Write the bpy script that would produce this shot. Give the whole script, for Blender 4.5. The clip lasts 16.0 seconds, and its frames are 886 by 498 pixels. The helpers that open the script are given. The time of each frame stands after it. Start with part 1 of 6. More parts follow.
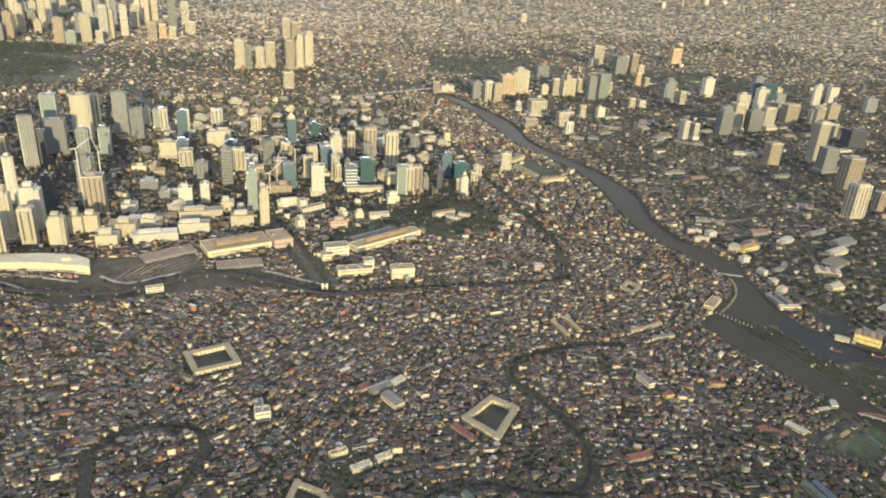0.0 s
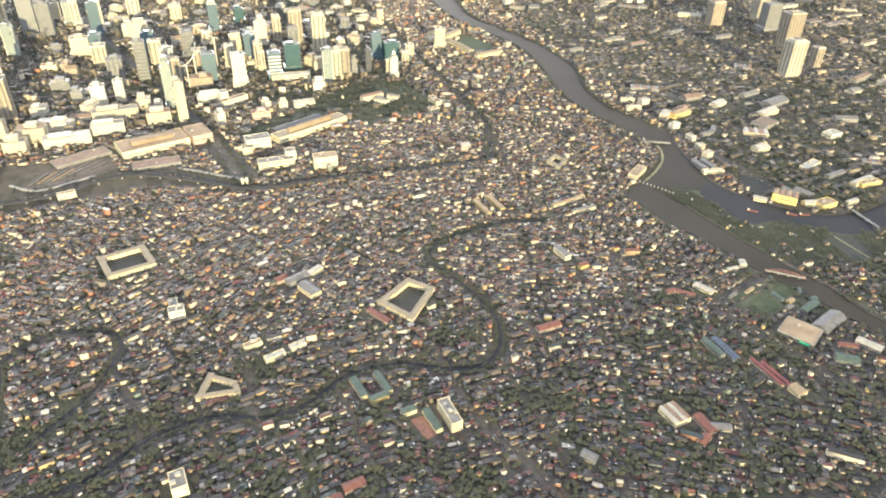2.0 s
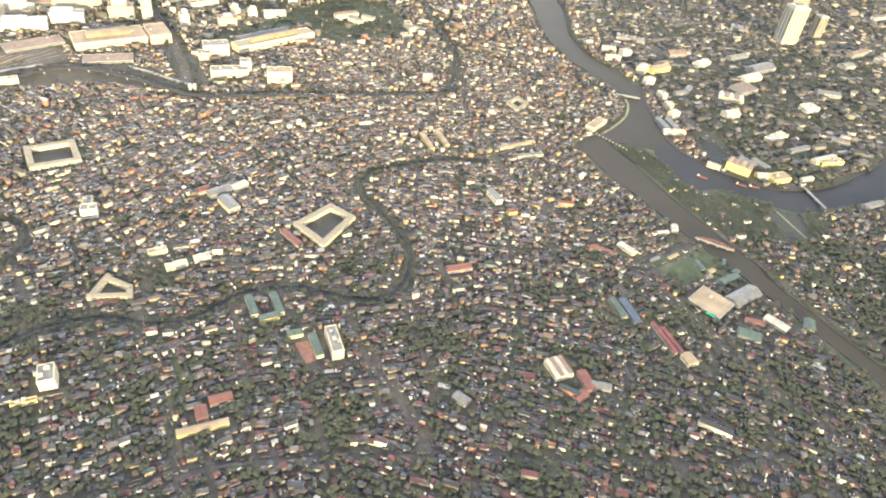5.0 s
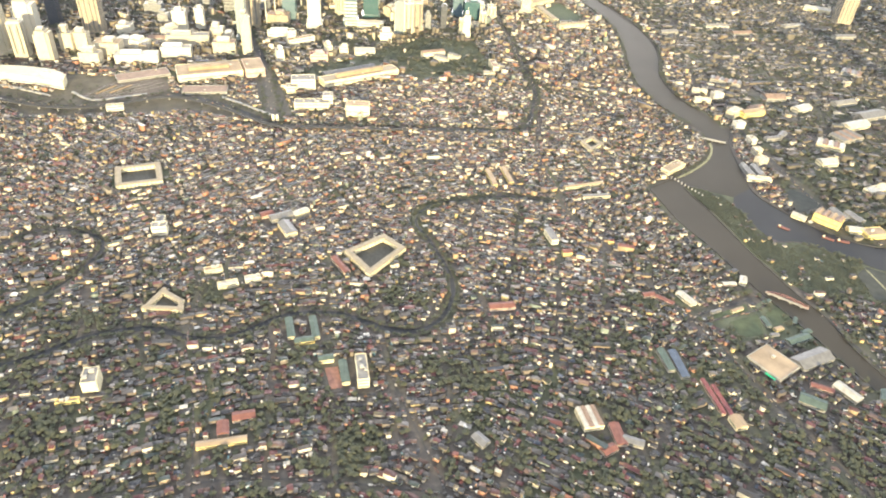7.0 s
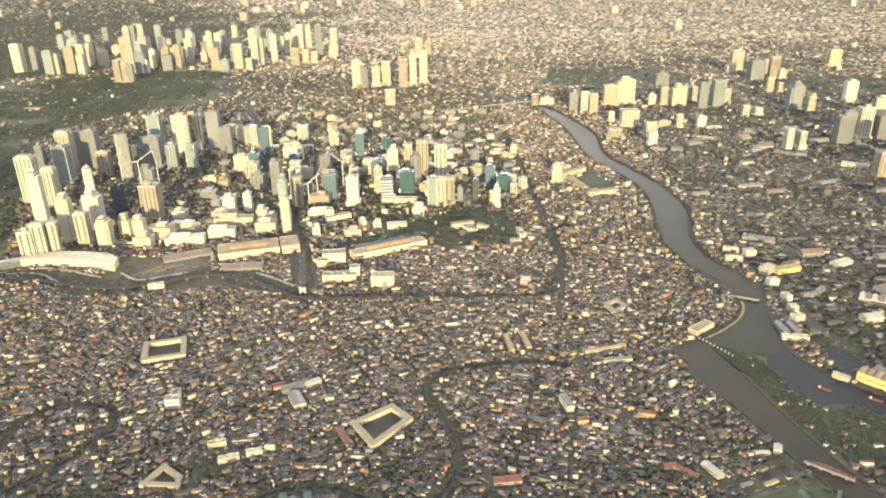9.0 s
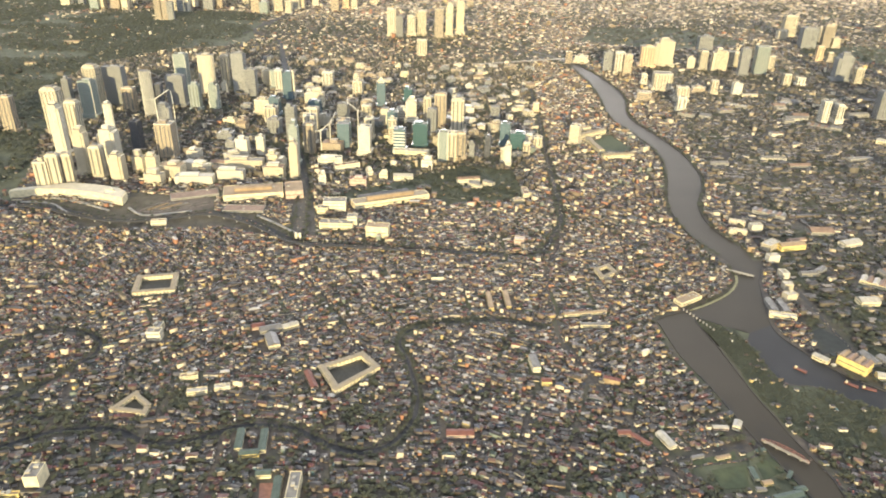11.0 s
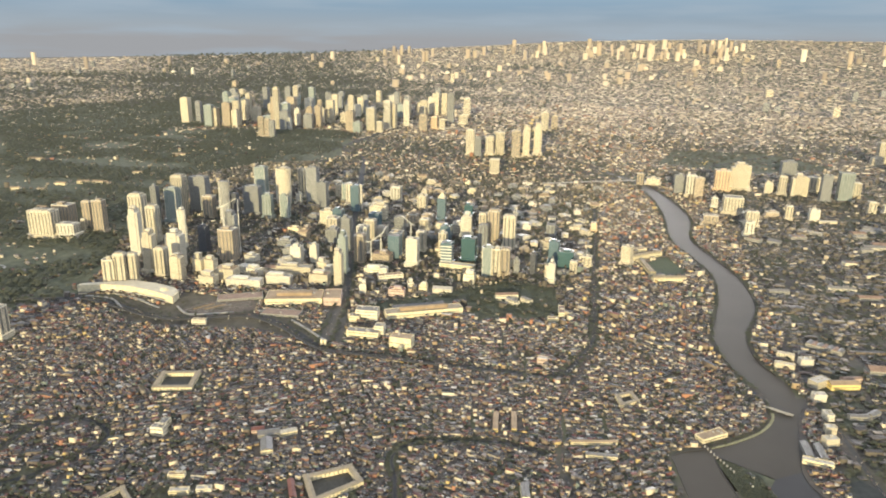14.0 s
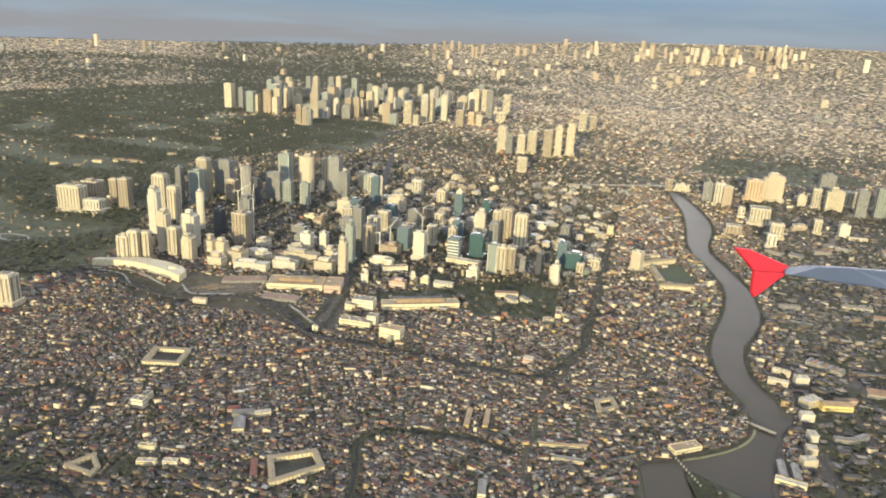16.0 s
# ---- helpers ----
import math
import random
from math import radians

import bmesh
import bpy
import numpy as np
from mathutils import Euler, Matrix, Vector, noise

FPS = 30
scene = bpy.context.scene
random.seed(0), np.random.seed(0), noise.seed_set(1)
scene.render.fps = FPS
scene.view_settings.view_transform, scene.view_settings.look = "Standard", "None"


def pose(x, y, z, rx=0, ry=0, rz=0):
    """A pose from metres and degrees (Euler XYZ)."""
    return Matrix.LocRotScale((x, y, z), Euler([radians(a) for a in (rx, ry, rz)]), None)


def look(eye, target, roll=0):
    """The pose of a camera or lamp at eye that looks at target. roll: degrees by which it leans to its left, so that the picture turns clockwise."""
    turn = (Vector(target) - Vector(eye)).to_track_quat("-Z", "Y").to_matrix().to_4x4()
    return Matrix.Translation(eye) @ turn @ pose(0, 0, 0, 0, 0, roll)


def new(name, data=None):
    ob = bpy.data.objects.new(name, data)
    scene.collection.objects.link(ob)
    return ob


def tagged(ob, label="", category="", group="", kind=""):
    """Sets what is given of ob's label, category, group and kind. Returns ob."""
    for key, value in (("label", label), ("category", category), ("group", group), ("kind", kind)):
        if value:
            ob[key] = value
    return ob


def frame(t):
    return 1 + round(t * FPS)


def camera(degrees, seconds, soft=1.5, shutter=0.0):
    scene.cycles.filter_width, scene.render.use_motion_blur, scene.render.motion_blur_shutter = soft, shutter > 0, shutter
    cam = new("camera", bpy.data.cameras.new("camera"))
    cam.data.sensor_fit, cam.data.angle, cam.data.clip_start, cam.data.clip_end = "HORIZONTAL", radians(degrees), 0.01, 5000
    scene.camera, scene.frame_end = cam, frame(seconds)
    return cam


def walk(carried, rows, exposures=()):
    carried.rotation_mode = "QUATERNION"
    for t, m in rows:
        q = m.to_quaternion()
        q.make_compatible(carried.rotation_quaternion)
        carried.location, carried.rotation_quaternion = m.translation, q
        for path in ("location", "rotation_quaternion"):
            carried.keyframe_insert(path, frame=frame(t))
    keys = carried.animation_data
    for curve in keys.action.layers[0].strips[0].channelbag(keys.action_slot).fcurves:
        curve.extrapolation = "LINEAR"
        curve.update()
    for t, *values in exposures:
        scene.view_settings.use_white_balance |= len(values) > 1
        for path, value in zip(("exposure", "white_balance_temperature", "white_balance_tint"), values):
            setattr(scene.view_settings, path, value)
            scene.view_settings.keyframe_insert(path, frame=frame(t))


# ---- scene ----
cam = camera(65.4, 16.0, soft=1.95)
PATH = [
    (0, (-231.379, 8.418, 200.21), (-230.951, 10.204, 199.419), 3.7),
    (0.5, (-223.621, 7.398, 200.194), (-223.35, 9.154, 199.276), 0.6),
    (1, (-215.917, 6.357, 200.166), (-215.58, 8.055, 199.165), -0.2),
    (1.5, (-208.298, 5.292, 200.12), (-207.844, 6.918, 199.047), 1.2),
    (2, (-200.811, 4.209, 200.051), (-200.335, 5.821, 198.967), 1.3),
    (2.5, (-193.491, 3.091, 199.973), (-192.991, 4.673, 198.856), 2.3),
    (3, (-186.315, 1.974, 199.899), (-185.817, 3.519, 198.73), 3.8),
    (3.5, (-179.278, 0.847, 199.845), (-178.788, 2.354, 198.625), 5.6),
    (3.7, (-176.518, 0.402, 199.837), (-176.029, 1.893, 198.596), 6.3),
    (5.8, (-148.02, -4.117, 199.798), (-147.652, -2.581, 198.571), 8.3),
    (6, (-145.177, -4.391, 199.79), (-144.845, -2.84, 198.571), 7.9),
    (6.5, (-137.73, -4.697, 199.741), (-137.497, -3.116, 198.538), 6.3),
    (7, (-129.991, -4.756, 199.696), (-129.867, -3.144, 198.52), 4.2),
    (7.5, (-122.102, -4.647, 199.649), (-122.077, -2.973, 198.555), 2.6),
    (8, (-114.198, -4.479, 199.604), (-114.229, -2.704, 198.684), 1.5),
    (8.5, (-106.316, -4.242, 199.576), (-106.378, -2.409, 198.778), -0.1),
    (8.7, (-103.176, -4.107, 199.576), (-103.251, -2.259, 198.815), -0.6),
    (10.8, (-70.31, -2.265, 199.714), (-70.505, -0.467, 198.858), 0.8),
    (11, (-67.196, -1.996, 199.725), (-67.401, -0.212, 198.845), 1.2),
    (11.5, (-59.429, -1.057, 199.807), (-59.661, 0.693, 198.867), 2.8),
    (12, (-51.64, 0.222, 199.966), (-51.893, 1.904, 198.913), 5.0),
    (12.5, (-43.773, 1.842, 200.177), (-44.065, 3.52, 199.128), 5.9),
    (13, (-35.755, 3.673, 200.388), (-36.147, 5.447, 199.551), 4.1),
    (13.5, (-27.593, 5.644, 200.595), (-28.053, 7.473, 199.928), 1.7),
    (14, (-19.39, 7.598, 200.753), (-19.898, 9.444, 200.173), 0.9),
    (14.5, (-11.152, 9.681, 200.899), (-11.693, 11.52, 200.329), 0.6),
    (15, (-2.953, 11.917, 201.031), (-3.525, 13.743, 200.449), 0.8),
    (15.5, (5.206, 14.261, 201.139), (4.602, 16.076, 200.554), 1.8),
    (16, (13.389, 16.585, 201.203), (12.761, 18.388, 200.608), 3.0),
]
walk(cam, [(t, look(eye, target, roll)) for t, eye, target, roll in PATH],
     [(t, e + 0.50, k - 90, 12.5) for t, e, k in ((0, 1.09, 6010), (0.5, 1.25, 6010), (1.5, 1.70, 6110), (3.5, 2.13, 6100), (6, 2.26, 6120), (7, 2.22, 6320), (8, 2.0, 6400), (8.5, 1.72, 6350), (11, 1.6, 6400), (12, 1.73, 6350), (12.5, 1.95, 6300), (13.5, 1.53, 6200), (14.5, 1.24, 6200), (16, 1.24, 6150))])

# ---- world, sun, exposure ----
SUN_DIR = Vector((0.06, -1.0, 0.0)).normalized()
SUN_EL = radians(10.0)
world = bpy.data.worlds.new("sky")
scene.world = world
world.use_nodes = True
wn = world.node_tree
sky = wn.nodes.new("ShaderNodeTexSky")
sky.sky_type, sky.sun_disc = "NISHITA", False
sky.sun_elevation = SUN_EL
sky.sun_rotation = math.atan2(SUN_DIR.x, SUN_DIR.y) + math.pi
sky.air_density, sky.dust_density, sky.ozone_density = 1.2, 2.5, 1.5
wn.nodes["Background"].inputs["Strength"].default_value = 0.15

sun_lamp = bpy.data.lights.new("sun", "SUN")
sun_lamp.energy, sun_lamp.angle, sun_lamp.color = 1.70, radians(0.6), (1.0, 0.82, 0.43)
sun = new("sun", sun_lamp)
to_sun = Vector((SUN_DIR.x * math.cos(SUN_EL), SUN_DIR.y * math.cos(SUN_EL), math.sin(SUN_EL)))
sun.matrix_world = look(to_sun * 900, (0, 0, 0))


# ---- materials ----
def make_mat(name, rough=0.8, metal=0.0):
    m = bpy.data.materials.new(name)
    m.use_nodes = True
    b = m.node_tree.nodes["Principled BSDF"]
    b.inputs["Roughness"].default_value, b.inputs["Metallic"].default_value = rough, metal
    return m, m.node_tree, b


def node(tree, kind, **values):
    n = tree.nodes.new(kind)
    for k, v in values.items():
        n.inputs[int(k[1:]) if k[0] == "i" and k[1:].isdigit() else k.replace("_", " ")].default_value = v
    return n


def ramp(tree, source, stops, constant=False):
    n = tree.nodes.new("ShaderNodeValToRGB")
    n.color_ramp.interpolation = "CONSTANT" if constant else "LINEAR"
    els = n.color_ramp.elements
    while len(els) < len(stops):
        els.new(1.0)
    for e, (p, c) in zip(els, stops):
        e.position, e.color = p, (*c, 1)
    tree.links.new(source, n.inputs[0])
    return n.outputs[0]


def noise_of(tree, scale, detail=4.0, coord="Object"):
    tc = tree.nodes.new("ShaderNodeTexCoord")
    n = node(tree, "ShaderNodeTexNoise", Scale=scale, Detail=detail)
    tree.links.new(tc.outputs[coord], n.inputs["Vector"])
    return n.outputs["Fac"]


def mixed(tree, a, b, fac, mode="MIX"):
    n = tree.nodes.new("ShaderNodeMix")
    n.data_type, n.blend_type = "RGBA", mode
    for sock, v in ((n.inputs[6], a), (n.inputs[7], b), (n.inputs[0], fac)):
        if isinstance(v, (tuple, float, int)):
            sock.default_value = (*v, 1) if isinstance(v, tuple) else v
        else:
            tree.links.new(v, sock)
    return n.outputs[2]


def math_node(tree, op, a, b=0.0):
    n = tree.nodes.new("ShaderNodeMath")
    n.operation = op
    for sock, v in zip(n.inputs, (a, b)):
        if isinstance(v, (int, float)):
            sock.default_value = v
        else:
            tree.links.new(v, sock)
    return n.outputs[0]


def bumped(tree, bsdf, height, strength, distance):
    n = node(tree, "ShaderNodeBump", Strength=strength, Distance=distance)
    tree.links.new(height, n.inputs["Height"])
    tree.links.new(n.outputs[0], bsdf.inputs["Normal"])


def plain(name, colour, rough=0.8, metal=0.0, scale=0.6, spread=0.25):
    """A painted or bare surface with stains at two scales."""
    m, t, b = make_mat(name, rough, metal)
    dark = tuple(c * (1 - spread) for c in colour)
    light = tuple(min(1, c * (1 + spread)) for c in colour)
    c = ramp(t, noise_of(t, scale), [(0.3, dark), (0.7, light)])
    c = mixed(t, c, tuple(v * 0.7 for v in colour), math_node(t, "MULTIPLY", noise_of(t, scale * 7, 2.0), 0.35))
    t.links.new(c, b.inputs["Base Color"])
    return m


def facade(name, wall, glass=(0.05, 0.06, 0.07), cover=0.45, floor=0.72, bay=1.0, rough=0.75):
    """Plastered or clad wall with rows of small windows at floor height."""
    m, t, b = make_mat(name, rough)
    tc = t.nodes.new("ShaderNodeTexCoord")
    sep = t.nodes.new("ShaderNodeSeparateXYZ")
    t.links.new(tc.outputs["Object"], sep.inputs[0])
    row = math_node(t, "GREATER_THAN", math_node(t, "FRACT", math_node(t, "DIVIDE", sep.outputs[2], floor)), 0.5)
    along = math_node(t, "ADD", sep.outputs[0], sep.outputs[1])
    col = math_node(t, "GREATER_THAN", math_node(t, "FRACT", math_node(t, "DIVIDE", along, bay)), 1 - cover)
    geo = t.nodes.new("ShaderNodeNewGeometry")
    nz = t.nodes.new("ShaderNodeSeparateXYZ")
    t.links.new(geo.outputs["Normal"], nz.inputs[0])
    side = math_node(t, "LESS_THAN", math_node(t, "ABSOLUTE", nz.outputs[2]), 0.5)
    mask = math_node(t, "MULTIPLY", math_node(t, "MULTIPLY", row, col), side)
    info = t.nodes.new("ShaderNodeObjectInfo")
    base = mixed(t, tuple(c * 0.82 for c in wall), tuple(min(1, c * 1.1) for c in wall), info.outputs["Random"])
    base = mixed(t, base, tuple(c * 0.6 for c in wall), math_node(t, "MULTIPLY", noise_of(t, 0.25), 0.4))
    t.links.new(mixed(t, base, glass, mask), b.inputs["Base Color"])
    t.links.new(math_node(t, "SUBTRACT", rough, math_node(t, "MULTIPLY", mask, rough - 0.15)), b.inputs["Roughness"])
    return m


def by_island(name, stops, rough, scale=1.5, metal=0.0, spread=0.5):
    """Many small pieces in one mesh, each with its own colour."""
    m, t, b = make_mat(name, rough, metal)
    geo = t.nodes.new("ShaderNodeNewGeometry")
    c = ramp(t, geo.outputs["Random Per Island"], stops, True)
    c = mixed(t, c, (0.06, 0.05, 0.04), math_node(t, "MULTIPLY", noise_of(t, scale, 3.0), spread))
    t.links.new(c, b.inputs["Base Color"])
    return m


CREAM = facade("cream_facade", (0.66, 0.575, 0.41))
WHITE = facade("white_facade", (0.72, 0.66, 0.52), cover=0.35)
BEIGE = facade("beige_facade", (0.50, 0.405, 0.28), cover=0.5)
GREY = facade("grey_facade", (0.33, 0.325, 0.30), cover=0.55)
ORANGE = facade("orange_facade", (0.78, 0.56, 0.34), cover=0.3)
DARKF = facade("dark_facade", (0.12, 0.12, 0.13), cover=0.6, rough=0.4)
GLASS = facade("glass_curtain", (0.17, 0.22, 0.24), glass=(0.06, 0.11, 0.13), cover=0.75, rough=0.25)
TEAL = facade("teal_glass", (0.09, 0.145, 0.145), glass=(0.03, 0.08, 0.09), cover=0.8, rough=0.2)
PALEGLASS = facade("pale_glass", (0.38, 0.40, 0.35), glass=(0.12, 0.17, 0.17), cover=0.7, rough=0.3)
STRIP = plain("window_strip_glass", (0.135, 0.135, 0.12), 0.3)
FIN = plain("pale_concrete_fin", (0.72, 0.68, 0.56), 0.8)
ROOFGREY = plain("roof_concrete", (0.225, 0.21, 0.185), 0.9, scale=0.4)
ROOFTAN = plain("tan_roof_sheet", (0.34, 0.25, 0.155), 0.85, scale=0.15, spread=0.3)
ROOFBROWN = plain("brown_roof_sheet", (0.25, 0.17, 0.12), 0.8, scale=0.3)
ROOFRED = plain("red_roof_sheet", (0.185, 0.075, 0.055), 0.75, scale=0.5)
MAROON = plain("maroon_roof_sheet", (0.19, 0.055, 0.050), 0.7, scale=0.5)
ROOFGREEN = plain("green_roof_sheet", (0.080, 0.108, 0.086), 0.75, scale=0.5)
ROOFWHITE = plain("white_roof_sheet", (0.42, 0.385, 0.31), 0.55, scale=0.5)
ROOFSTEEL = plain("galvanised_roof_sheet", (0.19, 0.18, 0.165), 0.6, 0.2, scale=0.5)
WALLCREAM = plain("cream_wall", (0.74, 0.64, 0.41), 0.85, scale=0.4)
WALLWHITE = plain("white_wall", (0.76, 0.68, 0.50), 0.85, scale=0.4)
WALLPINK = plain("pink_wall", (0.56, 0.42, 0.33), 0.85, scale=0.4)
WALLYELLOW = plain("yellow_wall", (0.74, 0.58, 0.22), 0.85, scale=0.4)
ASPHALT = plain("asphalt", (0.055, 0.054, 0.052), 0.9, scale=0.3)
STREET = plain("worn_street_concrete", (0.062, 0.057, 0.051), 0.9, scale=0.3)
CONCRETE = plain("concrete", (0.33, 0.31, 0.27), 0.85, scale=0.5)
RAILBED = plain("rail_ballast", (0.125, 0.098, 0.074), 0.95, scale=0.8)
GRASS = plain("mown_grass", (0.088, 0.094, 0.056), 0.95, scale=0.12, spread=0.4)
SCHOOLROOF = plain("pale_school_roof", (0.30, 0.245, 0.16), 0.8, scale=0.5, spread=0.15)
PALEROOF = plain("pale_mall_roof", (0.62, 0.55, 0.40), 0.75, scale=0.2, spread=0.12)
SPORTRED = plain("red_sports_court", (0.26, 0.13, 0.09), 0.9)
LAWNGREEN = plain("sports_lawn", (0.066, 0.080, 0.040), 0.95, scale=0.3)
PROMENADE = plain("pale_promenade_paving", (0.25, 0.235, 0.13), 0.9, scale=0.5)
FIELD = plain("grey_earth_field", (0.048, 0.050, 0.040), 0.95, scale=0.3)
REDPAINT = plain("red_steel_paint", (0.33, 0.145, 0.11), 0.5, scale=2.0)

m_river, t_, b_ = make_mat("silty_river_water", 0.55)
t_.links.new(ramp(t_, noise_of(t_, 0.02), [(0.35, (0.047, 0.041, 0.031)), (0.7, (0.059, 0.051, 0.039))]), b_.inputs["Base Color"])
bumped(t_, b_, noise_of(t_, 0.9, 3.0), 0.25, 0.12)
b_.inputs["Specular IOR Level"].default_value = 0.10
RIVER = m_river
m_dark, t_, b_ = make_mat("dark_still_water", 0.55)
t_.links.new(ramp(t_, noise_of(t_, 0.03), [(0.35, (0.032, 0.032, 0.033)), (0.7, (0.042, 0.042, 0.043))]), b_.inputs["Base Color"])
b_.inputs["Specular IOR Level"].default_value = 0.12
bumped(t_, b_, noise_of(t_, 0.9, 3.0), 0.15, 0.1)
DARKWATER = m_dark

m_ground, t_, b_ = make_mat("city_ground", 0.95)
c_ = ramp(t_, noise_of(t_, 0.35, 6.0), [(0.30, (0.058, 0.050, 0.043)), (0.55, (0.088, 0.075, 0.062)), (0.75, (0.135, 0.112, 0.090))])
c_ = mixed(t_, c_, (0.070, 0.075, 0.042), ramp(t_, noise_of(t_, 0.02, 5.0), [(0.46, (0, 0, 0)), (0.60, (1, 1, 1))]))
t_.links.new(c_, b_.inputs["Base Color"])
GROUND = m_ground

ROOFS = by_island("house_roofs", [
    (0.00, (0.066, 0.058, 0.047)), (0.14, (0.050, 0.042, 0.036)), (0.28, (0.105, 0.058, 0.042)), (0.40, (0.125, 0.109, 0.090)),
    (0.50, (0.036, 0.033, 0.029)), (0.65, (0.185, 0.058, 0.040)), (0.71, (0.25, 0.21, 0.175)), (0.77, (0.066, 0.064, 0.064)),
    (0.85, (0.050, 0.066, 0.052)), (0.885, (0.055, 0.066, 0.090)), (0.90, (0.22, 0.125, 0.078)), (0.970, (0.60, 0.55, 0.46))], 0.65, 1.2, 0.0, 0.40)
WALLS = by_island("house_walls", [
    (0.00, (0.22, 0.17, 0.12)), (0.22, (0.72, 0.62, 0.44)), (0.34, (0.15, 0.125, 0.105)), (0.52, (0.42, 0.31, 0.18)),
    (0.61, (0.26, 0.23, 0.19)), (0.72, (0.44, 0.22, 0.13)), (0.78, (0.76, 0.67, 0.50)), (0.88, (0.66, 0.50, 0.22)), (0.92, (0.24, 0.27, 0.22)), (0.95, (0.78, 0.68, 0.48))], 0.85, 1.2, 0.0, 0.3)
# low-contrast palette of the far city: haze put into the colour
HAZY_WALLS = by_island("city_block_walls", [(0.00, (0.44, 0.37, 0.28)), (0.25, (0.66, 0.56, 0.42)), (0.5, (0.32, 0.27, 0.22)), (0.7, (0.48, 0.39, 0.29)), (0.90, (0.80, 0.72, 0.55))], 0.85, 0.5, 0.0, 0.25)
HAZY_ROOFS = by_island("city_block_roofs", [(0.00, (0.25, 0.21, 0.165)), (0.25, (0.33, 0.275, 0.21)), (0.5, (0.19, 0.155, 0.12)), (0.7, (0.29, 0.21, 0.15)), (0.90, (0.46, 0.40, 0.31))], 0.7, 0.5, 0.0, 0.25)
LEAVES = by_island("foliage", [
    (0.00, (0.061, 0.066, 0.039)), (0.22, (0.070, 0.073, 0.041)), (0.45, (0.056, 0.061, 0.038)), (0.65, (0.076, 0.077, 0.041)),
    (0.82, (0.064, 0.069, 0.042)), (0.93, (0.087, 0.085, 0.043))], 0.95, 2.0, 0.0, 0.15)
# the near quarter: walls and sheets darkened to stand in for dimmer foreground light
DIM_WALLS = by_island("bare_house_walls", [
    (0.00, (0.20, 0.165, 0.13)), (0.26, (0.72, 0.63, 0.46)), (0.36, (0.14, 0.115, 0.095)), (0.56, (0.36, 0.27, 0.17)),
    (0.66, (0.24, 0.22, 0.19)), (0.80, (0.38, 0.20, 0.13)), (0.85, (0.82, 0.74, 0.57)), (0.92, (0.62, 0.48, 0.22)), (0.95, (0.22, 0.26, 0.22))], 0.85, 1.2, 0.0, 0.3)
DIM_ROOFS = by_island("weathered_roof_sheets", [
    (0.00, (0.041, 0.037, 0.033)), (0.18, (0.032, 0.030, 0.028)), (0.36, (0.078, 0.030, 0.026)), (0.48, (0.074, 0.064, 0.058)),
    (0.58, (0.027, 0.025, 0.026)), (0.70, (0.115, 0.032, 0.029)), (0.77, (0.155, 0.138, 0.12)), (0.81, (0.044, 0.046, 0.050)),
    (0.88, (0.030, 0.048, 0.042)), (0.92, (0.034, 0.044, 0.064)), (0.94, (0.13, 0.072, 0.048)), (0.980, (0.42, 0.39, 0.33))], 0.6, 1.2, 0.0, 0.40)
YARD_WALLS = by_island("workshop_walls", [
    (0.00, (0.168, 0.148, 0.114)), (0.24, (0.102, 0.090, 0.071)), (0.46, (0.286, 0.246, 0.181)), (0.62, (0.135, 0.117, 0.090)), (0.76, (0.523, 0.437, 0.302)), (0.86, (0.235, 0.187, 0.127)), (0.93, (0.821, 0.710, 0.516))], 0.85, 1.0, 0.0, 0.3)
# palest last stop stands in for sun glints on the roofs
YARD_ROOFS = by_island("factory_roof_sheets", [
    (0.00, (0.061, 0.053, 0.044)), (0.22, (0.100, 0.082, 0.065)), (0.40, (0.043, 0.036, 0.031)), (0.60, (0.137, 0.117, 0.094)), (0.70, (0.083, 0.047, 0.032)), (0.80, (0.050, 0.056, 0.047)), (0.92, (0.318, 0.270, 0.209))], 0.65, 0.8, 0.0, 0.35)
BARK = plain("bark", (0.10, 0.075, 0.05), 0.95)


# a bank of grey-blue haze and cloud lies all round above the horizon
co_ = wn.nodes.new("ShaderNodeTexCoord")
sp_ = wn.nodes.new("ShaderNodeSeparateXYZ")
wn.links.new(co_.outputs["Generated"], sp_.inputs[0])
st_ = node(wn, "ShaderNodeMapping", Scale=(3.0, 3.0, 30.0))
wn.links.new(co_.outputs["Generated"], st_.inputs[0])
cl_ = node(wn, "ShaderNodeTexNoise", Scale=1.6, Detail=5.0)
wn.links.new(st_.outputs[0], cl_.inputs["Vector"])
bank = ramp(wn, sp_.outputs[2], [(0.0, (0.31, 0.31, 0.30)), (0.014, (0.31, 0.345, 0.355)), (0.045, (0.24, 0.33, 0.39)), (0.12, (0.42, 0.53, 0.62))])
bank = mixed(wn, bank, (0.33, 0.39, 0.42), ramp(wn, cl_.outputs["Fac"], [(0.45, (0, 0, 0)), (0.70, (0.8, 0.8, 0.8))]))
bank = mixed(wn, bank, (2.25, 2.25, 2.25), 1.0, "MULTIPLY")
height = ramp(wn, sp_.outputs[2], [(0.10, (0, 0, 0)), (0.35, (1, 1, 1))])
hazy = node(wn, "ShaderNodeHueSaturation", Saturation=0.3)
wn.links.new(sky.outputs["Color"], hazy.inputs["Color"])
wn.links.new(mixed(wn, bank, hazy.outputs["Color"], height), wn.nodes["Background"].inputs["Color"])


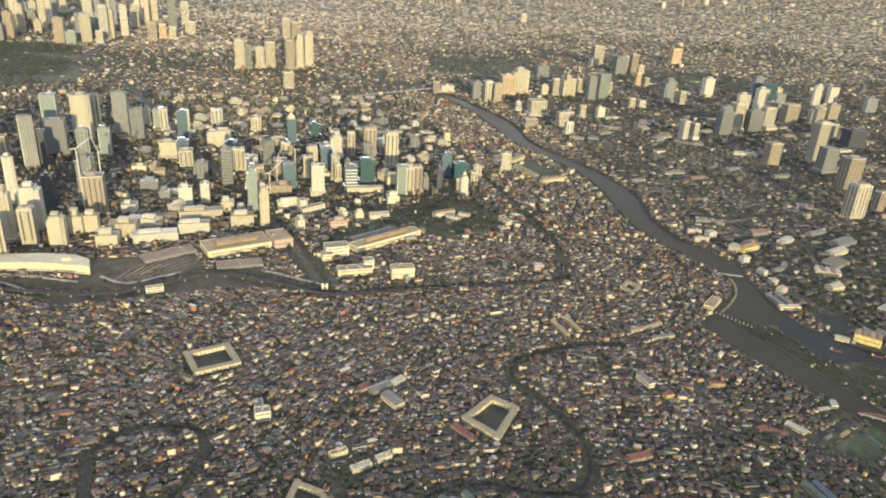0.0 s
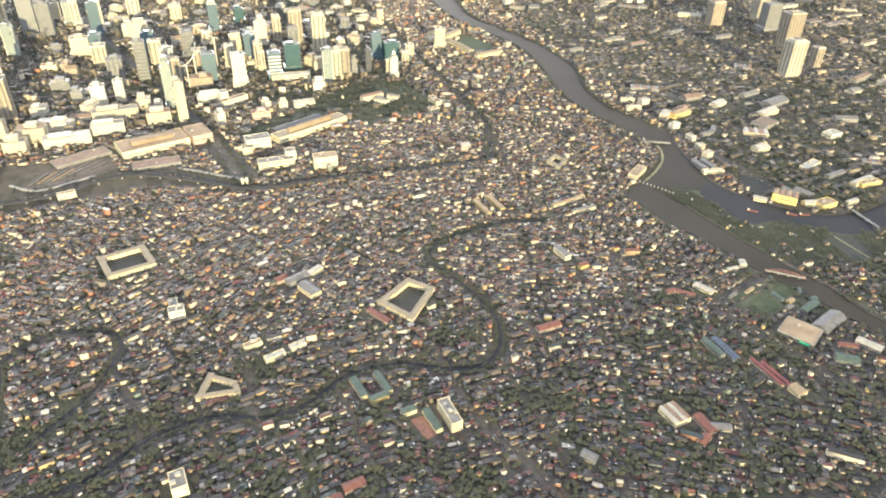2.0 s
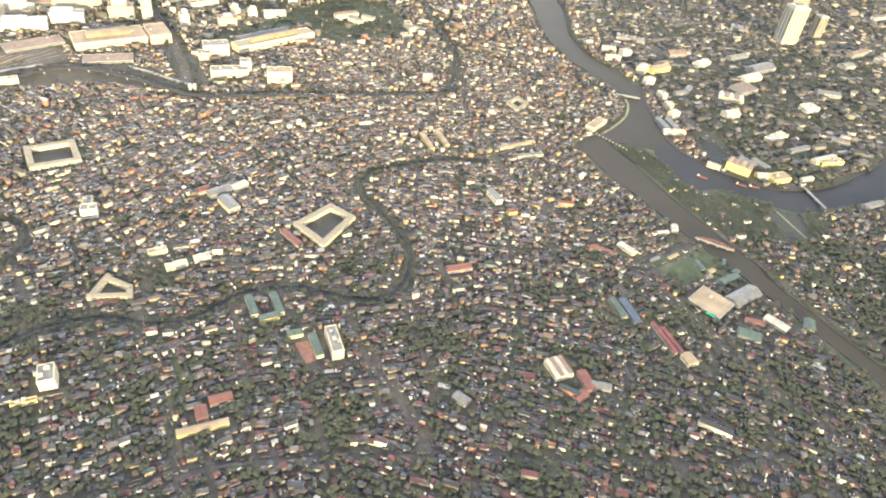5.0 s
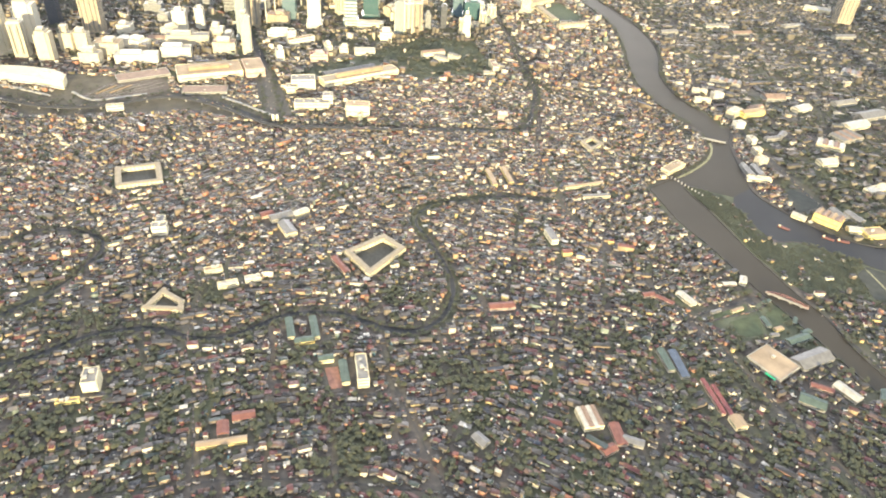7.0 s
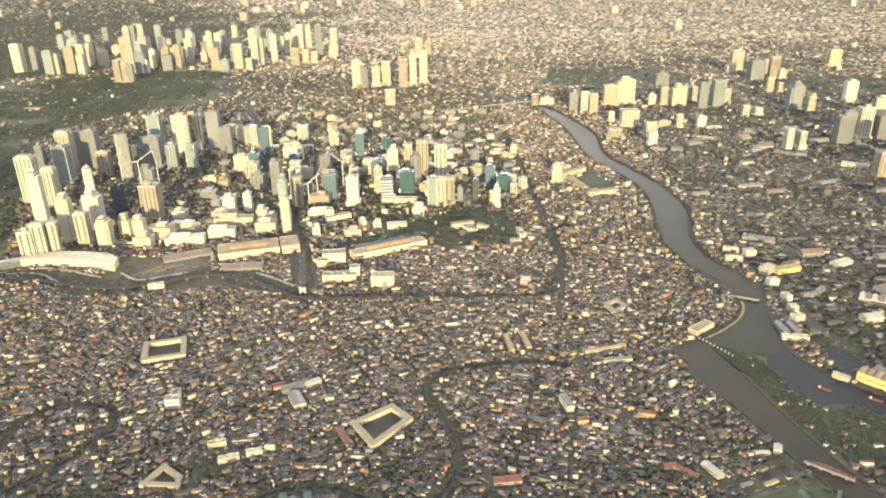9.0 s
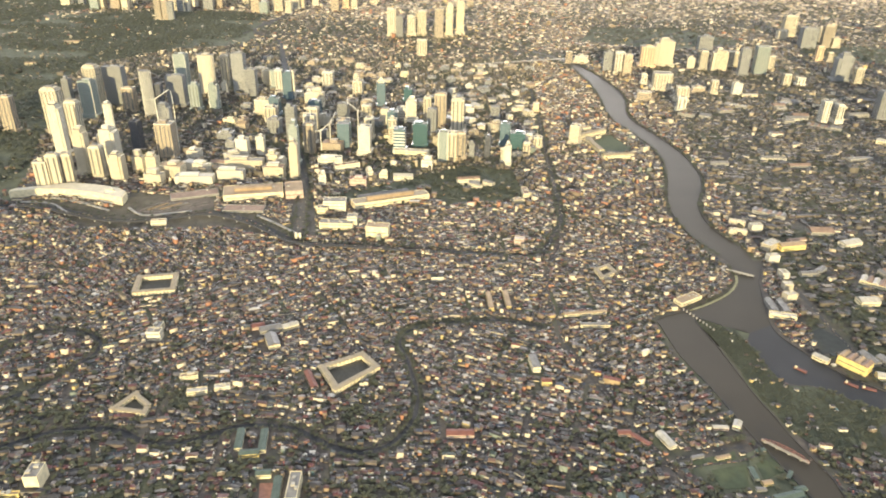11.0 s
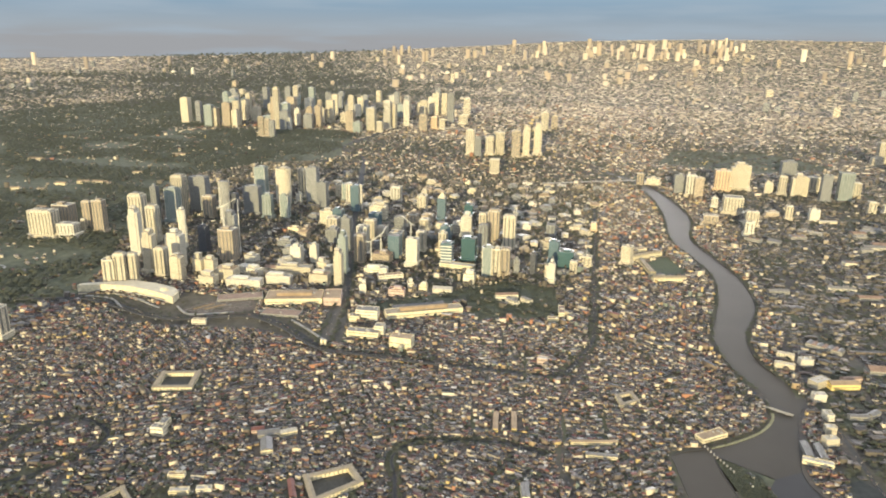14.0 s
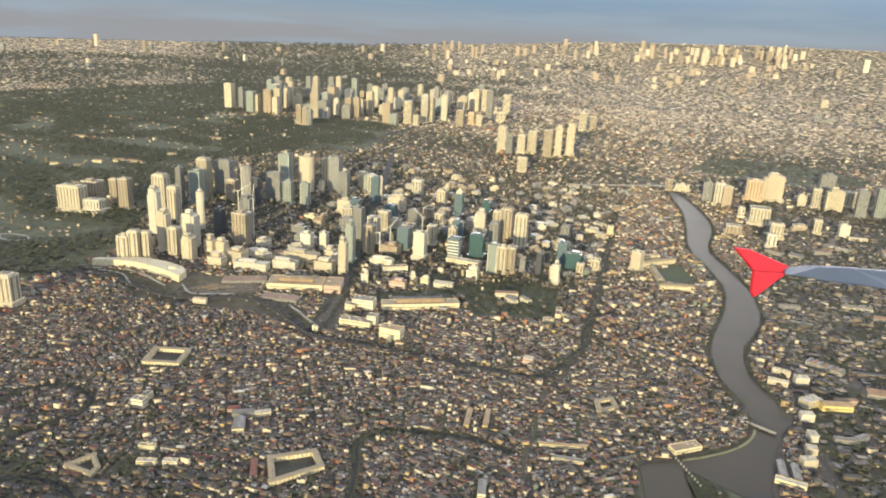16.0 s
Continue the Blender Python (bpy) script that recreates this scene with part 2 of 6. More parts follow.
# ---- building helpers ----
def link_mesh(name, verts, faces, materials, parent=None, indices=None, label=""):
    me = bpy.data.meshes.new(name)
    me.from_pydata(verts, [], faces)
    for m in materials:
        me.materials.append(m)
    if indices is not None:
        me.polygons.foreach_set("material_index", np.array(indices, dtype=np.int32))
    me.update()
    ob = new(name, me)
    ob.parent = parent
    return tagged(ob, label)


def part(name, bm, material, parent, label=""):
    me = bpy.data.meshes.new(name)
    bm.to_mesh(me)
    bm.free()
    me.materials.append(material)
    ob = new(name, me)
    ob.parent = parent
    return tagged(ob, label)


def add_box(bm, cx, cy, z0, w, d, h, turn=0.0, taper=1.0):
    """A box on z0 with its top scaled by taper."""
    c, s = math.cos(turn), math.sin(turn)
    vs = []
    for z, k in ((z0, 1.0), (z0 + h, taper)):
        for sx, sy in ((-1, -1), (1, -1), (1, 1), (-1, 1)):
            px, py = sx * w / 2 * k, sy * d / 2 * k
            vs.append(bm.verts.new((cx + px * c - py * s, cy + px * s + py * c, z)))
    for f in ((3, 2, 1, 0), (4, 5, 6, 7), (0, 1, 5, 4), (1, 2, 6, 5), (2, 3, 7, 6), (3, 0, 4, 7)):
        bm.faces.new([vs[i] for i in f])
    return bm


def box(cx, cy, z0, w, d, h, turn=0.0, taper=1.0):
    return add_box(bmesh.new(), cx, cy, z0, w, d, h, turn, taper)


def prism(ring, z0, h, taper=1.0):
    """An upright prism over a ring of plan points."""
    bm = bmesh.new()
    mx, my = sum(p[0] for p in ring) / len(ring), sum(p[1] for p in ring) / len(ring)
    low = [bm.verts.new((x, y, z0)) for x, y in ring]
    top = [bm.verts.new((mx + (x - mx) * taper, my + (y - my) * taper, z0 + h)) for x, y in ring]
    n = len(ring)
    bm.faces.new(low[::-1])
    bm.faces.new(top)
    for i in range(n):
        bm.faces.new((low[i], low[(i + 1) % n], top[(i + 1) % n], top[i]))
    return bm


def circle(r, n=16, cx=0.0, cy=0.0, squash=1.0):
    return [(cx + r * math.cos(2 * math.pi * i / n), cy + squash * r * math.sin(2 * math.pi * i / n)) for i in range(n)]


def gable(bm, cx, cy, z0, w, d, rise, turn=0.0, over=0.12):
    """A pitched roof with its ridge along w."""
    c, s = math.cos(turn), math.sin(turn)
    def at(px, py, z):
        return bm.verts.new((cx + px * c - py * s, cy + px * s + py * c, z))
    hw, hd, th = w / 2 + over, d / 2 + over, 0.12
    a = [at(-hw, -hd, z0), at(hw, -hd, z0), at(hw, hd, z0), at(-hw, hd, z0)]
    b = [at(-hw, -hd, z0 + th), at(hw, -hd, z0 + th), at(hw, hd, z0 + th), at(-hw, hd, z0 + th)]
    r = [at(-hw, 0, z0 + rise), at(hw, 0, z0 + rise)]
    for f in (a[::-1], (a[0], a[1], b[1], b[0]), (a[1], a[2], b[2], b[1]), (a[2], a[3], b[3], b[2]), (a[3], a[0], b[0], b[3]),
              (b[0], b[1], r[1], r[0]), (b[2], b[3], r[0], r[1]), (b[1], b[2], r[1]), (b[3], b[0], r[0])):
        bm.faces.new(f)
    return bm


def thing(name, x, y, turn, label, category, group="", z=0.0):
    ob = new(name)
    ob.empty_display_size = 2.0
    ob.matrix_world = Matrix.Translation((x, y, z)) @ Matrix.Rotation(radians(turn), 4, "Z")
    return tagged(ob, label, category, group)


UNIT = bpy.data.meshes.new("unit_piece")
bm_ = box(0, 0, 0, 1, 1, 1)
bm_.to_mesh(UNIT)
bm_.free()
UNITS = {}


def piece(name, material, loc, size, parent):
    """A small box that shares one mesh per material."""
    if material.name not in UNITS:
        me = UNIT.copy()
        me.name = "piece_" + material.name
        me.materials.append(material)
        UNITS[material.name] = me
    ob = new(name, UNITS[material.name])
    ob.parent = parent
    ob.location, ob.scale = loc, size
    return ob


# ---- plan of what is not built over ----
X0, X1, Y0, Y1, CELL = -1700.0, 1400.0, 40.0, 2700.0, 1.0
NX, NY = int((X1 - X0) / CELL), int((Y1 - Y0) / CELL)
BLOCKED = np.zeros((NY, NX), dtype=np.uint8)
PARK = np.zeros((NY, NX), dtype=np.uint8)
WATER = np.zeros((NY, NX), dtype=np.uint8)


def window(xa, xb, ya, yb):
    i0, i1 = (int(min(NX, max(0, (q - X0) // CELL + e))) for q, e in ((xa, 0), (xb, 1)))
    j0, j1 = (int(min(NY, max(0, (q - Y0) // CELL + e))) for q, e in ((ya, 0), (yb, 1)))
    xs = X0 + (np.arange(i0, i1) + 0.5) * CELL
    ys = Y0 + (np.arange(j0, j1) + 0.5) * CELL
    return slice(j0, j1), slice(i0, i1), *np.meshgrid(xs, ys)


def curve(points, step=6.0):
    """A smooth line through rows of numbers (x, y, and more)."""
    p = np.array(points, dtype=float)
    p = np.vstack([2 * p[0] - p[1], p, 2 * p[-1] - p[-2]])
    out = []
    for i in range(1, len(p) - 2):
        n = max(2, int(np.hypot(*(p[i + 1] - p[i])[:2]) / step))
        for k in range(n):
            t = k / n
            out.append(0.5 * (2 * p[i] + (p[i + 1] - p[i - 1]) * t + (2 * p[i - 1] - 5 * p[i] + 4 * p[i + 1] - p[i + 2]) * t * t
                              + (3 * p[i] - p[i - 1] - 3 * p[i + 1] + p[i + 2]) * t ** 3))
    out.append(p[-2])
    return np.array(out)


def keep_clear(line, half, grid=BLOCKED):
    for a, b in zip(line[:-1], line[1:]):
        h = max(half(a), half(b))
        j, i, gx, gy = window(min(a[0], b[0]) - h, max(a[0], b[0]) + h, min(a[1], b[1]) - h, max(a[1], b[1]) + h)
        dx, dy = b[0] - a[0], b[1] - a[1]
        t = np.clip(((gx - a[0]) * dx + (gy - a[1]) * dy) / (dx * dx + dy * dy + 1e-9), 0, 1)
        grid[j, i] |= (np.hypot(gx - a[0] - t * dx, gy - a[1] - t * dy) < h).astype(np.uint8)


def keep_box(x, y, w, d, turn, grid=BLOCKED):
    r = math.hypot(w, d) / 2
    j, i, gx, gy = window(x - r, x + r, y - r, y + r)
    c, s = math.cos(radians(turn)), math.sin(radians(turn))
    u, v = (gx - x) * c + (gy - y) * s, -(gx - x) * s + (gy - y) * c
    grid[j, i] |= ((np.abs(u) < w / 2) & (np.abs(v) < d / 2)).astype(np.uint8)


def keep_area(ring, grid=BLOCKED):
    xs, ys = [p[0] for p in ring], [p[1] for p in ring]
    j, i, gx, gy = window(min(xs), max(xs), min(ys), max(ys))
    inside = np.zeros(gx.shape, dtype=bool)
    for (xa, ya), (xb, yb) in zip(ring, ring[1:] + ring[:1]):
        if ya != yb:
            inside ^= ((ya > gy) != (yb > gy)) & (gx < (xb - xa) * (gy - ya) / (yb - ya) + xa)
    grid[j, i] |= inside.astype(np.uint8)


def at_plan(grid, x, y):
    i, j = ((x - X0) / CELL).astype(int), ((y - Y0) / CELL).astype(int)
    ok = (i >= 0) & (i < NX) & (j >= 0) & (j < NY)
    return np.where(ok, grid[np.clip(j, 0, NY - 1), np.clip(i, 0, NX - 1)], 0)


def ground_z(x, y):
    """Flat plain whose far rim is raised to fit the camera's horizon, highest to the east."""
    x, y = np.asarray(x, dtype=float) + 100.0, np.asarray(y, dtype=float)
    rim = np.interp(np.degrees(np.arctan2(x, y)), [-180, -60, -45, -35, -25, -15, -5, 5, 20, 38, 60, 180], [10, 20, 35, 50, 80, 125, 165, 185, 185, 150, 60, 10])
    return rim * np.clip((np.hypot(x, y) - 2300.0) / 2600.0, 0.0, 1.15) ** 1.5


def ribbon(name, line, half, z, material, kind="structure", label="", parent=None):
    n = len(line)
    d = np.gradient(line[:, :2], axis=0)
    d /= np.hypot(d[:, 0], d[:, 1])[:, None] + 1e-9
    side = np.stack([-d[:, 1], d[:, 0]], 1)
    w = np.array([half(p) for p in line])[:, None]
    zz = ground_z(line[:, 0], line[:, 1]) + z
    left, right = line[:, :2] + side * w, line[:, :2] - side * w
    verts = [(*p, h) for p, h in zip(left, zz)] + [(*p, h) for p, h in zip(right, zz)]
    faces = [(n + i, n + i + 1, i + 1, i) for i in range(n - 1)]
    ob = link_mesh(name, verts, faces, [material], parent)
    return tagged(ob, label, kind=kind) if kind else tagged(ob, label)


def raised(name, line, half, z0, h, material, parent=None, kind="", label=""):
    """A long solid that follows a line: walls, decks, embankments."""
    n = len(line)
    d = np.gradient(line[:, :2], axis=0)
    d /= np.hypot(d[:, 0], d[:, 1])[:, None] + 1e-9
    side = np.stack([-d[:, 1], d[:, 0]], 1)
    a, b = line[:, :2] + side * half, line[:, :2] - side * half
    verts = [(*p, z0) for p in a] + [(*p, z0) for p in b] + [(*p, z0 + h) for p in a] + [(*p, z0 + h) for p in b]
    faces = []
    for i in range(n - 1):
        faces += [(3 * n + i, 3 * n + i + 1, 2 * n + i + 1, 2 * n + i), (i, i + 1, n + i + 1, n + i),
                  (2 * n + i, 2 * n + i + 1, i + 1, i), (n + i, n + i + 1, 3 * n + i + 1, 3 * n + i)]
    faces += [(0, n, 3 * n, 2 * n), (n - 1, 3 * n - 1, 4 * n - 1, 2 * n - 1)]
    return tagged(link_mesh(name, verts, faces, [material], parent), label, kind=kind)


# ---- ground ----
rings = np.concatenate([np.linspace(0, 2400, 25), np.linspace(2480, 5600, 40)])
spokes = 240
gv, gf = [(-100.0, 0.0, 0.0)], []
for r in rings[1:]:
    for k in range(spokes):
        a = 2 * math.pi * k / spokes
        x, y = -100 + r * math.cos(a), r * math.sin(a)
        gv.append((x, y, float(ground_z(x, y))))
for k in range(spokes):
    gf.append((0, 1 + k, 1 + (k + 1) % spokes))
for i in range(len(rings) - 2):
    for k in range(spokes):
        a, b = 1 + i * spokes + k, 1 + i * spokes + (k + 1) % spokes
        gf.append((a, a + spokes, b + spokes, b))
tagged(link_mesh("ground", gv, gf, [GROUND]), "dark city ground of earth, asphalt and weeds", kind="structure")

# ---- water ----
upper = curve([(-62.4, 1137.1, 13.7), (-14.1, 1071.9, 14.6), (19.7, 965.3, 22.5), (36.6, 862.8, 28.9), (37.1, 762.2, 20.5), (56.7, 692.2, 19.7), (70.9, 633.4, 22.5), (71, 571, 27.3),
               (59.2, 508.1, 22), (61.6, 463.2, 21.2), (74.8, 429.9, 22.2), (77.8, 411.6, 15.7), (75.3, 393.6, 12.1)])
left_arm = curve([(23.1, 315.7, 20.7), (28.9, 292.1, 22.7), (38.6, 263.7, 18.9), (48.3, 238, 16.1), (56.2, 217, 14.2), (62.2, 199, 10.4), (71.2, 174.2, 8.5), (84.4, 129.7, 8.5)])
right_arm = curve([(64.1, 323.3, 16.8), (70.9, 304.6, 18.7), (80.5, 294.2, 15.9), (93.9, 284.8, 15.9), (109.4, 274.6, 15.9), (126.8, 270.2, 18.7), (157.5, 274.5, 18.7), (190.8, 286.3, 18.7), (231.3, 309.3, 26.1), (277.8, 339.4, 27.9), (387.2, 385, 27.6), (565.5, 401.9, 27.1)])
west_bank = curve([(71.3, 415.6), (70.5, 404.7), (69, 387.6), (60.4, 371.1), (46.3, 356.8), (33.1, 347), (18.8, 338.6), (13.2, 332.9), (14.6, 326.3), (20, 300), (29.4, 275.8), (37.3, 250.6), (45.4, 229.2),
                   (52.6, 210.3), (56.7, 197.6), (65.5, 173.3), (79.5, 129.7)], 3.0)
island_west = curve([(89.2, 129.6), (75, 176.1), (67.4, 200.9), (64.4, 222.9), (58.5, 238.4), (53.6, 256.1), (48.5, 274), (41.5, 307.6), (36.1, 327.2), (34.2, 337.5), (37.9, 338.2), (47.5, 333.4)], 3.0)
island_east = curve([(47.5, 333.4), (57.1, 320.8), (62, 295.9), (67, 284.7), (78.4, 284.4), (87.6, 279.4), (100.3, 270.5), (113.4, 260.8), (133.8, 261), (165.4, 266.3), (197.8, 277.1), (278.1, 325.4), (387.6, 371.2), (565.9, 388)], 3.0)
east_bank = curve([(565.2, 415.7), (386.8, 398.7), (277.4, 353.2), (223.5, 315.7), (183.9, 295.5), (150.6, 282.7), (120.1, 281.5), (105.1, 289.1), (94.4, 298.7), (83.9, 313.3), (76.2, 327.4), (74.7, 337.9)], 3.0)
lake_bank = curve([(74.7, 337.9), (78.5, 365.5), (83.7, 393.5), (89.8, 409.3), (93.3, 418.3)], 3.0)


def pool(ring, z, material, label):
    """A level sheet of water inside its banks."""
    bm = bmesh.new()
    bm.faces.new([bm.verts.new((x, y, z)) for x, y in ring])
    bmesh.ops.triangulate(bm, faces=bm.faces[:])
    for f in bm.faces:
        if f.normal.z < 0:
            f.normal_flip()
    tagged(part("river", bm, material, None), label, kind="structure")
    keep_area(ring)
    keep_area(ring, WATER)


ribbon("river", upper, lambda p: p[2] / 2, 0.10, RIVER, label="wide brown silty river between low embankments")
keep_clear(upper, lambda p: p[2] / 2 + 1.5)
keep_clear(upper, lambda p: p[2] / 2 + 0.3, WATER)
pool([tuple(p) for p in np.vstack([west_bank, island_west[:-1], [(47.5, 333.4), (61.3, 328)], lake_bank])], 0.13, RIVER, "brown silty river where two arms part")
pool([tuple(p) for p in np.vstack([island_east[:-1], [(565.9, 388)], east_bank[:-1], [(74.7, 337.9), (61.3, 329.9)]])], 0.07, DARKWATER, "dark slate river arm behind a wooded island")
# embankment walls along the arms
d = np.gradient(upper[:, :2], axis=0)
d /= np.hypot(d[:, 0], d[:, 1])[:, None]
banks = [upper[:-8, :2] + s * np.stack([-d[:, 1], d[:, 0]], 1)[:-8] * (upper[:-8, 2:3] / 2 + 0.25) for s in (-1, 1)]
for bank in banks + [west_bank[24:], island_west, east_bank, lake_bank[:-4]]:
    raised("embankment", bank, 0.22, 0.0, 0.45, STREET, kind="structure", label="low grey concrete river wall")
    keep_clear(bank, lambda p: 1.4)
promenade = west_bank[6:26]
raised("promenade", promenade, 0.75, 0.0, 0.35, PROMENADE, kind="structure", label="curved pale promenade round the river point")
keep_clear(promenade, lambda p: 2.6)

creek = curve([(-319.5, 176.1), (-275.8, 187.6), (-256.5, 201.3), (-241.3, 206.9), (-227.3, 207.4), (-214.5, 203.1), (-199.5, 203.6), (-188.5, 210.1), (-179.4, 216.7), (-167.5, 220.3), (-152.8, 218.9),
               (-142, 213.7), (-130.3, 209.4), (-118.6, 211.1), (-108.7, 222.6), (-105.6, 244.8), (-115, 275), (-122.5, 292.5), (-114.6, 308.4), (-97.2, 314.4), (-72.3, 319.9), (-49.5, 316.1)])
creek_b = curve([(-331.4, 191.6), (-318.8, 207.6), (-311.5, 219.5), (-313, 243.7), (-315.7, 261.7), (-305.1, 274.1), (-288.8, 275.5), (-275.8, 271.1), (-269, 261), (-275.7, 237.6), (-284, 223.9), (-296.4, 210.1)])
for ln in (creek, creek_b):
    ribbon("creek", ln, lambda p: (1.25 + 0.35 * math.sin(0.13 * p[0] + 0.09 * p[1])) * (0.6 if p[1] > 228 else 1.0), 0.05, DARKWATER, label="narrow dark creek lined with trees")
    keep_clear(ln, lambda p: 2.9 if p[1] < 228 else 2.0)
    keep_clear(ln, lambda p: 1.2, WATER)

# ---- roads and rails ----
ROADS = [
    ("avenue", [(-720, 353), (-493.4, 392.4), (-457.8, 410), (-423.5, 427.5), (-382.4, 419.4), (-345.8, 411.6), (-314.1, 419.4), (-282.6, 434.8), (-248.4, 422.6), (-210.8, 399), (-180.8, 397.5), (-147, 397.7), (-97.4, 399.8), (-50.1, 401.9)], 2.2),
    ("avenue", [(-50.1, 401.9), (-41.6, 434.6), (-35.1, 466.2), (-37.8, 521.7), (-45.9, 636.5), (-50.8, 735.1), (-62.1, 877.4)], 1.6),
    ("avenue", [(-35.1, 452.6), (-40.7, 411.6), (-46.4, 377.6), (-45.6, 355.3), (-40.9, 323.2), (-38.1, 304.3), (-28.6, 280.3), (-10.5, 241.8), (2, 219.5), (18.5, 171.3), (38.3, 120.6)], 0.55),
    ("avenue", [(-211.8, 400.9), (-226.8, 461.8), (-241.1, 511.9), (-263.8, 570.2), (-316.7, 707.9), (-411.2, 962), (-485.1, 1148.5), (-557.7, 1231), (-570.7, 1427.6), (-547.8, 1617.9), (-514.6, 1842.3)], 3.2),
    ("street", [(-220.5, 243.7), (-216.8, 230.8), (-214.5, 199.1), (-208.9, 184), (-202.3, 161.9), (-194.1, 125.6), (-188.8, 93.3)], 0.35),
    ("street", [(-141.1, 206.8), (-132.6, 184.9), (-125, 165.1), (-112.4, 132.3)], 0.35),
    ("street", [(-292.7, 123.1), (-246.2, 126.7), (-218, 130.2), (-183.9, 136.4), (-151, 135.8), (-102.6, 130.2), (-43.9, 119.7), (14.3, 113.2)], 0.4),
    ("highway", [(-172.9, 1160), (-95.2, 1129.4), (-22.6, 1068.4), (41.2, 1016.3), (143.8, 957.7), (297.8, 907.7), (536.4, 900.4), (773.2, 892.6)], 3.5),
    ("street", [(0.1, 219.5), (6.3, 224.7), (20.9, 231.2), (33.6, 235.9), (44, 240.4)], 0.7),
    ("street", [(60.2, 231.5), (65.1, 222.5), (69.8, 201.7), (80.9, 168.4)], 0.6),
    ("street", [(2, 217.1), (15.3, 222.4), (30.4, 227), (41.7, 233.4)], 0.5),
    ("street", [(97.3, 403.6), (132.5, 408.4), (236.8, 429.2), (367, 448.9)], 0.8),
    ("street", [(112.8, 290.3), (105.9, 345.3), (100, 409), (94, 490.1)], 1.2),
]
for nm, pts, hw in ROADS:
    ln = curve(pts)
    ribbon(nm, ln, lambda p: hw, 0.04, ASPHALT if hw > 1 else STREET, label="grey asphalt road through the dense city")
    keep_clear(ln, lambda p: hw + 0.15)
# open land between the houses and the shopping mall, crossed by ramps
corridor = [(-437.7, 433.1), (-417.7, 437.7), (-391, 435.2), (-363.4, 430.8), (-355.8, 441.7), (-363, 463), (-325.6, 460.8), (-296.5, 462.9), (-287.4, 437.9), (-256.7, 440), (-233.5, 427.5), (-215.5, 408.7), (-240, 406.1), (-269.3, 415.1), (-287.4, 407.6),
            (-322.7, 403.7), (-339.2, 398.9), (-361.8, 397.2), (-379.8, 408.7), (-408.1, 423.7), (-432.9, 426.1)]
tagged(part("open_land", prism(corridor, -0.2, 0.23), plain("dry_earth", (0.10, 0.085, 0.058), 0.95, scale=0.1, spread=0.4), None), "dry brown open land beside the railway", kind="structure")
keep_area(corridor)
junction = [(-216.5, 406.8), (-229.2, 443.2), (-238.2, 473.6), (-255.6, 514.6), (-243, 515.7), (-223.6, 475.6), (-212.7, 444.2), (-202.4, 411.8)]
tagged(part("carriageway", prism(junction, -0.2, 0.25), plain("worn_asphalt", (0.095, 0.085, 0.070), 0.9, scale=0.4), None), "wide worn asphalt carriageway of the boulevard", kind="structure")
keep_area(junction)
for pts in ([(-434.8, 428.8), (-420.1, 432), (-404.7, 429.3), (-381.7, 413)], [(-419.6, 442.6), (-391.9, 437.6), (-360.5, 425.8)], [(-349, 432.8), (-337.2, 423.9), (-328.1, 421.8), (-313.7, 428.8), (-301.5, 434.8)], [(-252.9, 434.9), (-236.5, 424.8), (-213.5, 408.6)]):
    raised("ramp", curve(pts, 3.0), 0.8, 0.03, 0.9, CONCRETE, kind="structure", label="pale concrete ramp of the elevated road")
for pts, hw in (([(-229.6, 1410.7), (-173.1, 1317.7), (-119.6, 1237), (-46, 1126.5)], 2.6), ([(-564.7, 1196.7), (-563.4, 1321.5), (-568.6, 1487.2), (-554.7, 1636.9), (-513.9, 1838.8)], 3.0), ([(110.9, 1266), (308.8, 1503.3), (630.6, 1690.5)], 3.5), ([(-253.9, 1873.9), (62.2, 1711.6), (505.4, 1562.9), (888.7, 1469.8)], 3.5)):
    ln = curve(pts, 12.0)
    ribbon("highway", ln, lambda p: hw, 0.06, STREET, label="pale concrete highway through the far districts")
    keep_clear(ln, lambda p: hw + 1.5)
YARD = [(-343.1, 427.7), (-313.8, 481.7), (-290.1, 448.4), (-293.5, 435.4), (-324.2, 418.1)]
keep_area(YARD)
part("rail_yard", prism(YARD, 0.0, 0.12), RAILBED, None)
tagged(bpy.data.objects["rail_yard"], "brown rail yard with parallel tracks", kind="structure")
for k in range(7):
    a, b = Vector((-340.1 + 3.3 * k, 426.6 + 0.6 * k)), Vector((-312.9 + 3.0 * k, 477.9 - 4.6 * k))
    raised("rail_track", np.array([[a.x, a.y], [b.x, b.y]]), 0.12, 0.12, 0.05, CONCRETE, kind="structure", label="pale straight railway track")

# elevated road on columns before the business district
sky_line = curve([(-523.4, 386.1), (-469.5, 405.8), (-427, 420), (-385.8, 412.9), (-347.1, 405), (-316.4, 411.9), (-284.8, 427.3), (-250.5, 416.1), (-212, 392.4), (-180.9, 391.9), (-147.1, 392.1), (-119.3, 393.5)])
viaduct = thing("viaduct", -284.8, 427.3, 0, "long grey concrete elevated road on columns", "viaduct")
viaduct.matrix_world = Matrix()
raised("deck", sky_line, 1.2, 2.0, 0.35, ASPHALT, viaduct)
for s in (-1, 1):
    d = np.gradient(sky_line[:, :2], axis=0)
    d /= np.hypot(d[:, 0], d[:, 1])[:, None]
    raised("parapet", sky_line[:, :2] + s * 1.12 * np.stack([-d[:, 1], d[:, 0]], 1), 0.1, 2.35, 0.2, STREET, viaduct)
for p in sky_line[::2]:
    piece("column", CONCRETE, (p[0], p[1], 0), (0.7, 0.7, 2.0), viaduct)

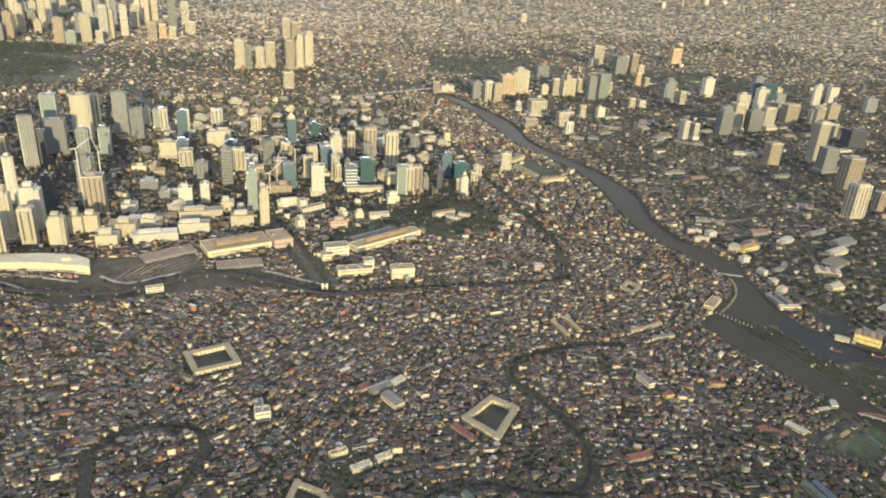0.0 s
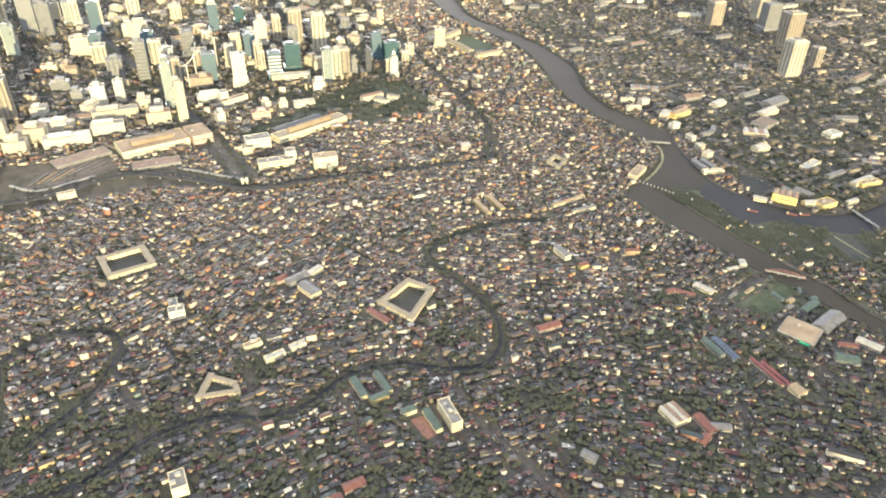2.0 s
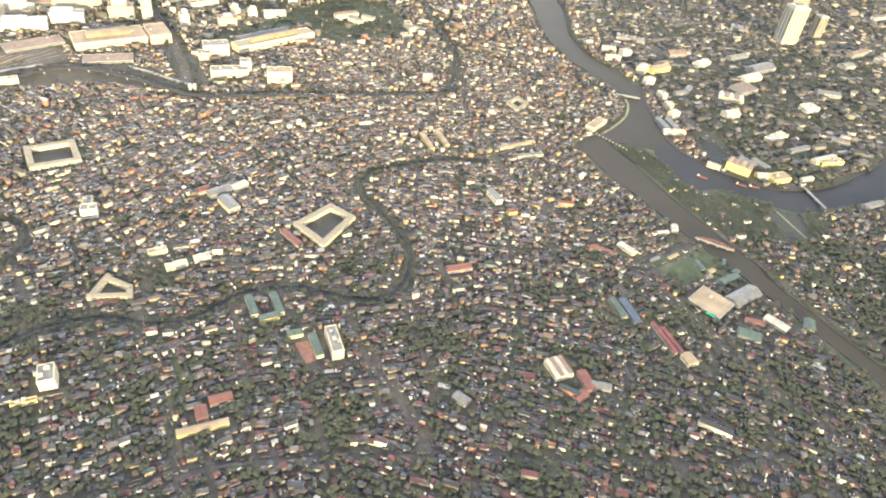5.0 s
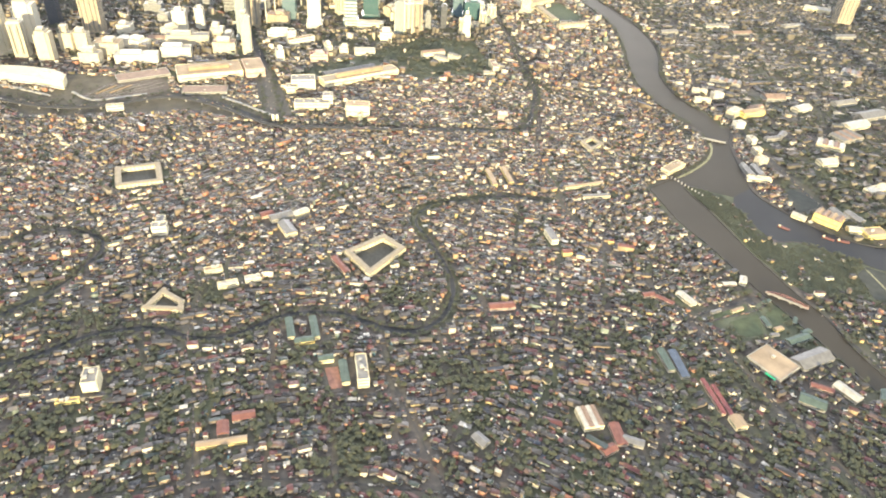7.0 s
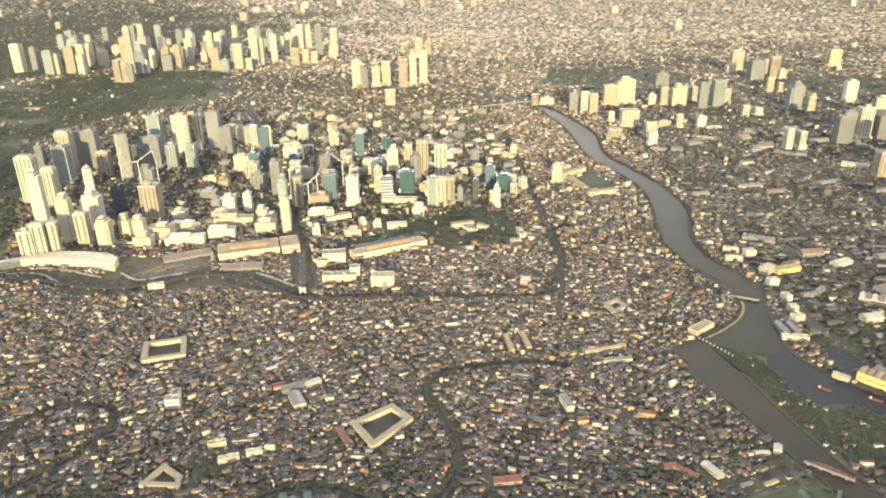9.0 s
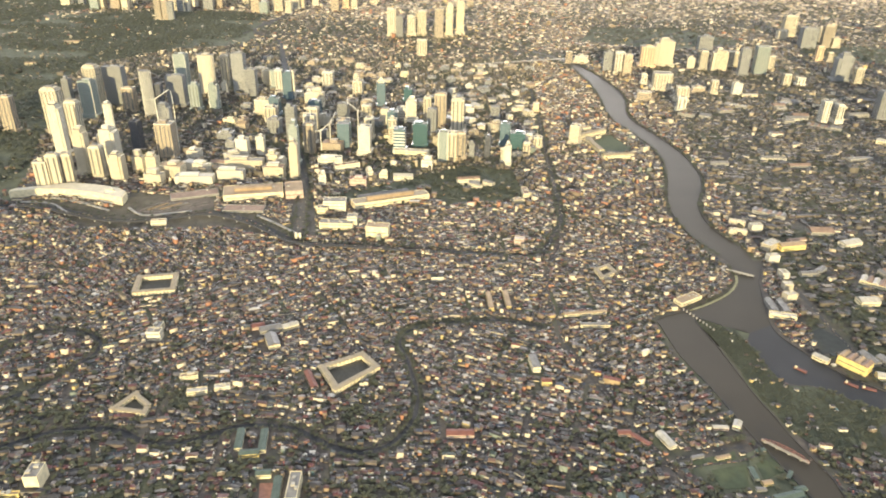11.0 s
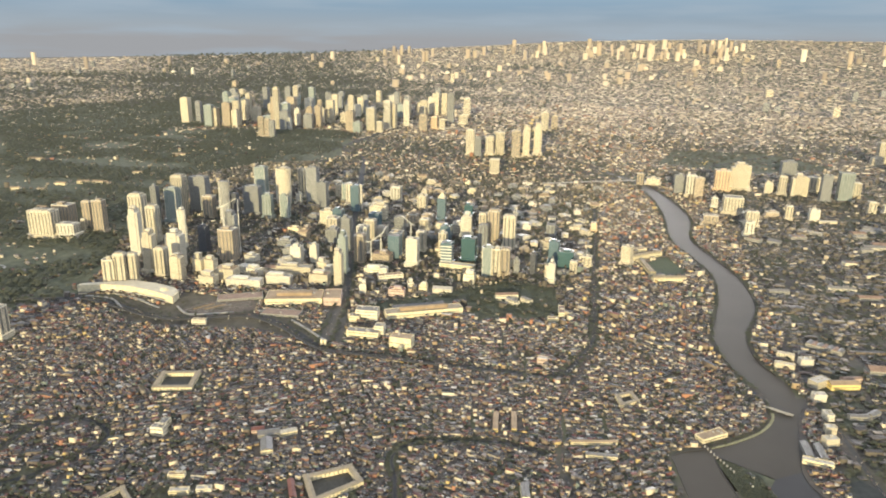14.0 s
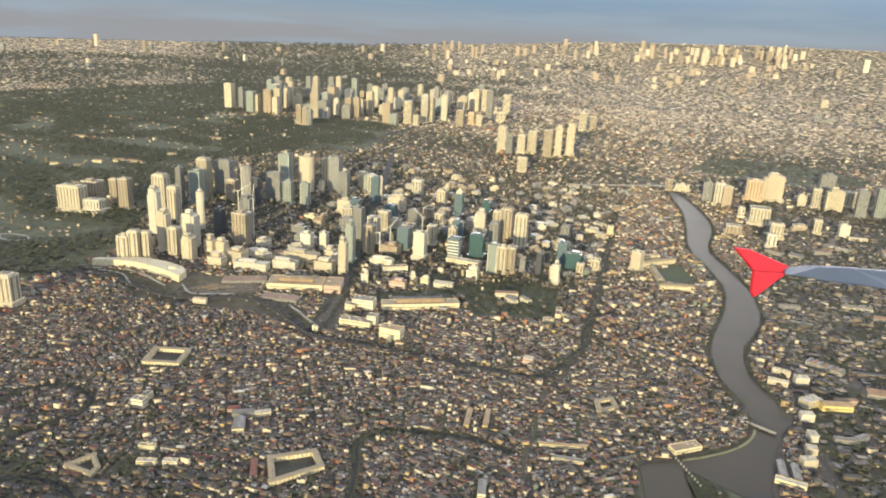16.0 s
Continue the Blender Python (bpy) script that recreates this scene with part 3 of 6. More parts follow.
# ---- parks ----
FOREST = [(-471.8, 364), (-441.9, 433.3), (-463.1, 482.3), (-498.2, 541.3), (-548.7, 642.8), (-623.4, 758.6), (-664.8, 887.8), (-603.3, 1020.1), (-514, 1109.9), (-543.2, 1202.7),
          (-599.8, 1401.6), (-677.4, 1456.1), (-849.4, 1411.1), (-984.7, 1348.3), (-1176.7, 1298.8), (-1505.9, 1192.1), (-1590.2, 771.9), (-936.3, 434.1)]
# WOODS: greenery past the park, extended to darken a district under cloud shade
WOODS = [(-1505.9, 1192.1), (-1176.7, 1298.8), (-984.7, 1348.3), (-1026.6, 1591.7), (-1137, 1869.7), (-1272.2, 2126.5), (-1520.8, 2115.2), (-1753.7, 1072.3)]
GROVE = [(-215.8, 478), (-155.4, 531.4), (-113.6, 568.3), (-72.7, 563.6), (-60.1, 499.7), (-124.9, 478.2), (-136.8, 509.2), (-184.8, 489.1), (-201.6, 464.1)]
GOLF = [(371.2, 1213.6), (499.7, 1144.6), (665.2, 1095.3), (728.9, 1180.1), (600, 1301.4), (423.1, 1327.4)]
FAR_GREEN = [(21.3, 1265.6), (152.8, 1202.3), (320, 1302.9), (221.8, 1453.6), (51.8, 1415.8)]
ISLAND = [(36.6, 329), (34.7, 336.5), (37.7, 337.6), (47.5, 333), (60.5, 327), (57.1, 319), (60.8, 295.6), (65.6, 282.5), (77.9, 283.1), (86.4, 278.3), (99, 269), (112.6, 258.8), (129, 259.1), (129.4, 244.1), (106.4, 235.4), (93, 234.5), (77.6, 241.1), (64.4, 240.4), (56.6, 251.8), (50.7, 273.6), (43.8, 307.4)]
WOODLOT = [(-171.9, 190.8), (-159.1, 191.5), (-158.8, 176.7), (-145.6, 168.5), (-137, 150.5), (-156.7, 152.8), (-166.3, 172.9)]
RIVERSIDE = [(3.9, 218.5), (30.4, 229), (44.5, 239), (52.3, 224.7), (56.3, 208.5), (47.8, 202.1), (36.3, 209), (30.6, 210.1), (19.2, 207.5), (10.6, 216.4)]
for ring in (FOREST, WOODS, GROVE, GOLF, FAR_GREEN, ISLAND, RIVERSIDE):
    keep_area(ring, PARK)
for nm, ring in (("lawn", FOREST), ("lawn", WOODS), ("lawn", GROVE), ("lawn", ISLAND), ("lawn", RIVERSIDE), ("lawn", GOLF), ("lawn", FAR_GREEN)):
    ob = part(nm, prism(ring, -0.2, 0.42 if ring is ISLAND else 0.22), GRASS, None)
    tagged(ob, "rough dark green grass among trees", kind="structure")

for ring in ([(10.9, 224), (29.8, 232.4), (29.3, 227.9), (10.8, 221.3)], [(17.6, 219.8), (32.6, 225.5), (30.3, 212), (19.3, 209.9)], [(36.6, 226.5), (45.6, 230.9), (46.9, 223.3), (37.3, 217.2)], [(49.7, 226.6), (52.8, 222.4), (53.3, 217.9), (47.8, 214.6)]):
    tagged(part("sports_field", prism(ring, 0.02, 0.1), LAWNGREEN, None), "dull green playing field in the riverside park", kind="structure")
    keep_area(ring)
earth = [(96.4, 256.9), (104.9, 263.4), (115.6, 256.1), (110.2, 237.3), (94.9, 237.3)]
tagged(part("field", prism(earth, 0.1, 0.17), FIELD, None), "bare grey field on the island", kind="structure")
keep_area(earth)
tagged(raised("path", np.array([[103.5, 261.1], [106, 236.8]]), 0.45, 0.32, 0.06, PROMENADE), "pale straight path across a field", kind="structure")
paved = [(93.9, 333.6), (100.4, 339), (107.1, 331.6), (109.7, 320.6), (92.4, 312.5)]
tagged(part("paved_yard", prism(paved, 0.0, 0.1), FIELD, None), "grey paved yard by the river", kind="structure")
keep_area(paved)

# ---- towers ----
def tower(x, y, w, h, mat=None, d=None, turn=None, style="strips", label="", group="towers of the business district", z=0.0, rich=True):
    """A high-rise: base, shaft, roof edge, plant room and its lines of windows."""
    mat = mat or CREAM
    if group == "towers of the far districts" and w > 12:
        w, d = 12 + (w - 12) * 0.55, d and d * 0.85
    rng = random.Random(int(x * 7 + y * 13))
    d = d or w * rng.uniform(0.75, 1.05)
    turn = rng.uniform(-8, 12) if turn is None else turn
    tone = {CREAM: "cream", WHITE: "white", BEIGE: "beige", GREY: "grey", ORANGE: "orange and cream", DARKF: "dark", GLASS: "dark glass", TEAL: "teal glass", PALEGLASS: "pale glass"}[mat]
    keep_box(x, y, w + 3, d + 3, turn)
    label = label or {"strips": tone + " high-rise with upright window strips", "bands": tone + " office tower with level window bands",
                      "plain": tone + " high-rise block with a flat roof", "step": tone + " stepped high-rise with lower shoulders",
                      "crown": tone + " office tower with a pointed crown", "round": tone + " tower with a curved front"}[style]
    t = thing("tower", x, y, turn, label, "tower", group, z)
    top = h
    if style == "round":
        ring = circle(w / 2, 20, 0, 0, d / w)
        shaft = part("shaft", prism(ring, 0, h), mat, t)
        part("roof", prism(circle(w * 0.46, 20, 0, 0, d / w), h, 0.4), ROOFGREY, t)
    elif style == "step":
        shaft = part("shaft", box(0, 0, 0, w * 0.62, d, h), mat, t)
        part("shoulder", box(-w * 0.405, 0, 0, w * 0.19, d * 0.85, h * 0.86), mat, t)
        part("shoulder", box(w * 0.405, 0, 0, w * 0.19, d * 0.85, h * 0.93), mat, t)
        part("roof", box(0, 0, h, w * 0.55, d * 0.9, 0.3), ROOFGREY, t)
    else:
        shaft = part("shaft", box(0, 0, 0, w, d, h), mat, t)
        if rich:
            edge = bmesh.new()
            for sx in (-1, 1):
                add_box(edge, sx * (w / 2 - 0.15), 0, h, 0.3, d, 0.5)
                add_box(edge, 0, sx * (d / 2 - 0.15), h, w - 0.6, 0.3, 0.5)
            part("parapet", edge, FIN if mat in (CREAM, WHITE, BEIGE, ORANGE) else mat, t)
        part("roof", box(0, 0, h, w * 0.93 - 0.4, d * 0.93 - 0.4, 0.15), ROOFGREY, t)
    if style == "crown":
        part("crown", box(0, 0, top, w * 0.75, d * 0.75, h * 0.10), CREAM, t)
        part("spire", box(0, 0, top + h * 0.10, w * 0.7, d * 0.7, h * 0.16, 0, 0.08), WALLCREAM, t, "cream pyramid spire")
    elif style == "strips" and rich and rng.random() < 0.45:
        part("setback", box(0, 0, top, w * 0.78, d * 0.78, h * 0.05), mat, t)
        part("plant_room", box(0, 0, top + h * 0.05, w * 0.42, d * 0.42, h * 0.03), ROOFGREY, t)
    elif rng.random() < 0.85:
        part("plant_room", box(rng.uniform(-0.12, 0.12) * w, rng.uniform(-0.1, 0.1) * d, top, w * rng.uniform(0.3, 0.55), d * rng.uniform(0.35, 0.6), rng.uniform(1.2, 3.0)), mat, t)
        if rich and rng.random() < 0.4:
            piece("mast", FIN, (rng.uniform(-0.2, 0.2) * w, 0, top), (0.25, 0.25, rng.uniform(4, 7)), t)
    if rich and rng.random() < 0.55:
        part("podium", box(0, 0, 0, w * 1.25, d * 1.3, rng.uniform(2.5, 4.5)), mat, t)
        keep_box(x, y, w * 1.35, d * 1.4, turn)
    gl = STRIP
    if style == "strips" and rich:
        n = max(2, int(w / 3.4))
        for k in range(n):
            px = -w / 2 + (k + 0.5) * w / n
            for s in (-1, 1):
                piece("window_strip", gl, (px, s * d / 2, 3.0), (w / n * 0.27, 0.16, h - 4.2), shaft)
        n = max(2, int(d / 3.6))
        for k in range(n):
            py = -d / 2 + (k + 0.5) * d / n
            for s in (-1, 1):
                piece("window_strip", gl, (s * w / 2, py, 3.0), (0.16, d / n * 0.27, h - 4.2), shaft)
    elif style == "bands":
        n = max(4, int(h / 3.0))
        for k in range(n):
            piece("window_band", FIN if mat in (DARKF, GLASS, TEAL) else gl, (0, 0, 1.5 + k * (h - 2) / n), (w + 0.2, d + 0.2, (h - 2) / n * 0.36), shaft)
    elif style == "plain" and rich and mat in (GLASS, TEAL, PALEGLASS):
        for sx in (-1, 1):
            for sy in (-1, 1):
                piece("corner_fin", FIN if mat is PALEGLASS else mat, (sx * w / 2, sy * d / 2, 0), (0.45, 0.45, h), shaft)
    elif style == "round" and rich:
        for k in range(20):
            a = 2 * math.pi * (k + 0.5) / 20
            piece("mullion", FIN, (w / 2 * math.cos(a), d / 2 * math.sin(a), 0), (0.3, 0.3, h), shaft)
    return t


# residential row in the park
tower(-598.7, 561.2, 26.3, 27.3, CREAM, 13.6, 8); tower(-603.7, 593.7, 19.4, 26.2, BEIGE, 13.6, 8); tower(-576, 568.2, 19.4, 13.6, WHITE, 11.7, 8)
tower(-578, 598.5, 8.9, 29.9, BEIGE, 5.5, 8); tower(-569.7, 582.8, 4.5, 15.3, CREAM, 4, 8); tower(-556.4, 592.2, 11.1, 34.4, BEIGE, 8.9, 8)
tower(-429.6, 347.3, 12.7, 22.5, CREAM, 9.8, 10); tower(-437.8, 351.6, 7.8, 19.6, GREY, 9.8, 10)
# slabs over the long shopping podium
tower(-430.2, 457.5, 9.4, 22.9, CREAM, 7.1, 18); tower(-422.7, 461.8, 8.8, 27.1, CREAM, 7.2, 18); tower(-417.2, 469.1, 8.3, 25.4, CREAM, 6.9, 18)
# the western cluster
tower(-468.2, 538.4, 10.3, 44.7, WHITE, 8.5, 6, "step"); tower(-510.4, 595.4, 15.2, 42.6, CREAM, 10.6, 4); tower(-480.3, 579.4, 11, 36.2, CREAM, 8.6, 6)
tower(-420.9, 496.8, 10.1, 37.7, CREAM, 8.8, 4, "step"); tower(-405.7, 492, 9.2, 25.2, CREAM, 8.4, 4); tower(-386.4, 487.1, 10.8, 22.1, CREAM, 8.9, 2, "step")
tower(-411.5, 519.7, 15.1, 32, WHITE, 11.2, 4, "step"); tower(-439.6, 570, 7.7, 39, WHITE, 6.6, 0, "round"); tower(-525.9, 642.9, 6.9, 41.4, GREY, 6.9, 4)
tower(-512.7, 655.6, 13.4, 37.6, PALEGLASS, 11.8, 4, "plain"); tower(-521.5, 680.1, 14.2, 46.1, CREAM, 11.4, 4); tower(-511.7, 704.7, 20.8, 42.2, GREY, 11.2, 4, "plain")
tower(-485.5, 683.6, 12.5, 25.2, BEIGE, 9, 3); tower(-412.3, 564.4, 8.1, 25.8, DARKF, 8.1, 2, "plain"); tower(-376.4, 550, 14.5, 30, BEIGE, 11.8, 4)
tower(-387.5, 572.9, 11.3, 40.2, GREY, 7.9, 4, "step"); tower(-457.7, 672.3, 11.8, 46.4, GREY, 9.9, 4, "round"); tower(-450.2, 680.8, 7.4, 31, DARKF, 7.4, 4, "plain")
tower(-447.5, 714.9, 19.1, 33.2, GREY, 10.7, 4, "plain"); tower(-464.9, 766.4, 13.6, 46.4, PALEGLASS, 11.5, 6, "plain"); tower(-420.1, 701, 10.6, 27.8, PALEGLASS, 8.5, 4)
# middle of the district
tower(-437.7, 772, 19, 45.7, CREAM, 15.2, 4, "round"); tower(-403.8, 711.3, 9.6, 25.9, PALEGLASS, 7.3, 4, "plain"); tower(-401.9, 781.2, 14.1, 47, GREY, 10.5, 3, "plain")
# the 3.3 wide white tower stands in for the glass tower's sunlit side
tower(-395.2, 846.1, 8.4, 14.4, CREAM, 7.2, 3); tower(-340, 769.7, 9.8, 30, GLASS, 8.5, 2, "plain"); tower(-335.1, 774.5, 3.3, 30.2, WHITE, 4, 2, "plain")
tower(-345.1, 700.4, 15.6, 15.4, CREAM, 10.1, 3, "plain"); tower(-330.6, 697.5, 10.1, 18.5, GLASS, 10.1, 3, "plain"); tower(-284.1, 613.4, 8.9, 33.3, GREY, 8.9, 2, "bands")
tower(-260.5, 549, 7.4, 36.4, PALEGLASS, 7.4, 2, "step"); tower(-250.7, 517, 7, 30.9, CREAM, 7, 2, "step"); tower(-256.8, 579.8, 9.2, 27, BEIGE, 8.5, 2)
tower(-263, 602.9, 10.5, 29.2, WHITE, 8.9, 2); tower(-298.9, 569.8, 7, 16.2, WHITE, 6.4, 4, "plain"); tower(-312.9, 562.4, 10.3, 15.7, WHITE, 8.2, 4, "plain")
tower(-299.4, 743.4, 18.5, 17, CREAM, 10.9, 0, "step"); tower(-269.3, 671.4, 11.5, 9.8, WHITE, 8.8, 0, "plain"); tower(-227.8, 757.1, 9.5, 26.3, GLASS, 9.5, 6, "crown")
tower(-207.7, 586.5, 10.7, 26.2, WHITE, 9.2, 2, "plain"); tower(-214.5, 635.3, 8.4, 19.6, CREAM, 9.3, 2); tower(-234.2, 712.5, 10, 11.9, CREAM, 10, 2)
tower(-209, 686, 10.6, 16.9, CREAM, 9.1, 2, "step"); tower(-178.1, 598.8, 10.2, 21.8, GLASS, 9.4, 2, "bands"); tower(-161.8, 618.1, 12.7, 22.3, TEAL, 10.3, 2, "plain")
tower(-194.7, 704.9, 11.3, 12.9, WHITE, 9.3, 4, "bands"); tower(-184.4, 700.5, 11.2, 24.1, WHITE, 9.4, 4, "step"); tower(-202.1, 785.6, 9.3, 14.1, TEAL, 9.3, 4, "plain")
tower(-168.4, 709.6, 7.7, 24.1, CREAM, 8.6, 2); tower(-151.8, 685.7, 12, 34, BEIGE, 9.6, 2); tower(-132.3, 668.5, 12.3, 33.9, CREAM, 10, 2)
tower(-135.9, 580.6, 7.9, 26.7, PALEGLASS, 7.9, 2, "plain"); tower(-128.4, 583.7, 7.5, 25, CREAM, 8.5, 2); tower(-120.9, 586.7, 8.7, 24.6, BEIGE, 8.7, 2)
tower(-231.3, 604.3, 10.7, 22.4, GLASS, 9.9, 2, "plain"); tower(-190, 627.3, 7.5, 22.4, CREAM, 7.5, 2); tower(-156.7, 658.2, 9.2, 25, GREY, 9.2, 2)
tower(-221.9, 546.5, 6.6, 9.4, WHITE, 6.6, 20, "plain"); tower(-277.2, 658.6, 11.2, 20.6, CREAM, 9.4, 2); tower(-308.8, 634.1, 12.2, 14.1, GREY, 11.3, 3)
tower(-250.1, 674.3, 10.2, 22.4, GREY, 9.3, 2, "bands"); tower(-311.1, 836.2, 12.9, 18.4, WHITE, 11, 2); tower(-266.4, 806.2, 11, 16.5, CREAM, 11, 2)
tower(-369.3, 815.9, 13, 22.2, PALEGLASS, 12, 2, "plain"); tower(-196.1, 661.3, 10.2, 20.4, GLASS, 9.3, 2, "plain"); tower(-239.3, 633.5, 12.2, 17.8, BEIGE, 10.3, 2)
tower(-286.1, 694.8, 11.2, 18.7, GLASS, 11.2, 2, "plain"); tower(-325.4, 671.2, 12.2, 16, CREAM, 11.3, 3)
# the first, cream tower is added for the sunlit left faces of a neighbour
tower(-434.6, 815.8, 8.5, 36.5, CREAM, 6.8, 3, "strips"); tower(-406.5, 716.9, 6.2, 22.5, PALEGLASS, 4.9, 3, "plain"); tower(-422.4, 782.2, 6.7, 11.7, WHITE, 5.4, 3, "plain"); tower(-385.5, 773.7, 12.4, 30.8, GREY, 9.9, 3, "plain"); tower(-386.3, 827, 8.9, 18.6, CREAM, 7.1, 3, "plain"); tower(-364.7, 809.4, 8.2, 23.6, WHITE, 6.6, 3, "strips"); tower(-71.6, 627.1, 13.4, 15.7, TEAL, 10.8, 3, "plain"); tower(-111.5, 593.1, 4.8, 13.2, GREY, 3.8, 3, "plain"); tower(-307.8, 752.8, 13.3, 14, WHITE, 10.6, 3, "step"); tower(-254.8, 730.8, 11.7, 11.5, BEIGE, 9.3, 3, "strips"); tower(-188.2, 619.1, 5.6, 16.8, CREAM, 4.5, 3, "strips")
# eastern edge of the district
tower(-83.5, 634.2, 8.5, 21.9, GLASS, 7.8, -4, "plain"); tower(-62.4, 608.9, 6.4, 12.2, CREAM, 6.4, -4); tower(-79.1, 579.2, 6.5, 18.7, WHITE, 6.5, -4, "step")
tower(-83.7, 584, 3, 13.4, CREAM, 3.9, -4); tower(-97.5, 599.2, 5, 18.4, DARKF, 6.8, -4, "plain"); tower(-52.3, 634.3, 7.8, 10.2, CREAM, 7, -4); tower(-17, 653.2, 9.1, 18.2, CREAM, 8.2, -20, "plain")
tower(-54.6, 762.3, 6.3, 10.8, ORANGE, 6.3, 0, "plain"); tower(-98.1, 730.9, 9.1, 12.7, GREY, 9.1, 0)

# across the river
EAST = "towers across the river"
tower(-7.1, 1057.2, 9.4, 16.6, BEIGE, 8, -4, group=EAST); tower(11.7, 1063.2, 19.2, 9.6, CREAM, 12.2, -4, "plain", group=EAST); tower(59.4, 998.6, 12.9, 28.6, WHITE, 11.2, 2, group=EAST)
tower(69, 984.3, 11.4, 28.4, BEIGE, 9.1, 2, "plain", group=EAST); tower(44.7, 1012.8, 12, 25.4, GREY, 9.6, 2, "plain", group=EAST); tower(105.2, 1056.2, 20.3, 28.8, ORANGE, 15.5, 2, group=EAST)
tower(130.5, 1068.7, 26.5, 37.5, CREAM, 14, 2, "step", group=EAST); tower(103.7, 907.5, 22.4, 21, CREAM, 16.1, 2, group=EAST); tower(85.3, 933.2, 7.5, 13.1, WHITE, 6.8, 2, group=EAST)
tower(73.3, 844.4, 16.4, 10.1, BEIGE, 11.5, 2, group=EAST); tower(168, 1054.9, 10.5, 14.7, CREAM, 9, -4, "plain", group=EAST); tower(183.7, 1049.9, 10.4, 26.1, CREAM, 8.3, 2, group=EAST)
tower(205.8, 1050.3, 21.1, 29, CREAM, 13.5, 2, "step", group=EAST); tower(222.7, 1223.2, 22.1, 21.0, GREY, 16.6, 3, "strips", group=EAST); tower(234.1, 1088.1, 16.8, 20.6, CREAM, 13.7, 2, group=EAST)
tower(260.3, 1041.2, 17.4, 37.3, PALEGLASS, 13.0, 3, "strips", group=EAST); tower(279, 1064.3, 13.8, 20.8, CREAM, 9.5, 2, group=EAST); tower(165.8, 895.5, 7.8, 16.8, CREAM, 6.4, 2, group=EAST)
tower(109.5, 802.8, 9.6, 15.2, WHITE, 7.2, 2, group=EAST); tower(148.7, 902.7, 15, 6.4, BEIGE, 9, 2, "plain", group=EAST); tower(273.7, 964.7, 9.1, 14.9, CREAM, 8.3, 2, group=EAST); tower(292.8, 968.1, 9.9, 10.8, WHITE, 7.8, 2, group=EAST)
tower(413.2, 1410.3, 22.8, 36.6, CREAM, 17.1, 3, "strips", group=EAST); tower(405.7, 1285.9, 24.7, 31.8, GREY, 18.5, 3, "strips", group=EAST); tower(448.9, 1342.4, 15.8, 25.8, CREAM, 11.8, 3, "strips", group=EAST); tower(470.2, 1360.8, 12.0, 30.2, BEIGE, 9.0, 3, "strips", group=EAST)
tower(360.5, 1015.0, 20.5, 35.3, GREY, 15.4, 3, "step", group=EAST); tower(257.0, 784.4, 7.3, 23.2, WHITE, 11.6, 3, "strips", group=EAST); tower(271.5, 784.5, 7.3, 19.6, WHITE, 11.6, 3, "strips", group=EAST); tower(271.8, 804.8, 9.9, 17.9, GREY, 7.9, 3, "plain", group=EAST)
tower(329.7, 810, 17.2, 30.1, GREY, 12.9, 2, group=EAST); tower(365.5, 836, 15.5, 36.1, CREAM, 12, 2, group=EAST); tower(302.4, 671.4, 15, 24.7, BEIGE, 11.5, 2, group=EAST)
tower(561.8, 1045.3, 29.2, 27.6, TEAL, 16.2, 2, "plain", group=EAST); tower(373.1, 687.8, 14.2, 44.3, CREAM, 12.4, 2, group=EAST)
tower(330.8, 586.1, 18, 32.5, BEIGE, 13.5, 2, group=EAST); tower(267.7, 504.7, 15.5, 31, CREAM, 11.9, 2, group=EAST)
tower(349, 640.8, 17, 27.7, GREY, 12.5, 2, group=EAST); tower(471.8, 741.9, 24.8, 23.9, DARKF, 15.9, 2, "plain", group=EAST); tower(480.4, 791, 12.3, 19.3, CREAM, 10.5, 2, group=EAST)
tower(386.8, 829.3, 20.7, 27.6, GREY, 13.8, 2, "bands", group=EAST); tower(430.2, 858.4, 17.2, 25.8, CREAM, 12.1, 2, group=EAST); tower(470.9, 866.2, 20.7, 29.4, BEIGE, 13.8, 2, group=EAST)
tower(309.5, 521, 8.2, 18.2, BEIGE, 8.2, 2, group=EAST); tower(117.9, 847.2, 13.9, 17.4, CREAM, 10.4, 2, group=EAST); tower(620.9, 1454.1, 22.2, 31, ORANGE, 14.8, 2, group=EAST)
tower(232.4, 1022.2, 12.5, 35.7, GREY, 10, 3, "plain", group=EAST); tower(438.2, 1293.3, 14.2, 36.4, BEIGE, 11.3, 3, "strips", group=EAST); tower(381.5, 1158.9, 9.9, 22.3, ORANGE, 7.9, 3, "strips", group=EAST); tower(395.9, 1153.1, 7.4, 14.7, CREAM, 5.9, 3, "strips", group=EAST); tower(455.8, 1295.4, 12.2, 15.7, CREAM, 9.8, 3, "plain", group=EAST); tower(375.7, 997.2, 10.5, 20.4, CREAM, 8.4, 3, "strips", group=EAST); tower(393.6, 1380.2, 16.7, 13.5, CREAM, 13.4, 3, "plain", group=EAST); tower(194.4, 899.1, 10.8, 13.7, WHITE, 8.7, 3, "plain", group=EAST); tower(47.1, 1019.5, 11.2, 22.2, GREY, 9, 3, "strips", group=EAST)

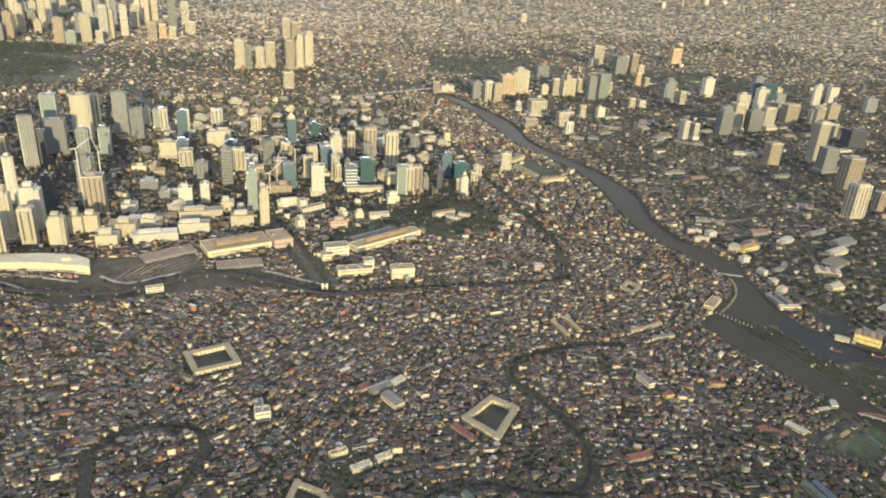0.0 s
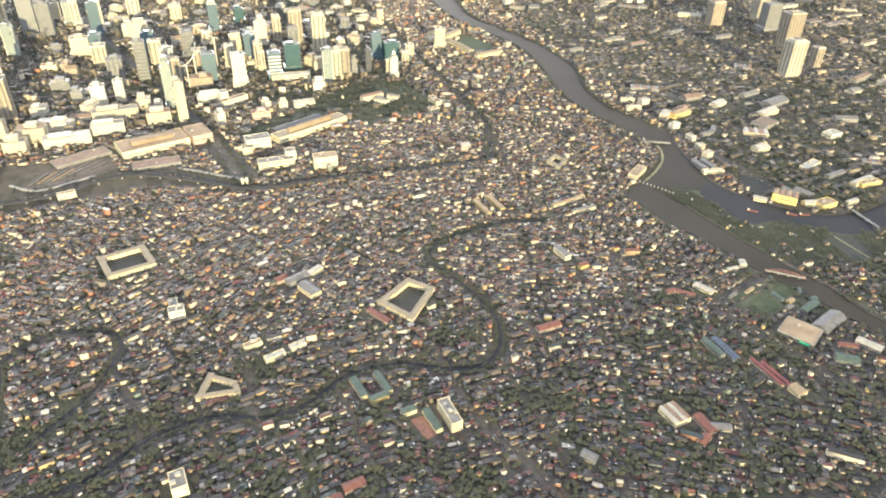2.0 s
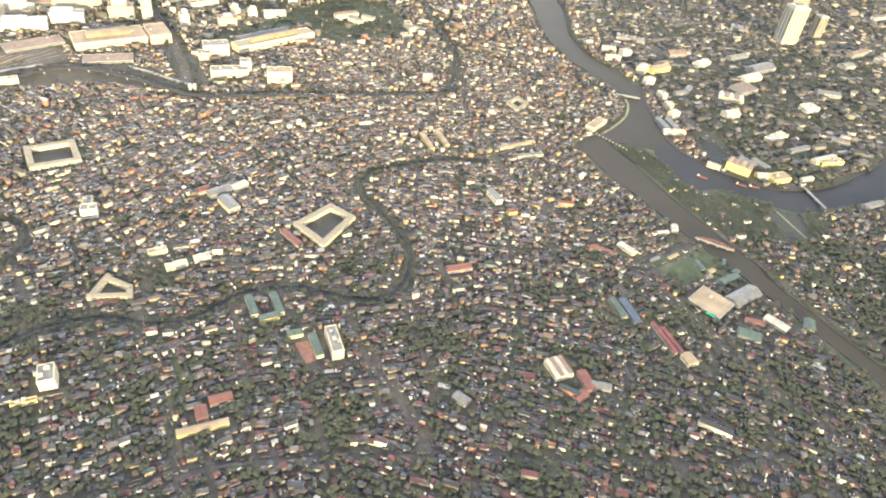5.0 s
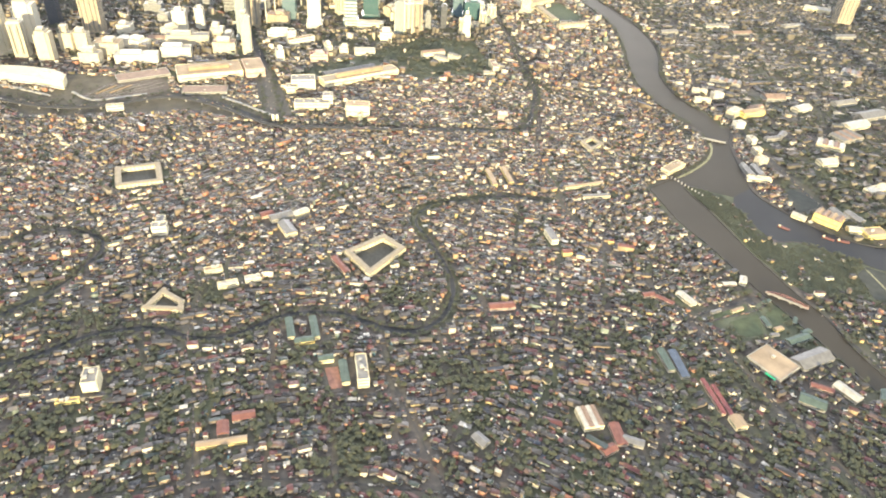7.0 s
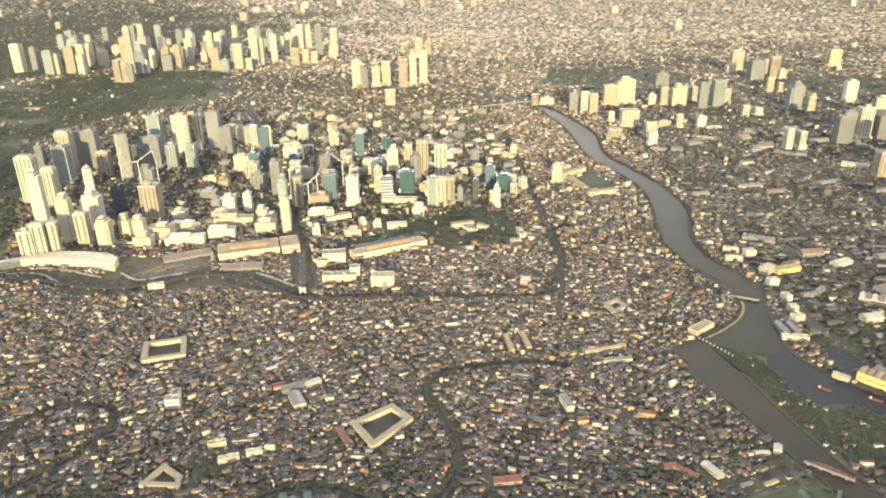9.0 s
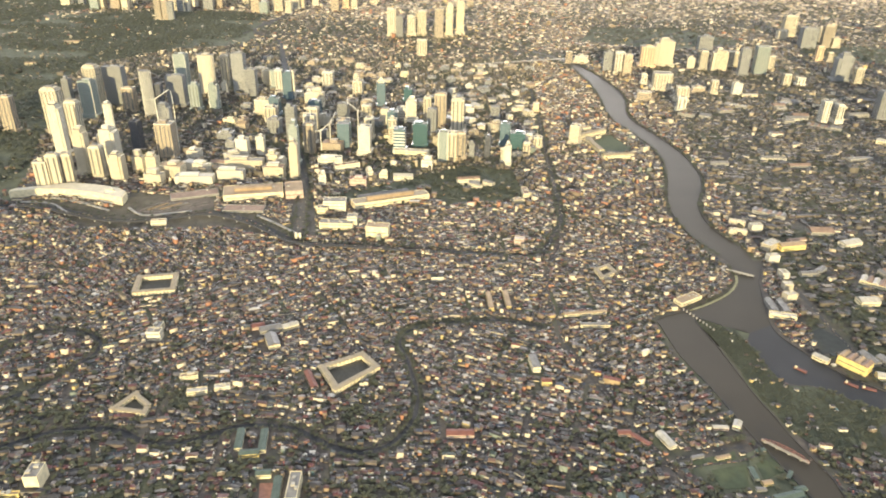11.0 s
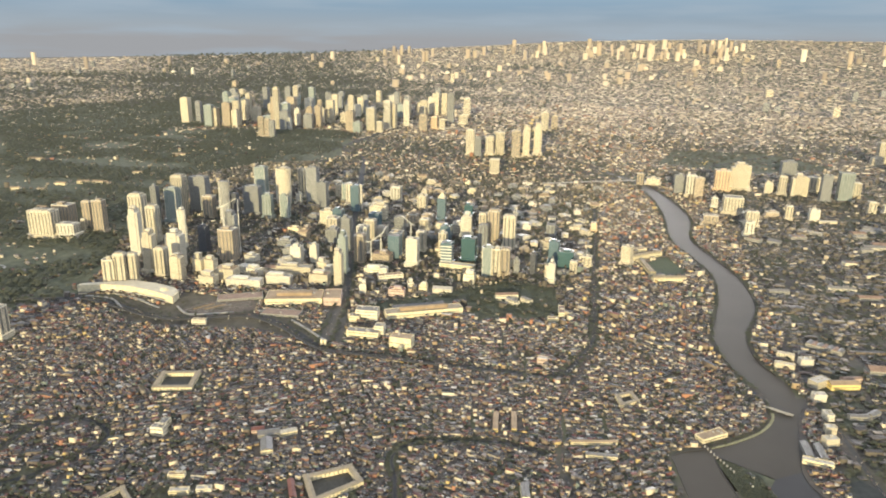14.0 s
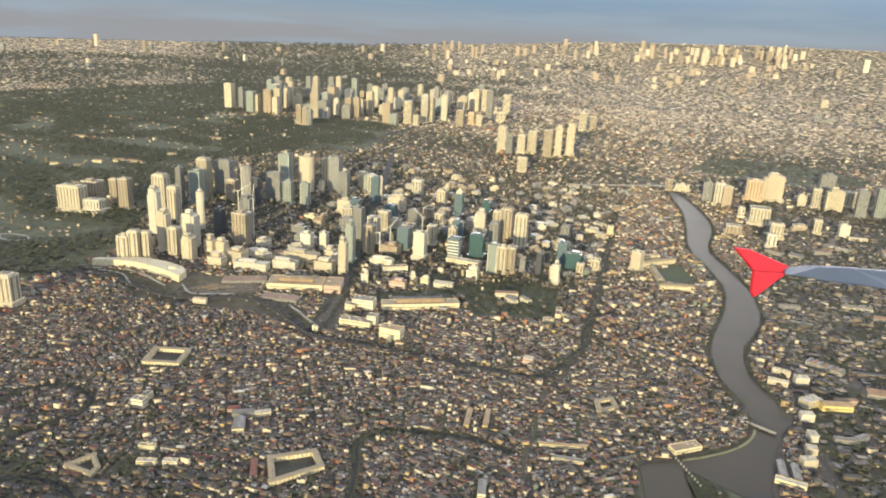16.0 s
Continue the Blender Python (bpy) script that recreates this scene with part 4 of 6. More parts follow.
# beyond: the riverside cluster and the far district
FAR = "towers of the far districts"
for x, y, w, h, mt in ((-306.4, 1228, 17.4, 47, CREAM), (-293.7, 1230.8, 13, 33, GREY), (-274.4, 1245.5, 15.6, 33.8, CREAM), (-257.9, 1258.3, 18.1, 41.4, CREAM), (-224.6, 1236.7, 17.2, 48.2, BEIGE),
                       (-208.4, 1250.2, 12.9, 56.6, CREAM), (-192, 1279.2, 16.2, 59.6, CREAM), (-229, 1068.5, 17.6, 22.9, CREAM), (-229.7, 1660, 21.9, 41.3, CREAM), (-209.8, 1689.7, 16.9, 31.4, BEIGE),
                       (-491, 1536.2, 21.3, 35.9, BEIGE), (-478.3, 1583, 16.9, 28, ORANGE), (-459.4, 1582.6, 15.2, 23.7, CREAM)):
    tower(x, y, w, h, mt, style="step" if mt is CREAM and h > 50 else "strips", turn=6, group=FAR)
for x, y, w, h, mt in ((-478.5, 1730.2, 19.9, 68.8, GREY), (-467.8, 1861.1, 22.8, 51.2, CREAM), (-437.1, 1697, 29.8, 23.2, CREAM), (-694.2, 1900.5, 28.3, 47.4, WHITE), (-660.1, 1896.7, 28.2, 47.2, WHITE), (-602.6, 1495.7, 23.5, 50.5, CREAM),
                       (-576.6, 1479.6, 13, 23.5, CREAM), (-580.6, 1542.4, 19, 62.1, WHITE), (-809.9, 1439.3, 13.5, 89.7, CREAM), (-782, 1320.9, 11.8, 40.8, BEIGE), (-768.1, 1320.7, 10.9, 36.3, BEIGE), (-755.5, 1317.4, 10.9, 32.6, GREY)):
    tower(x, y, w, h, mt, style="strips", turn=8, group=FAR)
rng = random.Random(41)
MATS = [CREAM, CREAM, WHITE, BEIGE, BEIGE, GREY, GREY, PALEGLASS]
for k in range(88):
    x, y = rng.uniform(-1100, -520), rng.uniform(1420, 2000)
    if x + 0.42 * (y - 1420) < -1100 or x > -560 + 0.05 * (y - 1400):
        x = rng.uniform(-850, -600)
    tower(x, y, rng.uniform(12, 27), rng.uniform(22, 66), rng.choice(MATS), turn=rng.uniform(0, 14), style=rng.choice(["plain", "strips"]), group=FAR, rich=False)
for k in range(16):
    tower(rng.uniform(350, 740), rng.uniform(780, 1090), rng.uniform(11, 17), rng.uniform(16, 36), rng.choice(MATS), turn=rng.uniform(-22, -8), style="plain", group=EAST, rich=False)
def far_tower(x, y, w, d, h, turn, mat):
    """A small pale slab on the skyline with a roof room."""
    z = float(ground_z(x, y)) - 2.0
    bm = box(0, 0, 0, w, d, h + 2)
    add_box(bm, w * 0.1, 0, h + 2, w * 0.5, d * 0.5, 2.5)
    ob = part("tower", bm, mat, None)
    ob.matrix_world = Matrix.Translation((x, y, z)) @ Matrix.Rotation(turn, 4, "Z")
    tagged(ob, "small pale tower on the far hazy skyline", "tower", "towers on the skyline")


for k in range(55):
    a = rng.uniform(-0.92, 0.86)
    r = rng.choice([rng.uniform(2350, 3200), rng.uniform(3000, 4400), rng.uniform(3000, 4400)])
    far_tower(-100 + r * math.sin(a), r * math.cos(a), rng.uniform(12, 24), rng.uniform(10, 18), rng.uniform(12, 38), rng.uniform(-0.3, 0.3), rng.choice([CREAM, WHITE, BEIGE, GREY, GREY]))
SKYLINE = []
for k in range(170):
    a = rng.choice([rng.uniform(-0.06, 0.14), rng.uniform(-0.06, 0.14), rng.uniform(-0.34, -0.08), rng.uniform(0.2, 0.6), rng.uniform(-0.9, 0.8)])
    r = rng.uniform(4100, 4850) if k < 110 else rng.uniform(2900, 4300)
    SKYLINE.append((-100 + r * math.sin(a), r * math.cos(a), rng.uniform(13, 27), rng.uniform(12, 22), rng.uniform(30, 72) if k < 110 else rng.uniform(12, 34), rng.uniform(-0.2, 0.2)))


# ---- lower buildings ----
def hall(name, x, y, w, d, h, turn, wall, roof, label, category, shape="flat", rows=1, group="", monitor=False):
    """A low building with windows in rows, and a flat or pitched roof."""
    keep_box(x, y, w + 1.6, d + 1.6, turn)
    t = thing(name, x, y, turn, label, category, group)
    shell = part("wall", box(0, 0, 0, w, d, h), wall, t)
    if shape == "gable":
        along = 0.0 if w >= d else math.pi / 2
        part("roof", gable(bmesh.new(), 0, 0, h, max(w, d), min(w, d), min(min(w, d) * 0.22, 2.2), along), roof, t)
    elif shape == "multi":
        n = max(4, int(w / 3.2))
        for k in range(n):
            part("roof_bay", gable(bmesh.new(), -w / 2 + (k + 0.5) * w / n, 0, h, d, w / n - 0.1, 0.32 * w / n, math.pi / 2, 0.05), roof if k % 2 == 0 else ROOFBROWN, t)
    else:
        part("roof", box(0, 0, h, w - 0.7, d - 0.7, 0.08), roof, t)
        edge = bmesh.new()
        for s in (-1, 1):
            add_box(edge, s * (w / 2 - 0.12), 0, h, 0.24, d, 0.3)
            add_box(edge, 0, s * (d / 2 - 0.12), h, w - 0.48, 0.24, 0.3)
        part("parapet", edge, wall, t)
        r = random.Random(int(x * 3 + y * 5))
        if h > 5 and name == "commercial_block":
            part("upper_floor", box(r.uniform(-0.15, 0.15) * w, d * 0.1, h + 0.08, w * r.uniform(0.35, 0.7), d * 0.62, h * r.uniform(0.2, 0.4)), wall, t)
        for k in range(r.randint(1, 3)):
            piece("roof_unit", ROOFWHITE, (r.uniform(-0.35, 0.35) * w, r.uniform(-0.3, 0.3) * d, h + 0.08), (r.uniform(0.8, 2), r.uniform(0.8, 1.6), r.uniform(0.4, 1.0)), t)
    if monitor:
        part("roof_monitor", gable(add_box(bmesh.new(), 0, 0, h, w * 0.62, d * 0.3, 2.2), 0, 0, h + 2.2, w * 0.62, d * 0.3, 0.8), ROOFTAN, t)
    for k in range(rows):
        z = h * (k + 0.45) / rows
        hh = min(0.5, h / rows * 0.35)
        for s in (-1, 1):
            piece("window_band", STRIP, (0, s * d / 2, z), (w * 0.9, 0.1, hh), shell)
            piece("window_band", STRIP, (s * w / 2, 0, z), (0.1, d * 0.8, hh), shell)
    return t


def ring_building(name, corners, depth, h, wall, roof, label):
    """Wings round a court, one to each side of the plan."""
    mx, my = sum(c[0] for c in corners) / len(corners), sum(c[1] for c in corners) / len(corners)
    keep_area([(mx + (a - mx) * 1.06, my + (b - my) * 1.06) for a, b in corners])
    t = thing(name, mx, my, 0, label, "school")
    part("court", prism([(a - mx, b - my) for a, b in corners], -0.2, 0.3), plain("court_" + name, (0.075, 0.07, 0.055), 0.95), t)
    n = len(corners)
    for k in range(n):
        (xa, ya), (xb, yb) = corners[k], corners[(k + 1) % n]
        length, a = math.hypot(xb - xa, yb - ya), math.atan2(yb - ya, xb - xa)
        ux, uy = math.cos(a), math.sin(a)
        # inward side of the edge
        nx, ny = -uy, ux
        if (mx - xa) * nx + (my - ya) * ny < 0:
            nx, ny = -nx, -ny
        cx, cy = (xa + xb) / 2 + nx * depth / 2 + ux * depth * 0.5 - mx, (ya + yb) / 2 + ny * depth / 2 + uy * depth * 0.5 - my
        wing = part("wing", box(cx, cy, 0, length - depth, depth, h + 0.02 * k, a), wall, t)
        part("wing_roof", gable(bmesh.new(), cx, cy, h + 0.02 * k, length - depth, depth, 0.4 + 0.03 * k, a, 0.25), roof, wing)
        for z in (0.35, 0.55) if h < 2 else (0.2, 0.45, 0.7):
            m = max(3, int(length / 2.2))
            for q in range(m):
                f = (q + 0.5) / m - 0.5
                for s in (-1, 1):
                    o = piece("window", STRIP, (cx + ux * f * (length - depth) + nx * s * depth / 2, cy + uy * f * (length - depth) + ny * s * depth / 2, h * z), (0.7, 0.08, 0.28), wing)
                    o.rotation_euler[2] = a
    return t


ring_building("school_block", [(-287.4, 333.3), (-265.6, 341), (-258.2, 320.9), (-280.5, 313.7)], 2.7, 2.3, WALLCREAM, SCHOOLROOF, "cream school block with four wings round a court")
ring_building("school_block", [(-156.5, 261.9), (-138.2, 277.2), (-127.2, 265.8), (-143.6, 244.5)], 2.7, 2.3, WALLCREAM, SCHOOLROOF, "large cream school block with four wings round a dark court")
ring_building("school_block", [(-232.8, 231.8), (-221.5, 224.1), (-220.6, 217.6), (-237.6, 218.2)], 2.1, 1.7, WALLCREAM, SCHOOLROOF, "small cream wedge-shaped school with an inner court")
ring_building("school_block", [(-17.3, 387.2), (-8, 395), (-2.9, 384.6), (-13.1, 375)], 2.2, 1.8, WALLCREAM, SCHOOLROOF, "small cream school with wings round a green court")
hall("school_wing", -1.6, 679.4, 44.2, 6.0, 4.2, 44, WALLCREAM, SCHOOLROOF, "long cream school wing beside a sports ground", "school", "gable", 2)
hall("school_wing", 1.8, 644.1, 38.1, 5.0, 3.6, -74, WALLCREAM, SCHOOLROOF, "cream school wing beside a sports ground", "school", "gable", 2)
hall("school_wing", 20.1, 614.8, 29.3, 6.0, 4.2, 19, WALLCREAM, SCHOOLROOF, "cream school wing with a pale roof near the river", "school", "gable", 2)
ground_ring = [(3.1, 665.5), (20.8, 687.7), (36.3, 641.7), (12.6, 628.2)]
tagged(part("sports_field", prism(ground_ring, 0.02, 0.1), LAWNGREEN, None), "dark green sports ground between school wings", kind="structure")
keep_area(ground_ring)
hall("annex", -157.6, 252.7, 13.7, 3.1, 1.6, -58, WALLPINK, ROOFRED, "low annex with a faded red roof beside a school", "annex", "gable")

# trains standing in the yard
for k in range(5):
    a, q = Vector((-336.8 + 4.2 * k, 432.1 + 1.2 * k)), Vector((0.42, 0.90))
    t = thing("train", a.x, a.y, 64 - 3 * k, "pale grey train of coupled cars standing in the yard", "train", "trains in the yard", 0.17)
    for m in range(4):
        piece("car", ROOFTAN if k % 2 else ROOFSTEEL, (4.3 * m, 0, 0), (4.1, 0.6, 0.75), t)
# station hall and warehouses before the towers
hall("market_hall", -269.5, 473.5, 44.4, 20.9, 4.8, 20, WALLCREAM, ROOFTAN, "long cream market hall with a stepped brown roof", "hall", "flat", 1, monitor=True)
hall("market_hall", -240, 481.2, 13.4, 20.9, 6.2, 20, WALLPINK, ROOFTAN, "pinkish end block of a market hall with tan roof", "hall", "flat", 1)
hall("market_hall", -313.4, 464.8, 35, 12.6, 1.5, 29, CONCRETE, ROOFBROWN, "low hall with a wide brown roof by the railway", "hall", "flat", 1)
hall("depot", -265.5, 444.2, 29.4, 11.4, 1.5, 8, CONCRETE, ROOFBROWN, "low concrete depot with parked vehicles on its roof deck", "depot", "flat", 1)
hall("sports_complex", -163, 476.8, 59.3, 10.5, 4.4, 30, WALLCREAM, SCHOOLROOF, "long cream grandstand building with a saw-toothed upper floor", "grandstand", "flat", 1, monitor=True)
hall("sports_complex", -171.4, 489.3, 40.8, 6.7, 1.9, 30, CONCRETE, ROOFSTEEL, "low grey wing behind a grandstand", "hall", "gable", 1)
hall("office_block", -313.4, 409.4, 10, 3.9, 3.5, 16, WALLWHITE, ROOFTAN, "white block beside the open land", "office block", "flat", 2)
hall("office_block", -200.8, 456.7, 16.3, 9.4, 7.6, 9, WALLWHITE, ROOFGREY, "white L-shaped office block with flat roof", "office block", "flat", 3)
hall("office_block", -207.7, 448.6, 7.7, 6.6, 4.8, 9, WALLCREAM, ROOFGREY, "small cream office block with flat roof", "office block", "flat", 2)
hall("office_block", -190.9, 424.4, 23.1, 7.5, 4.8, 5, WALLCREAM, ROOFGREY, "long cream office block with a grey roof", "office block", "flat", 2)
hall("office_block", -181.1, 430.4, 6.7, 6.6, 7.6, 5, WALLWHITE, ROOFGREY, "white stair block with flat roof", "office block", "flat", 3)
hall("office_block", -160.2, 417.1, 15.3, 8.4, 7.6, 1, WALLCREAM, ROOFTAN, "cream block with blank front and tan roof", "office block", "flat", 1)
pod = [(-445, 436.3), (-427, 443.7), (-406, 447), (-381, 444), (-355.7, 436.7), (-358.7, 449), (-369, 457), (-390, 461), (-411, 461), (-427, 452.5), (-445.5, 440.5)]
keep_area(pod)
mall = thing("shopping_mall", 0, 0, 0, "long curved cream shopping mall with a pale roof", "mall")
part("wall", prism(pod, 0, 5.6), WALLCREAM, mall)
part("roof", prism([(-402 + (a + 402) * 0.97, 450 + (b - 450) * 0.9) for a, b in pod], 5.6, 0.25), PALEROOF, mall)
part("roof_dome", prism(circle(4.0, 14, -371.9, 449, 0.8), 5.85, 1.5, 0.6), WALLCREAM, mall)
part("canopy", prism([(-430, 442.2), (-406, 445.6), (-381, 442.6), (-357, 435.4), (-356.5, 434.6), (-381, 441.4), (-406, 444.4), (-430.5, 441)], 1.4, 0.3), FIN, mall)
# small pylon pair at the junction
pyl = thing("gate_pylon", -211.7, 402.8, 0, "pair of white pylons at a road junction", "pylon")
for s in (-1, 1):
    part("post", box(s * 1.3, 0, 0, 1.5, 1.4, 4.2), WALLWHITE, pyl)
part("beam", box(0, 0, 2.2, 1.1, 1.0, 0.9), WALLYELLOW, pyl)

# blocks between towers and railway
for x, y, w, d, h, tn, wl, sh in ((-380.3, 508.3, 9.1, 7.5, 13.4, 0, CREAM, "flat"), (-371, 512.4, 9.1, 7.5, 12.5, 0, CREAM, "flat"), (-355, 484.2, 14.2, 8.5, 8.6, 0, CREAM, "flat"), (-348.2, 501.6, 18.1, 11.2, 10.5, 0, CREAM, "flat"),
                                  (-325.4, 491.8, 29.8, 9.4, 6.2, 10, WHITE, "flat"), (-337.3, 521.4, 24, 8.4, 6.2, -18, WHITE, "flat"), (-353.2, 551.2, 11, 9.3, 6.7, 0, WHITE, "flat"), (-301, 506.2, 21.6, 7.5, 7.2, 6, WHITE, "flat"),
                                  (-298.3, 529.2, 31.3, 8.4, 8.6, 8, CREAM, "flat"), (-267.3, 515.3, 16.5, 9.3, 9.5, 4, CREAM, "flat"), (-280, 548.4, 9.7, 8.3, 8.5, 0, CREAM, "flat"), (-224.8, 506.3, 5.7, 6.6, 8.5, 21, WHITE, "flat"),
                                  (-195.9, 509.2, 13.3, 7.4, 5.7, 8, WALLPINK, "flat"), (-178.3, 525.5, 6.6, 6.5, 5.7, 6, WALLCREAM, "flat"), (-190.7, 528.1, 4.6, 7.5, 5.7, 26, WALLWHITE, "flat"), (-231.4, 554.4, 20.9, 7.4, 5.7, 10, WALLWHITE, "flat"),
                                  (-214.3, 544.2, 22.2, 5.7, 4.7, 34, WALLWHITE, "flat"), (-162.1, 527.2, 16, 7.4, 3.8, 6, WALLWHITE, "gable"), (-146.6, 557.1, 9.4, 8.2, 8.4, 2, WALLWHITE, "flat"), (-108.4, 527.3, 18.3, 5.6, 4.7, 20, WALLWHITE, "gable"),
                                  (-101.9, 518.7, 11.4, 4.5, 3.7, -32, WALLWHITE, "gable"), (-91.6, 524.4, 9.5, 4.4, 3.7, -32, WALLWHITE, "gable"), (-165.9, 590.8, 32.1, 8.1, 4.7, -2, WALLCREAM, "flat"), (-238.3, 589.4, 17.3, 10.9, 8.5, -2, BEIGE, "flat"),
                                  (-61.9, 507, 4.6, 15.6, 4.7, 8, WALLCREAM, "flat"), (-66.6, 492.8, 8.2, 4.6, 2.8, 16, WALLCREAM, "flat"), (-9.2, 693.5, 21.9, 6.3, 4.5, 33, WALLCREAM, "flat"), (-18, 674.6, 10.2, 5.5, 4.5, 33, WALLWHITE, "flat")):
    rf = {WALLPINK: ROOFRED, BEIGE: ROOFBROWN}.get(wl, (ROOFGREY, ROOFTAN, ROOFBROWN, ROOFWHITE, ROOFGREY)[int(abs(x) * 3 + y) % 5])
    hall("commercial_block", x, y, w, d, h, tn, wl, rf, "pale low commercial block with rows of windows", "building", sh, 0 if wl in (CREAM, WHITE, BEIGE) else 2, "blocks below the towers")
rng = random.Random(7)
made = 0
while made < 130:
    x, y = rng.uniform(-450, -60), rng.uniform(520, 1000)
    if y < 600 and x > -210 or y < 560 and x > -250 or x < -330 - (y - 520) * 0.28:
        continue
    w, d = rng.uniform(6, 15), rng.uniform(6, 12)
    if at_plan(BLOCKED, np.array([x, x - w / 2, x + w / 2, x, x]), np.array([y, y, y, y - d / 2, y + d / 2])).any():
        continue
    wl = rng.choice([CREAM, WHITE, BEIGE, BEIGE, GREY, GREY, WALLCREAM])
    hall("commercial_block", x, y, w, d, rng.uniform(2.5, 8) if y < 760 else rng.uniform(2, 6), rng.choice([2, 4, -40]) + rng.uniform(-3, 3), wl, rng.choice([ROOFGREY, ROOFWHITE, ROOFBROWN, ROOFTAN]),
         {CREAM: "cream", WHITE: "white", BEIGE: "beige", GREY: "grey", WALLCREAM: "plain cream"}[wl] + " low commercial block among the towers", "building", rng.choice(["flat", "flat", "gable"]), 0, "blocks below the towers")
    made += 1

# the near quarter
hall("warehouse", 25.6, 193.6, 16, 14.2, 2.0, -57, CONCRETE, ROOFTAN, "big warehouse with a worn tan flat roof", "warehouse", "flat", 1)
hall("warehouse", 44.1, 196.5, 17.9, 7.7, 1.5, 23, CONCRETE, ROOFSTEEL, "grey steel-roofed shed beside a warehouse", "shed", "gable", 1)
hall("church_hall", -58.1, 163, 7.7, 9.8, 2.5, 11, WALLCREAM, ROOFWHITE, "hall with a striped white and grey roof", "hall", "multi", 1)
hall("school_wing", -48.9, 156, 3.9, 9.8, 1.5, 7, WALLPINK, ROOFRED, "small wing with an orange-red roof", "school", "gable", 1)
hall("school_wing", -44, 153, 7.8, 3.3, 1.4, -21, CONCRETE, ROOFSTEEL, "grey steel-roofed wing of a school", "school", "gable", 1)
hall("school_wing", -53.7, 149.2, 5.8, 3.4, 1.4, 30, WALLPINK, ROOFRED, "low wing with faded orange roof", "school", "gable", 1)
hall("apartment_block", -242, 175.9, 5.4, 8, 6.4, 11, WALLCREAM, ROOFGREY, "tall cream apartment block with a flat grey roof", "apartment block", "flat", 0)
hall("annex", -248.2, 168.1, 8, 2, 1.4, 13, WALLYELLOW, ROOFTAN, "long low yellow annex of an apartment block", "annex", "flat", 1)
hall("school_wing", -189.6, 150.6, 16.9, 2.6, 1.6, 11, WALLYELLOW, ROOFTAN, "long low yellow school wing", "school", "gable", 1)
hall("school_wing", -190.5, 156.6, 4, 6, 1.6, 13, WALLPINK, ROOFRED, "school wing with a red roof", "school", "gable", 1)
hall("school_wing", -184.4, 162.4, 7.9, 4, 1.4, 13, WALLPINK, ROOFRED, "red-roofed hall of a school", "school", "gable", 1)
hall("apartment_block", -143.4, 184.2, 4.5, 13.8, 4.7, 9, WALLCREAM, ROOFGREY, "cream apartment slab with a grey flat roof", "apartment block", "flat", 3)
hall("school_wing", -150.3, 184.4, 3, 11.9, 1.9, 12, WALLCREAM, ROOFGREEN, "school wing with a dark green pitched roof", "school", "gable", 1)
hall("school_wing", -158.1, 191.5, 5.9, 3, 1.9, 12, WALLCREAM, ROOFGREEN, "short school wing with a green roof", "school", "gable", 1)
part("sports_court", prism([(-158.2, 187.5), (-153.2, 188.4), (-150.4, 177.5), (-154.9, 176.6)], 0, 0.12), SPORTRED, None)
tagged(bpy.data.objects["sports_court"], "faded red sports court between school wings", kind="structure")
keep_area([(-159.1, 189.5), (-152.2, 189.3), (-149.4, 176.4), (-156.4, 175.6)])
hall("school_wing", -174.6, 208.7, 3, 11.9, 1.8, 14, WALLCREAM, ROOFGREEN, "school wing with green roof", "school", "gable", 1)
hall("school_wing", -164.7, 209.4, 2.9, 12.8, 1.8, 14, WALLCREAM, ROOFGREEN, "green-roofed school wing by the creek", "school", "gable", 1)
hall("school_wing", -167.8, 201.6, 7.9, 3, 1.8, 14, WALLYELLOW, ROOFGREEN, "yellow school wing with a green roof", "school", "gable", 1)
hall("house_row", -84.4, 225.8, 11.6, 3.9, 1.7, 8, WALLPINK, ROOFRED, "long row house with red roof", "row house", "gable", 1)
hall("shed", -99.5, 152.8, 5.9, 3.9, 1.6, -49, CONCRETE, ROOFSTEEL, "small shed with grey steel roof", "shed", "gable", 1)
hall("row_house", -6.4, 175.2, 1.7, 18, 1.2, 8, WALLPINK, MAROON, "long narrow row with red roof", "row house", "gable", 1)
hall("row_house", -3.4, 173, 1.7, 16, 1.2, 8, WALLPINK, MAROON, "long narrow row with red roof", "row house", "gable", 1)
hall("chapel", -1.5, 162, 4.8, 5.8, 1.9, 11, WALLCREAM, ROOFTAN, "cream chapel with a tan roof", "chapel", "gable", 1)
hall("market_shed", -25.8, 333.3, 24.2, 2.5, 1.7, 16, WALLCREAM, ROOFTAN, "long pale-roofed market shed", "shed", "gable", 1)
hall("market_shed", -21.1, 321.9, 15.9, 2.6, 1.7, 8, WALLCREAM, ROOFSTEEL, "long white market shed by the street", "shed", "gable", 1)
hall("school_wing", -78.9, 338.1, 2.8, 18, 1.9, 10, WALLYELLOW, ROOFTAN, "narrow school wing with pale roof and yellow gable", "school", "gable", 1)
hall("school_wing", -69.3, 341.4, 2.8, 18, 1.9, 10, WALLYELLOW, ROOFTAN, "narrow school wing with pale roof and yellow gable", "school", "gable", 1)
hall("office_block", -246.6, 275.9, 7, 4.9, 4.9, 8, WALLWHITE, ROOFGREY, "white office block above the houses", "office block", "flat", 2)
hall("office_block", -248.4, 282.7, 4, 7.8, 3.4, 8, WALLCREAM, ROOFGREY, "cream block behind an office", "office block", "flat", 2)
hall("church", -186.1, 280.4, 5.8, 11.7, 2.5, 30, WALLCREAM, ROOFSTEEL, "church hall with a grey roof", "church", "gable", 1)
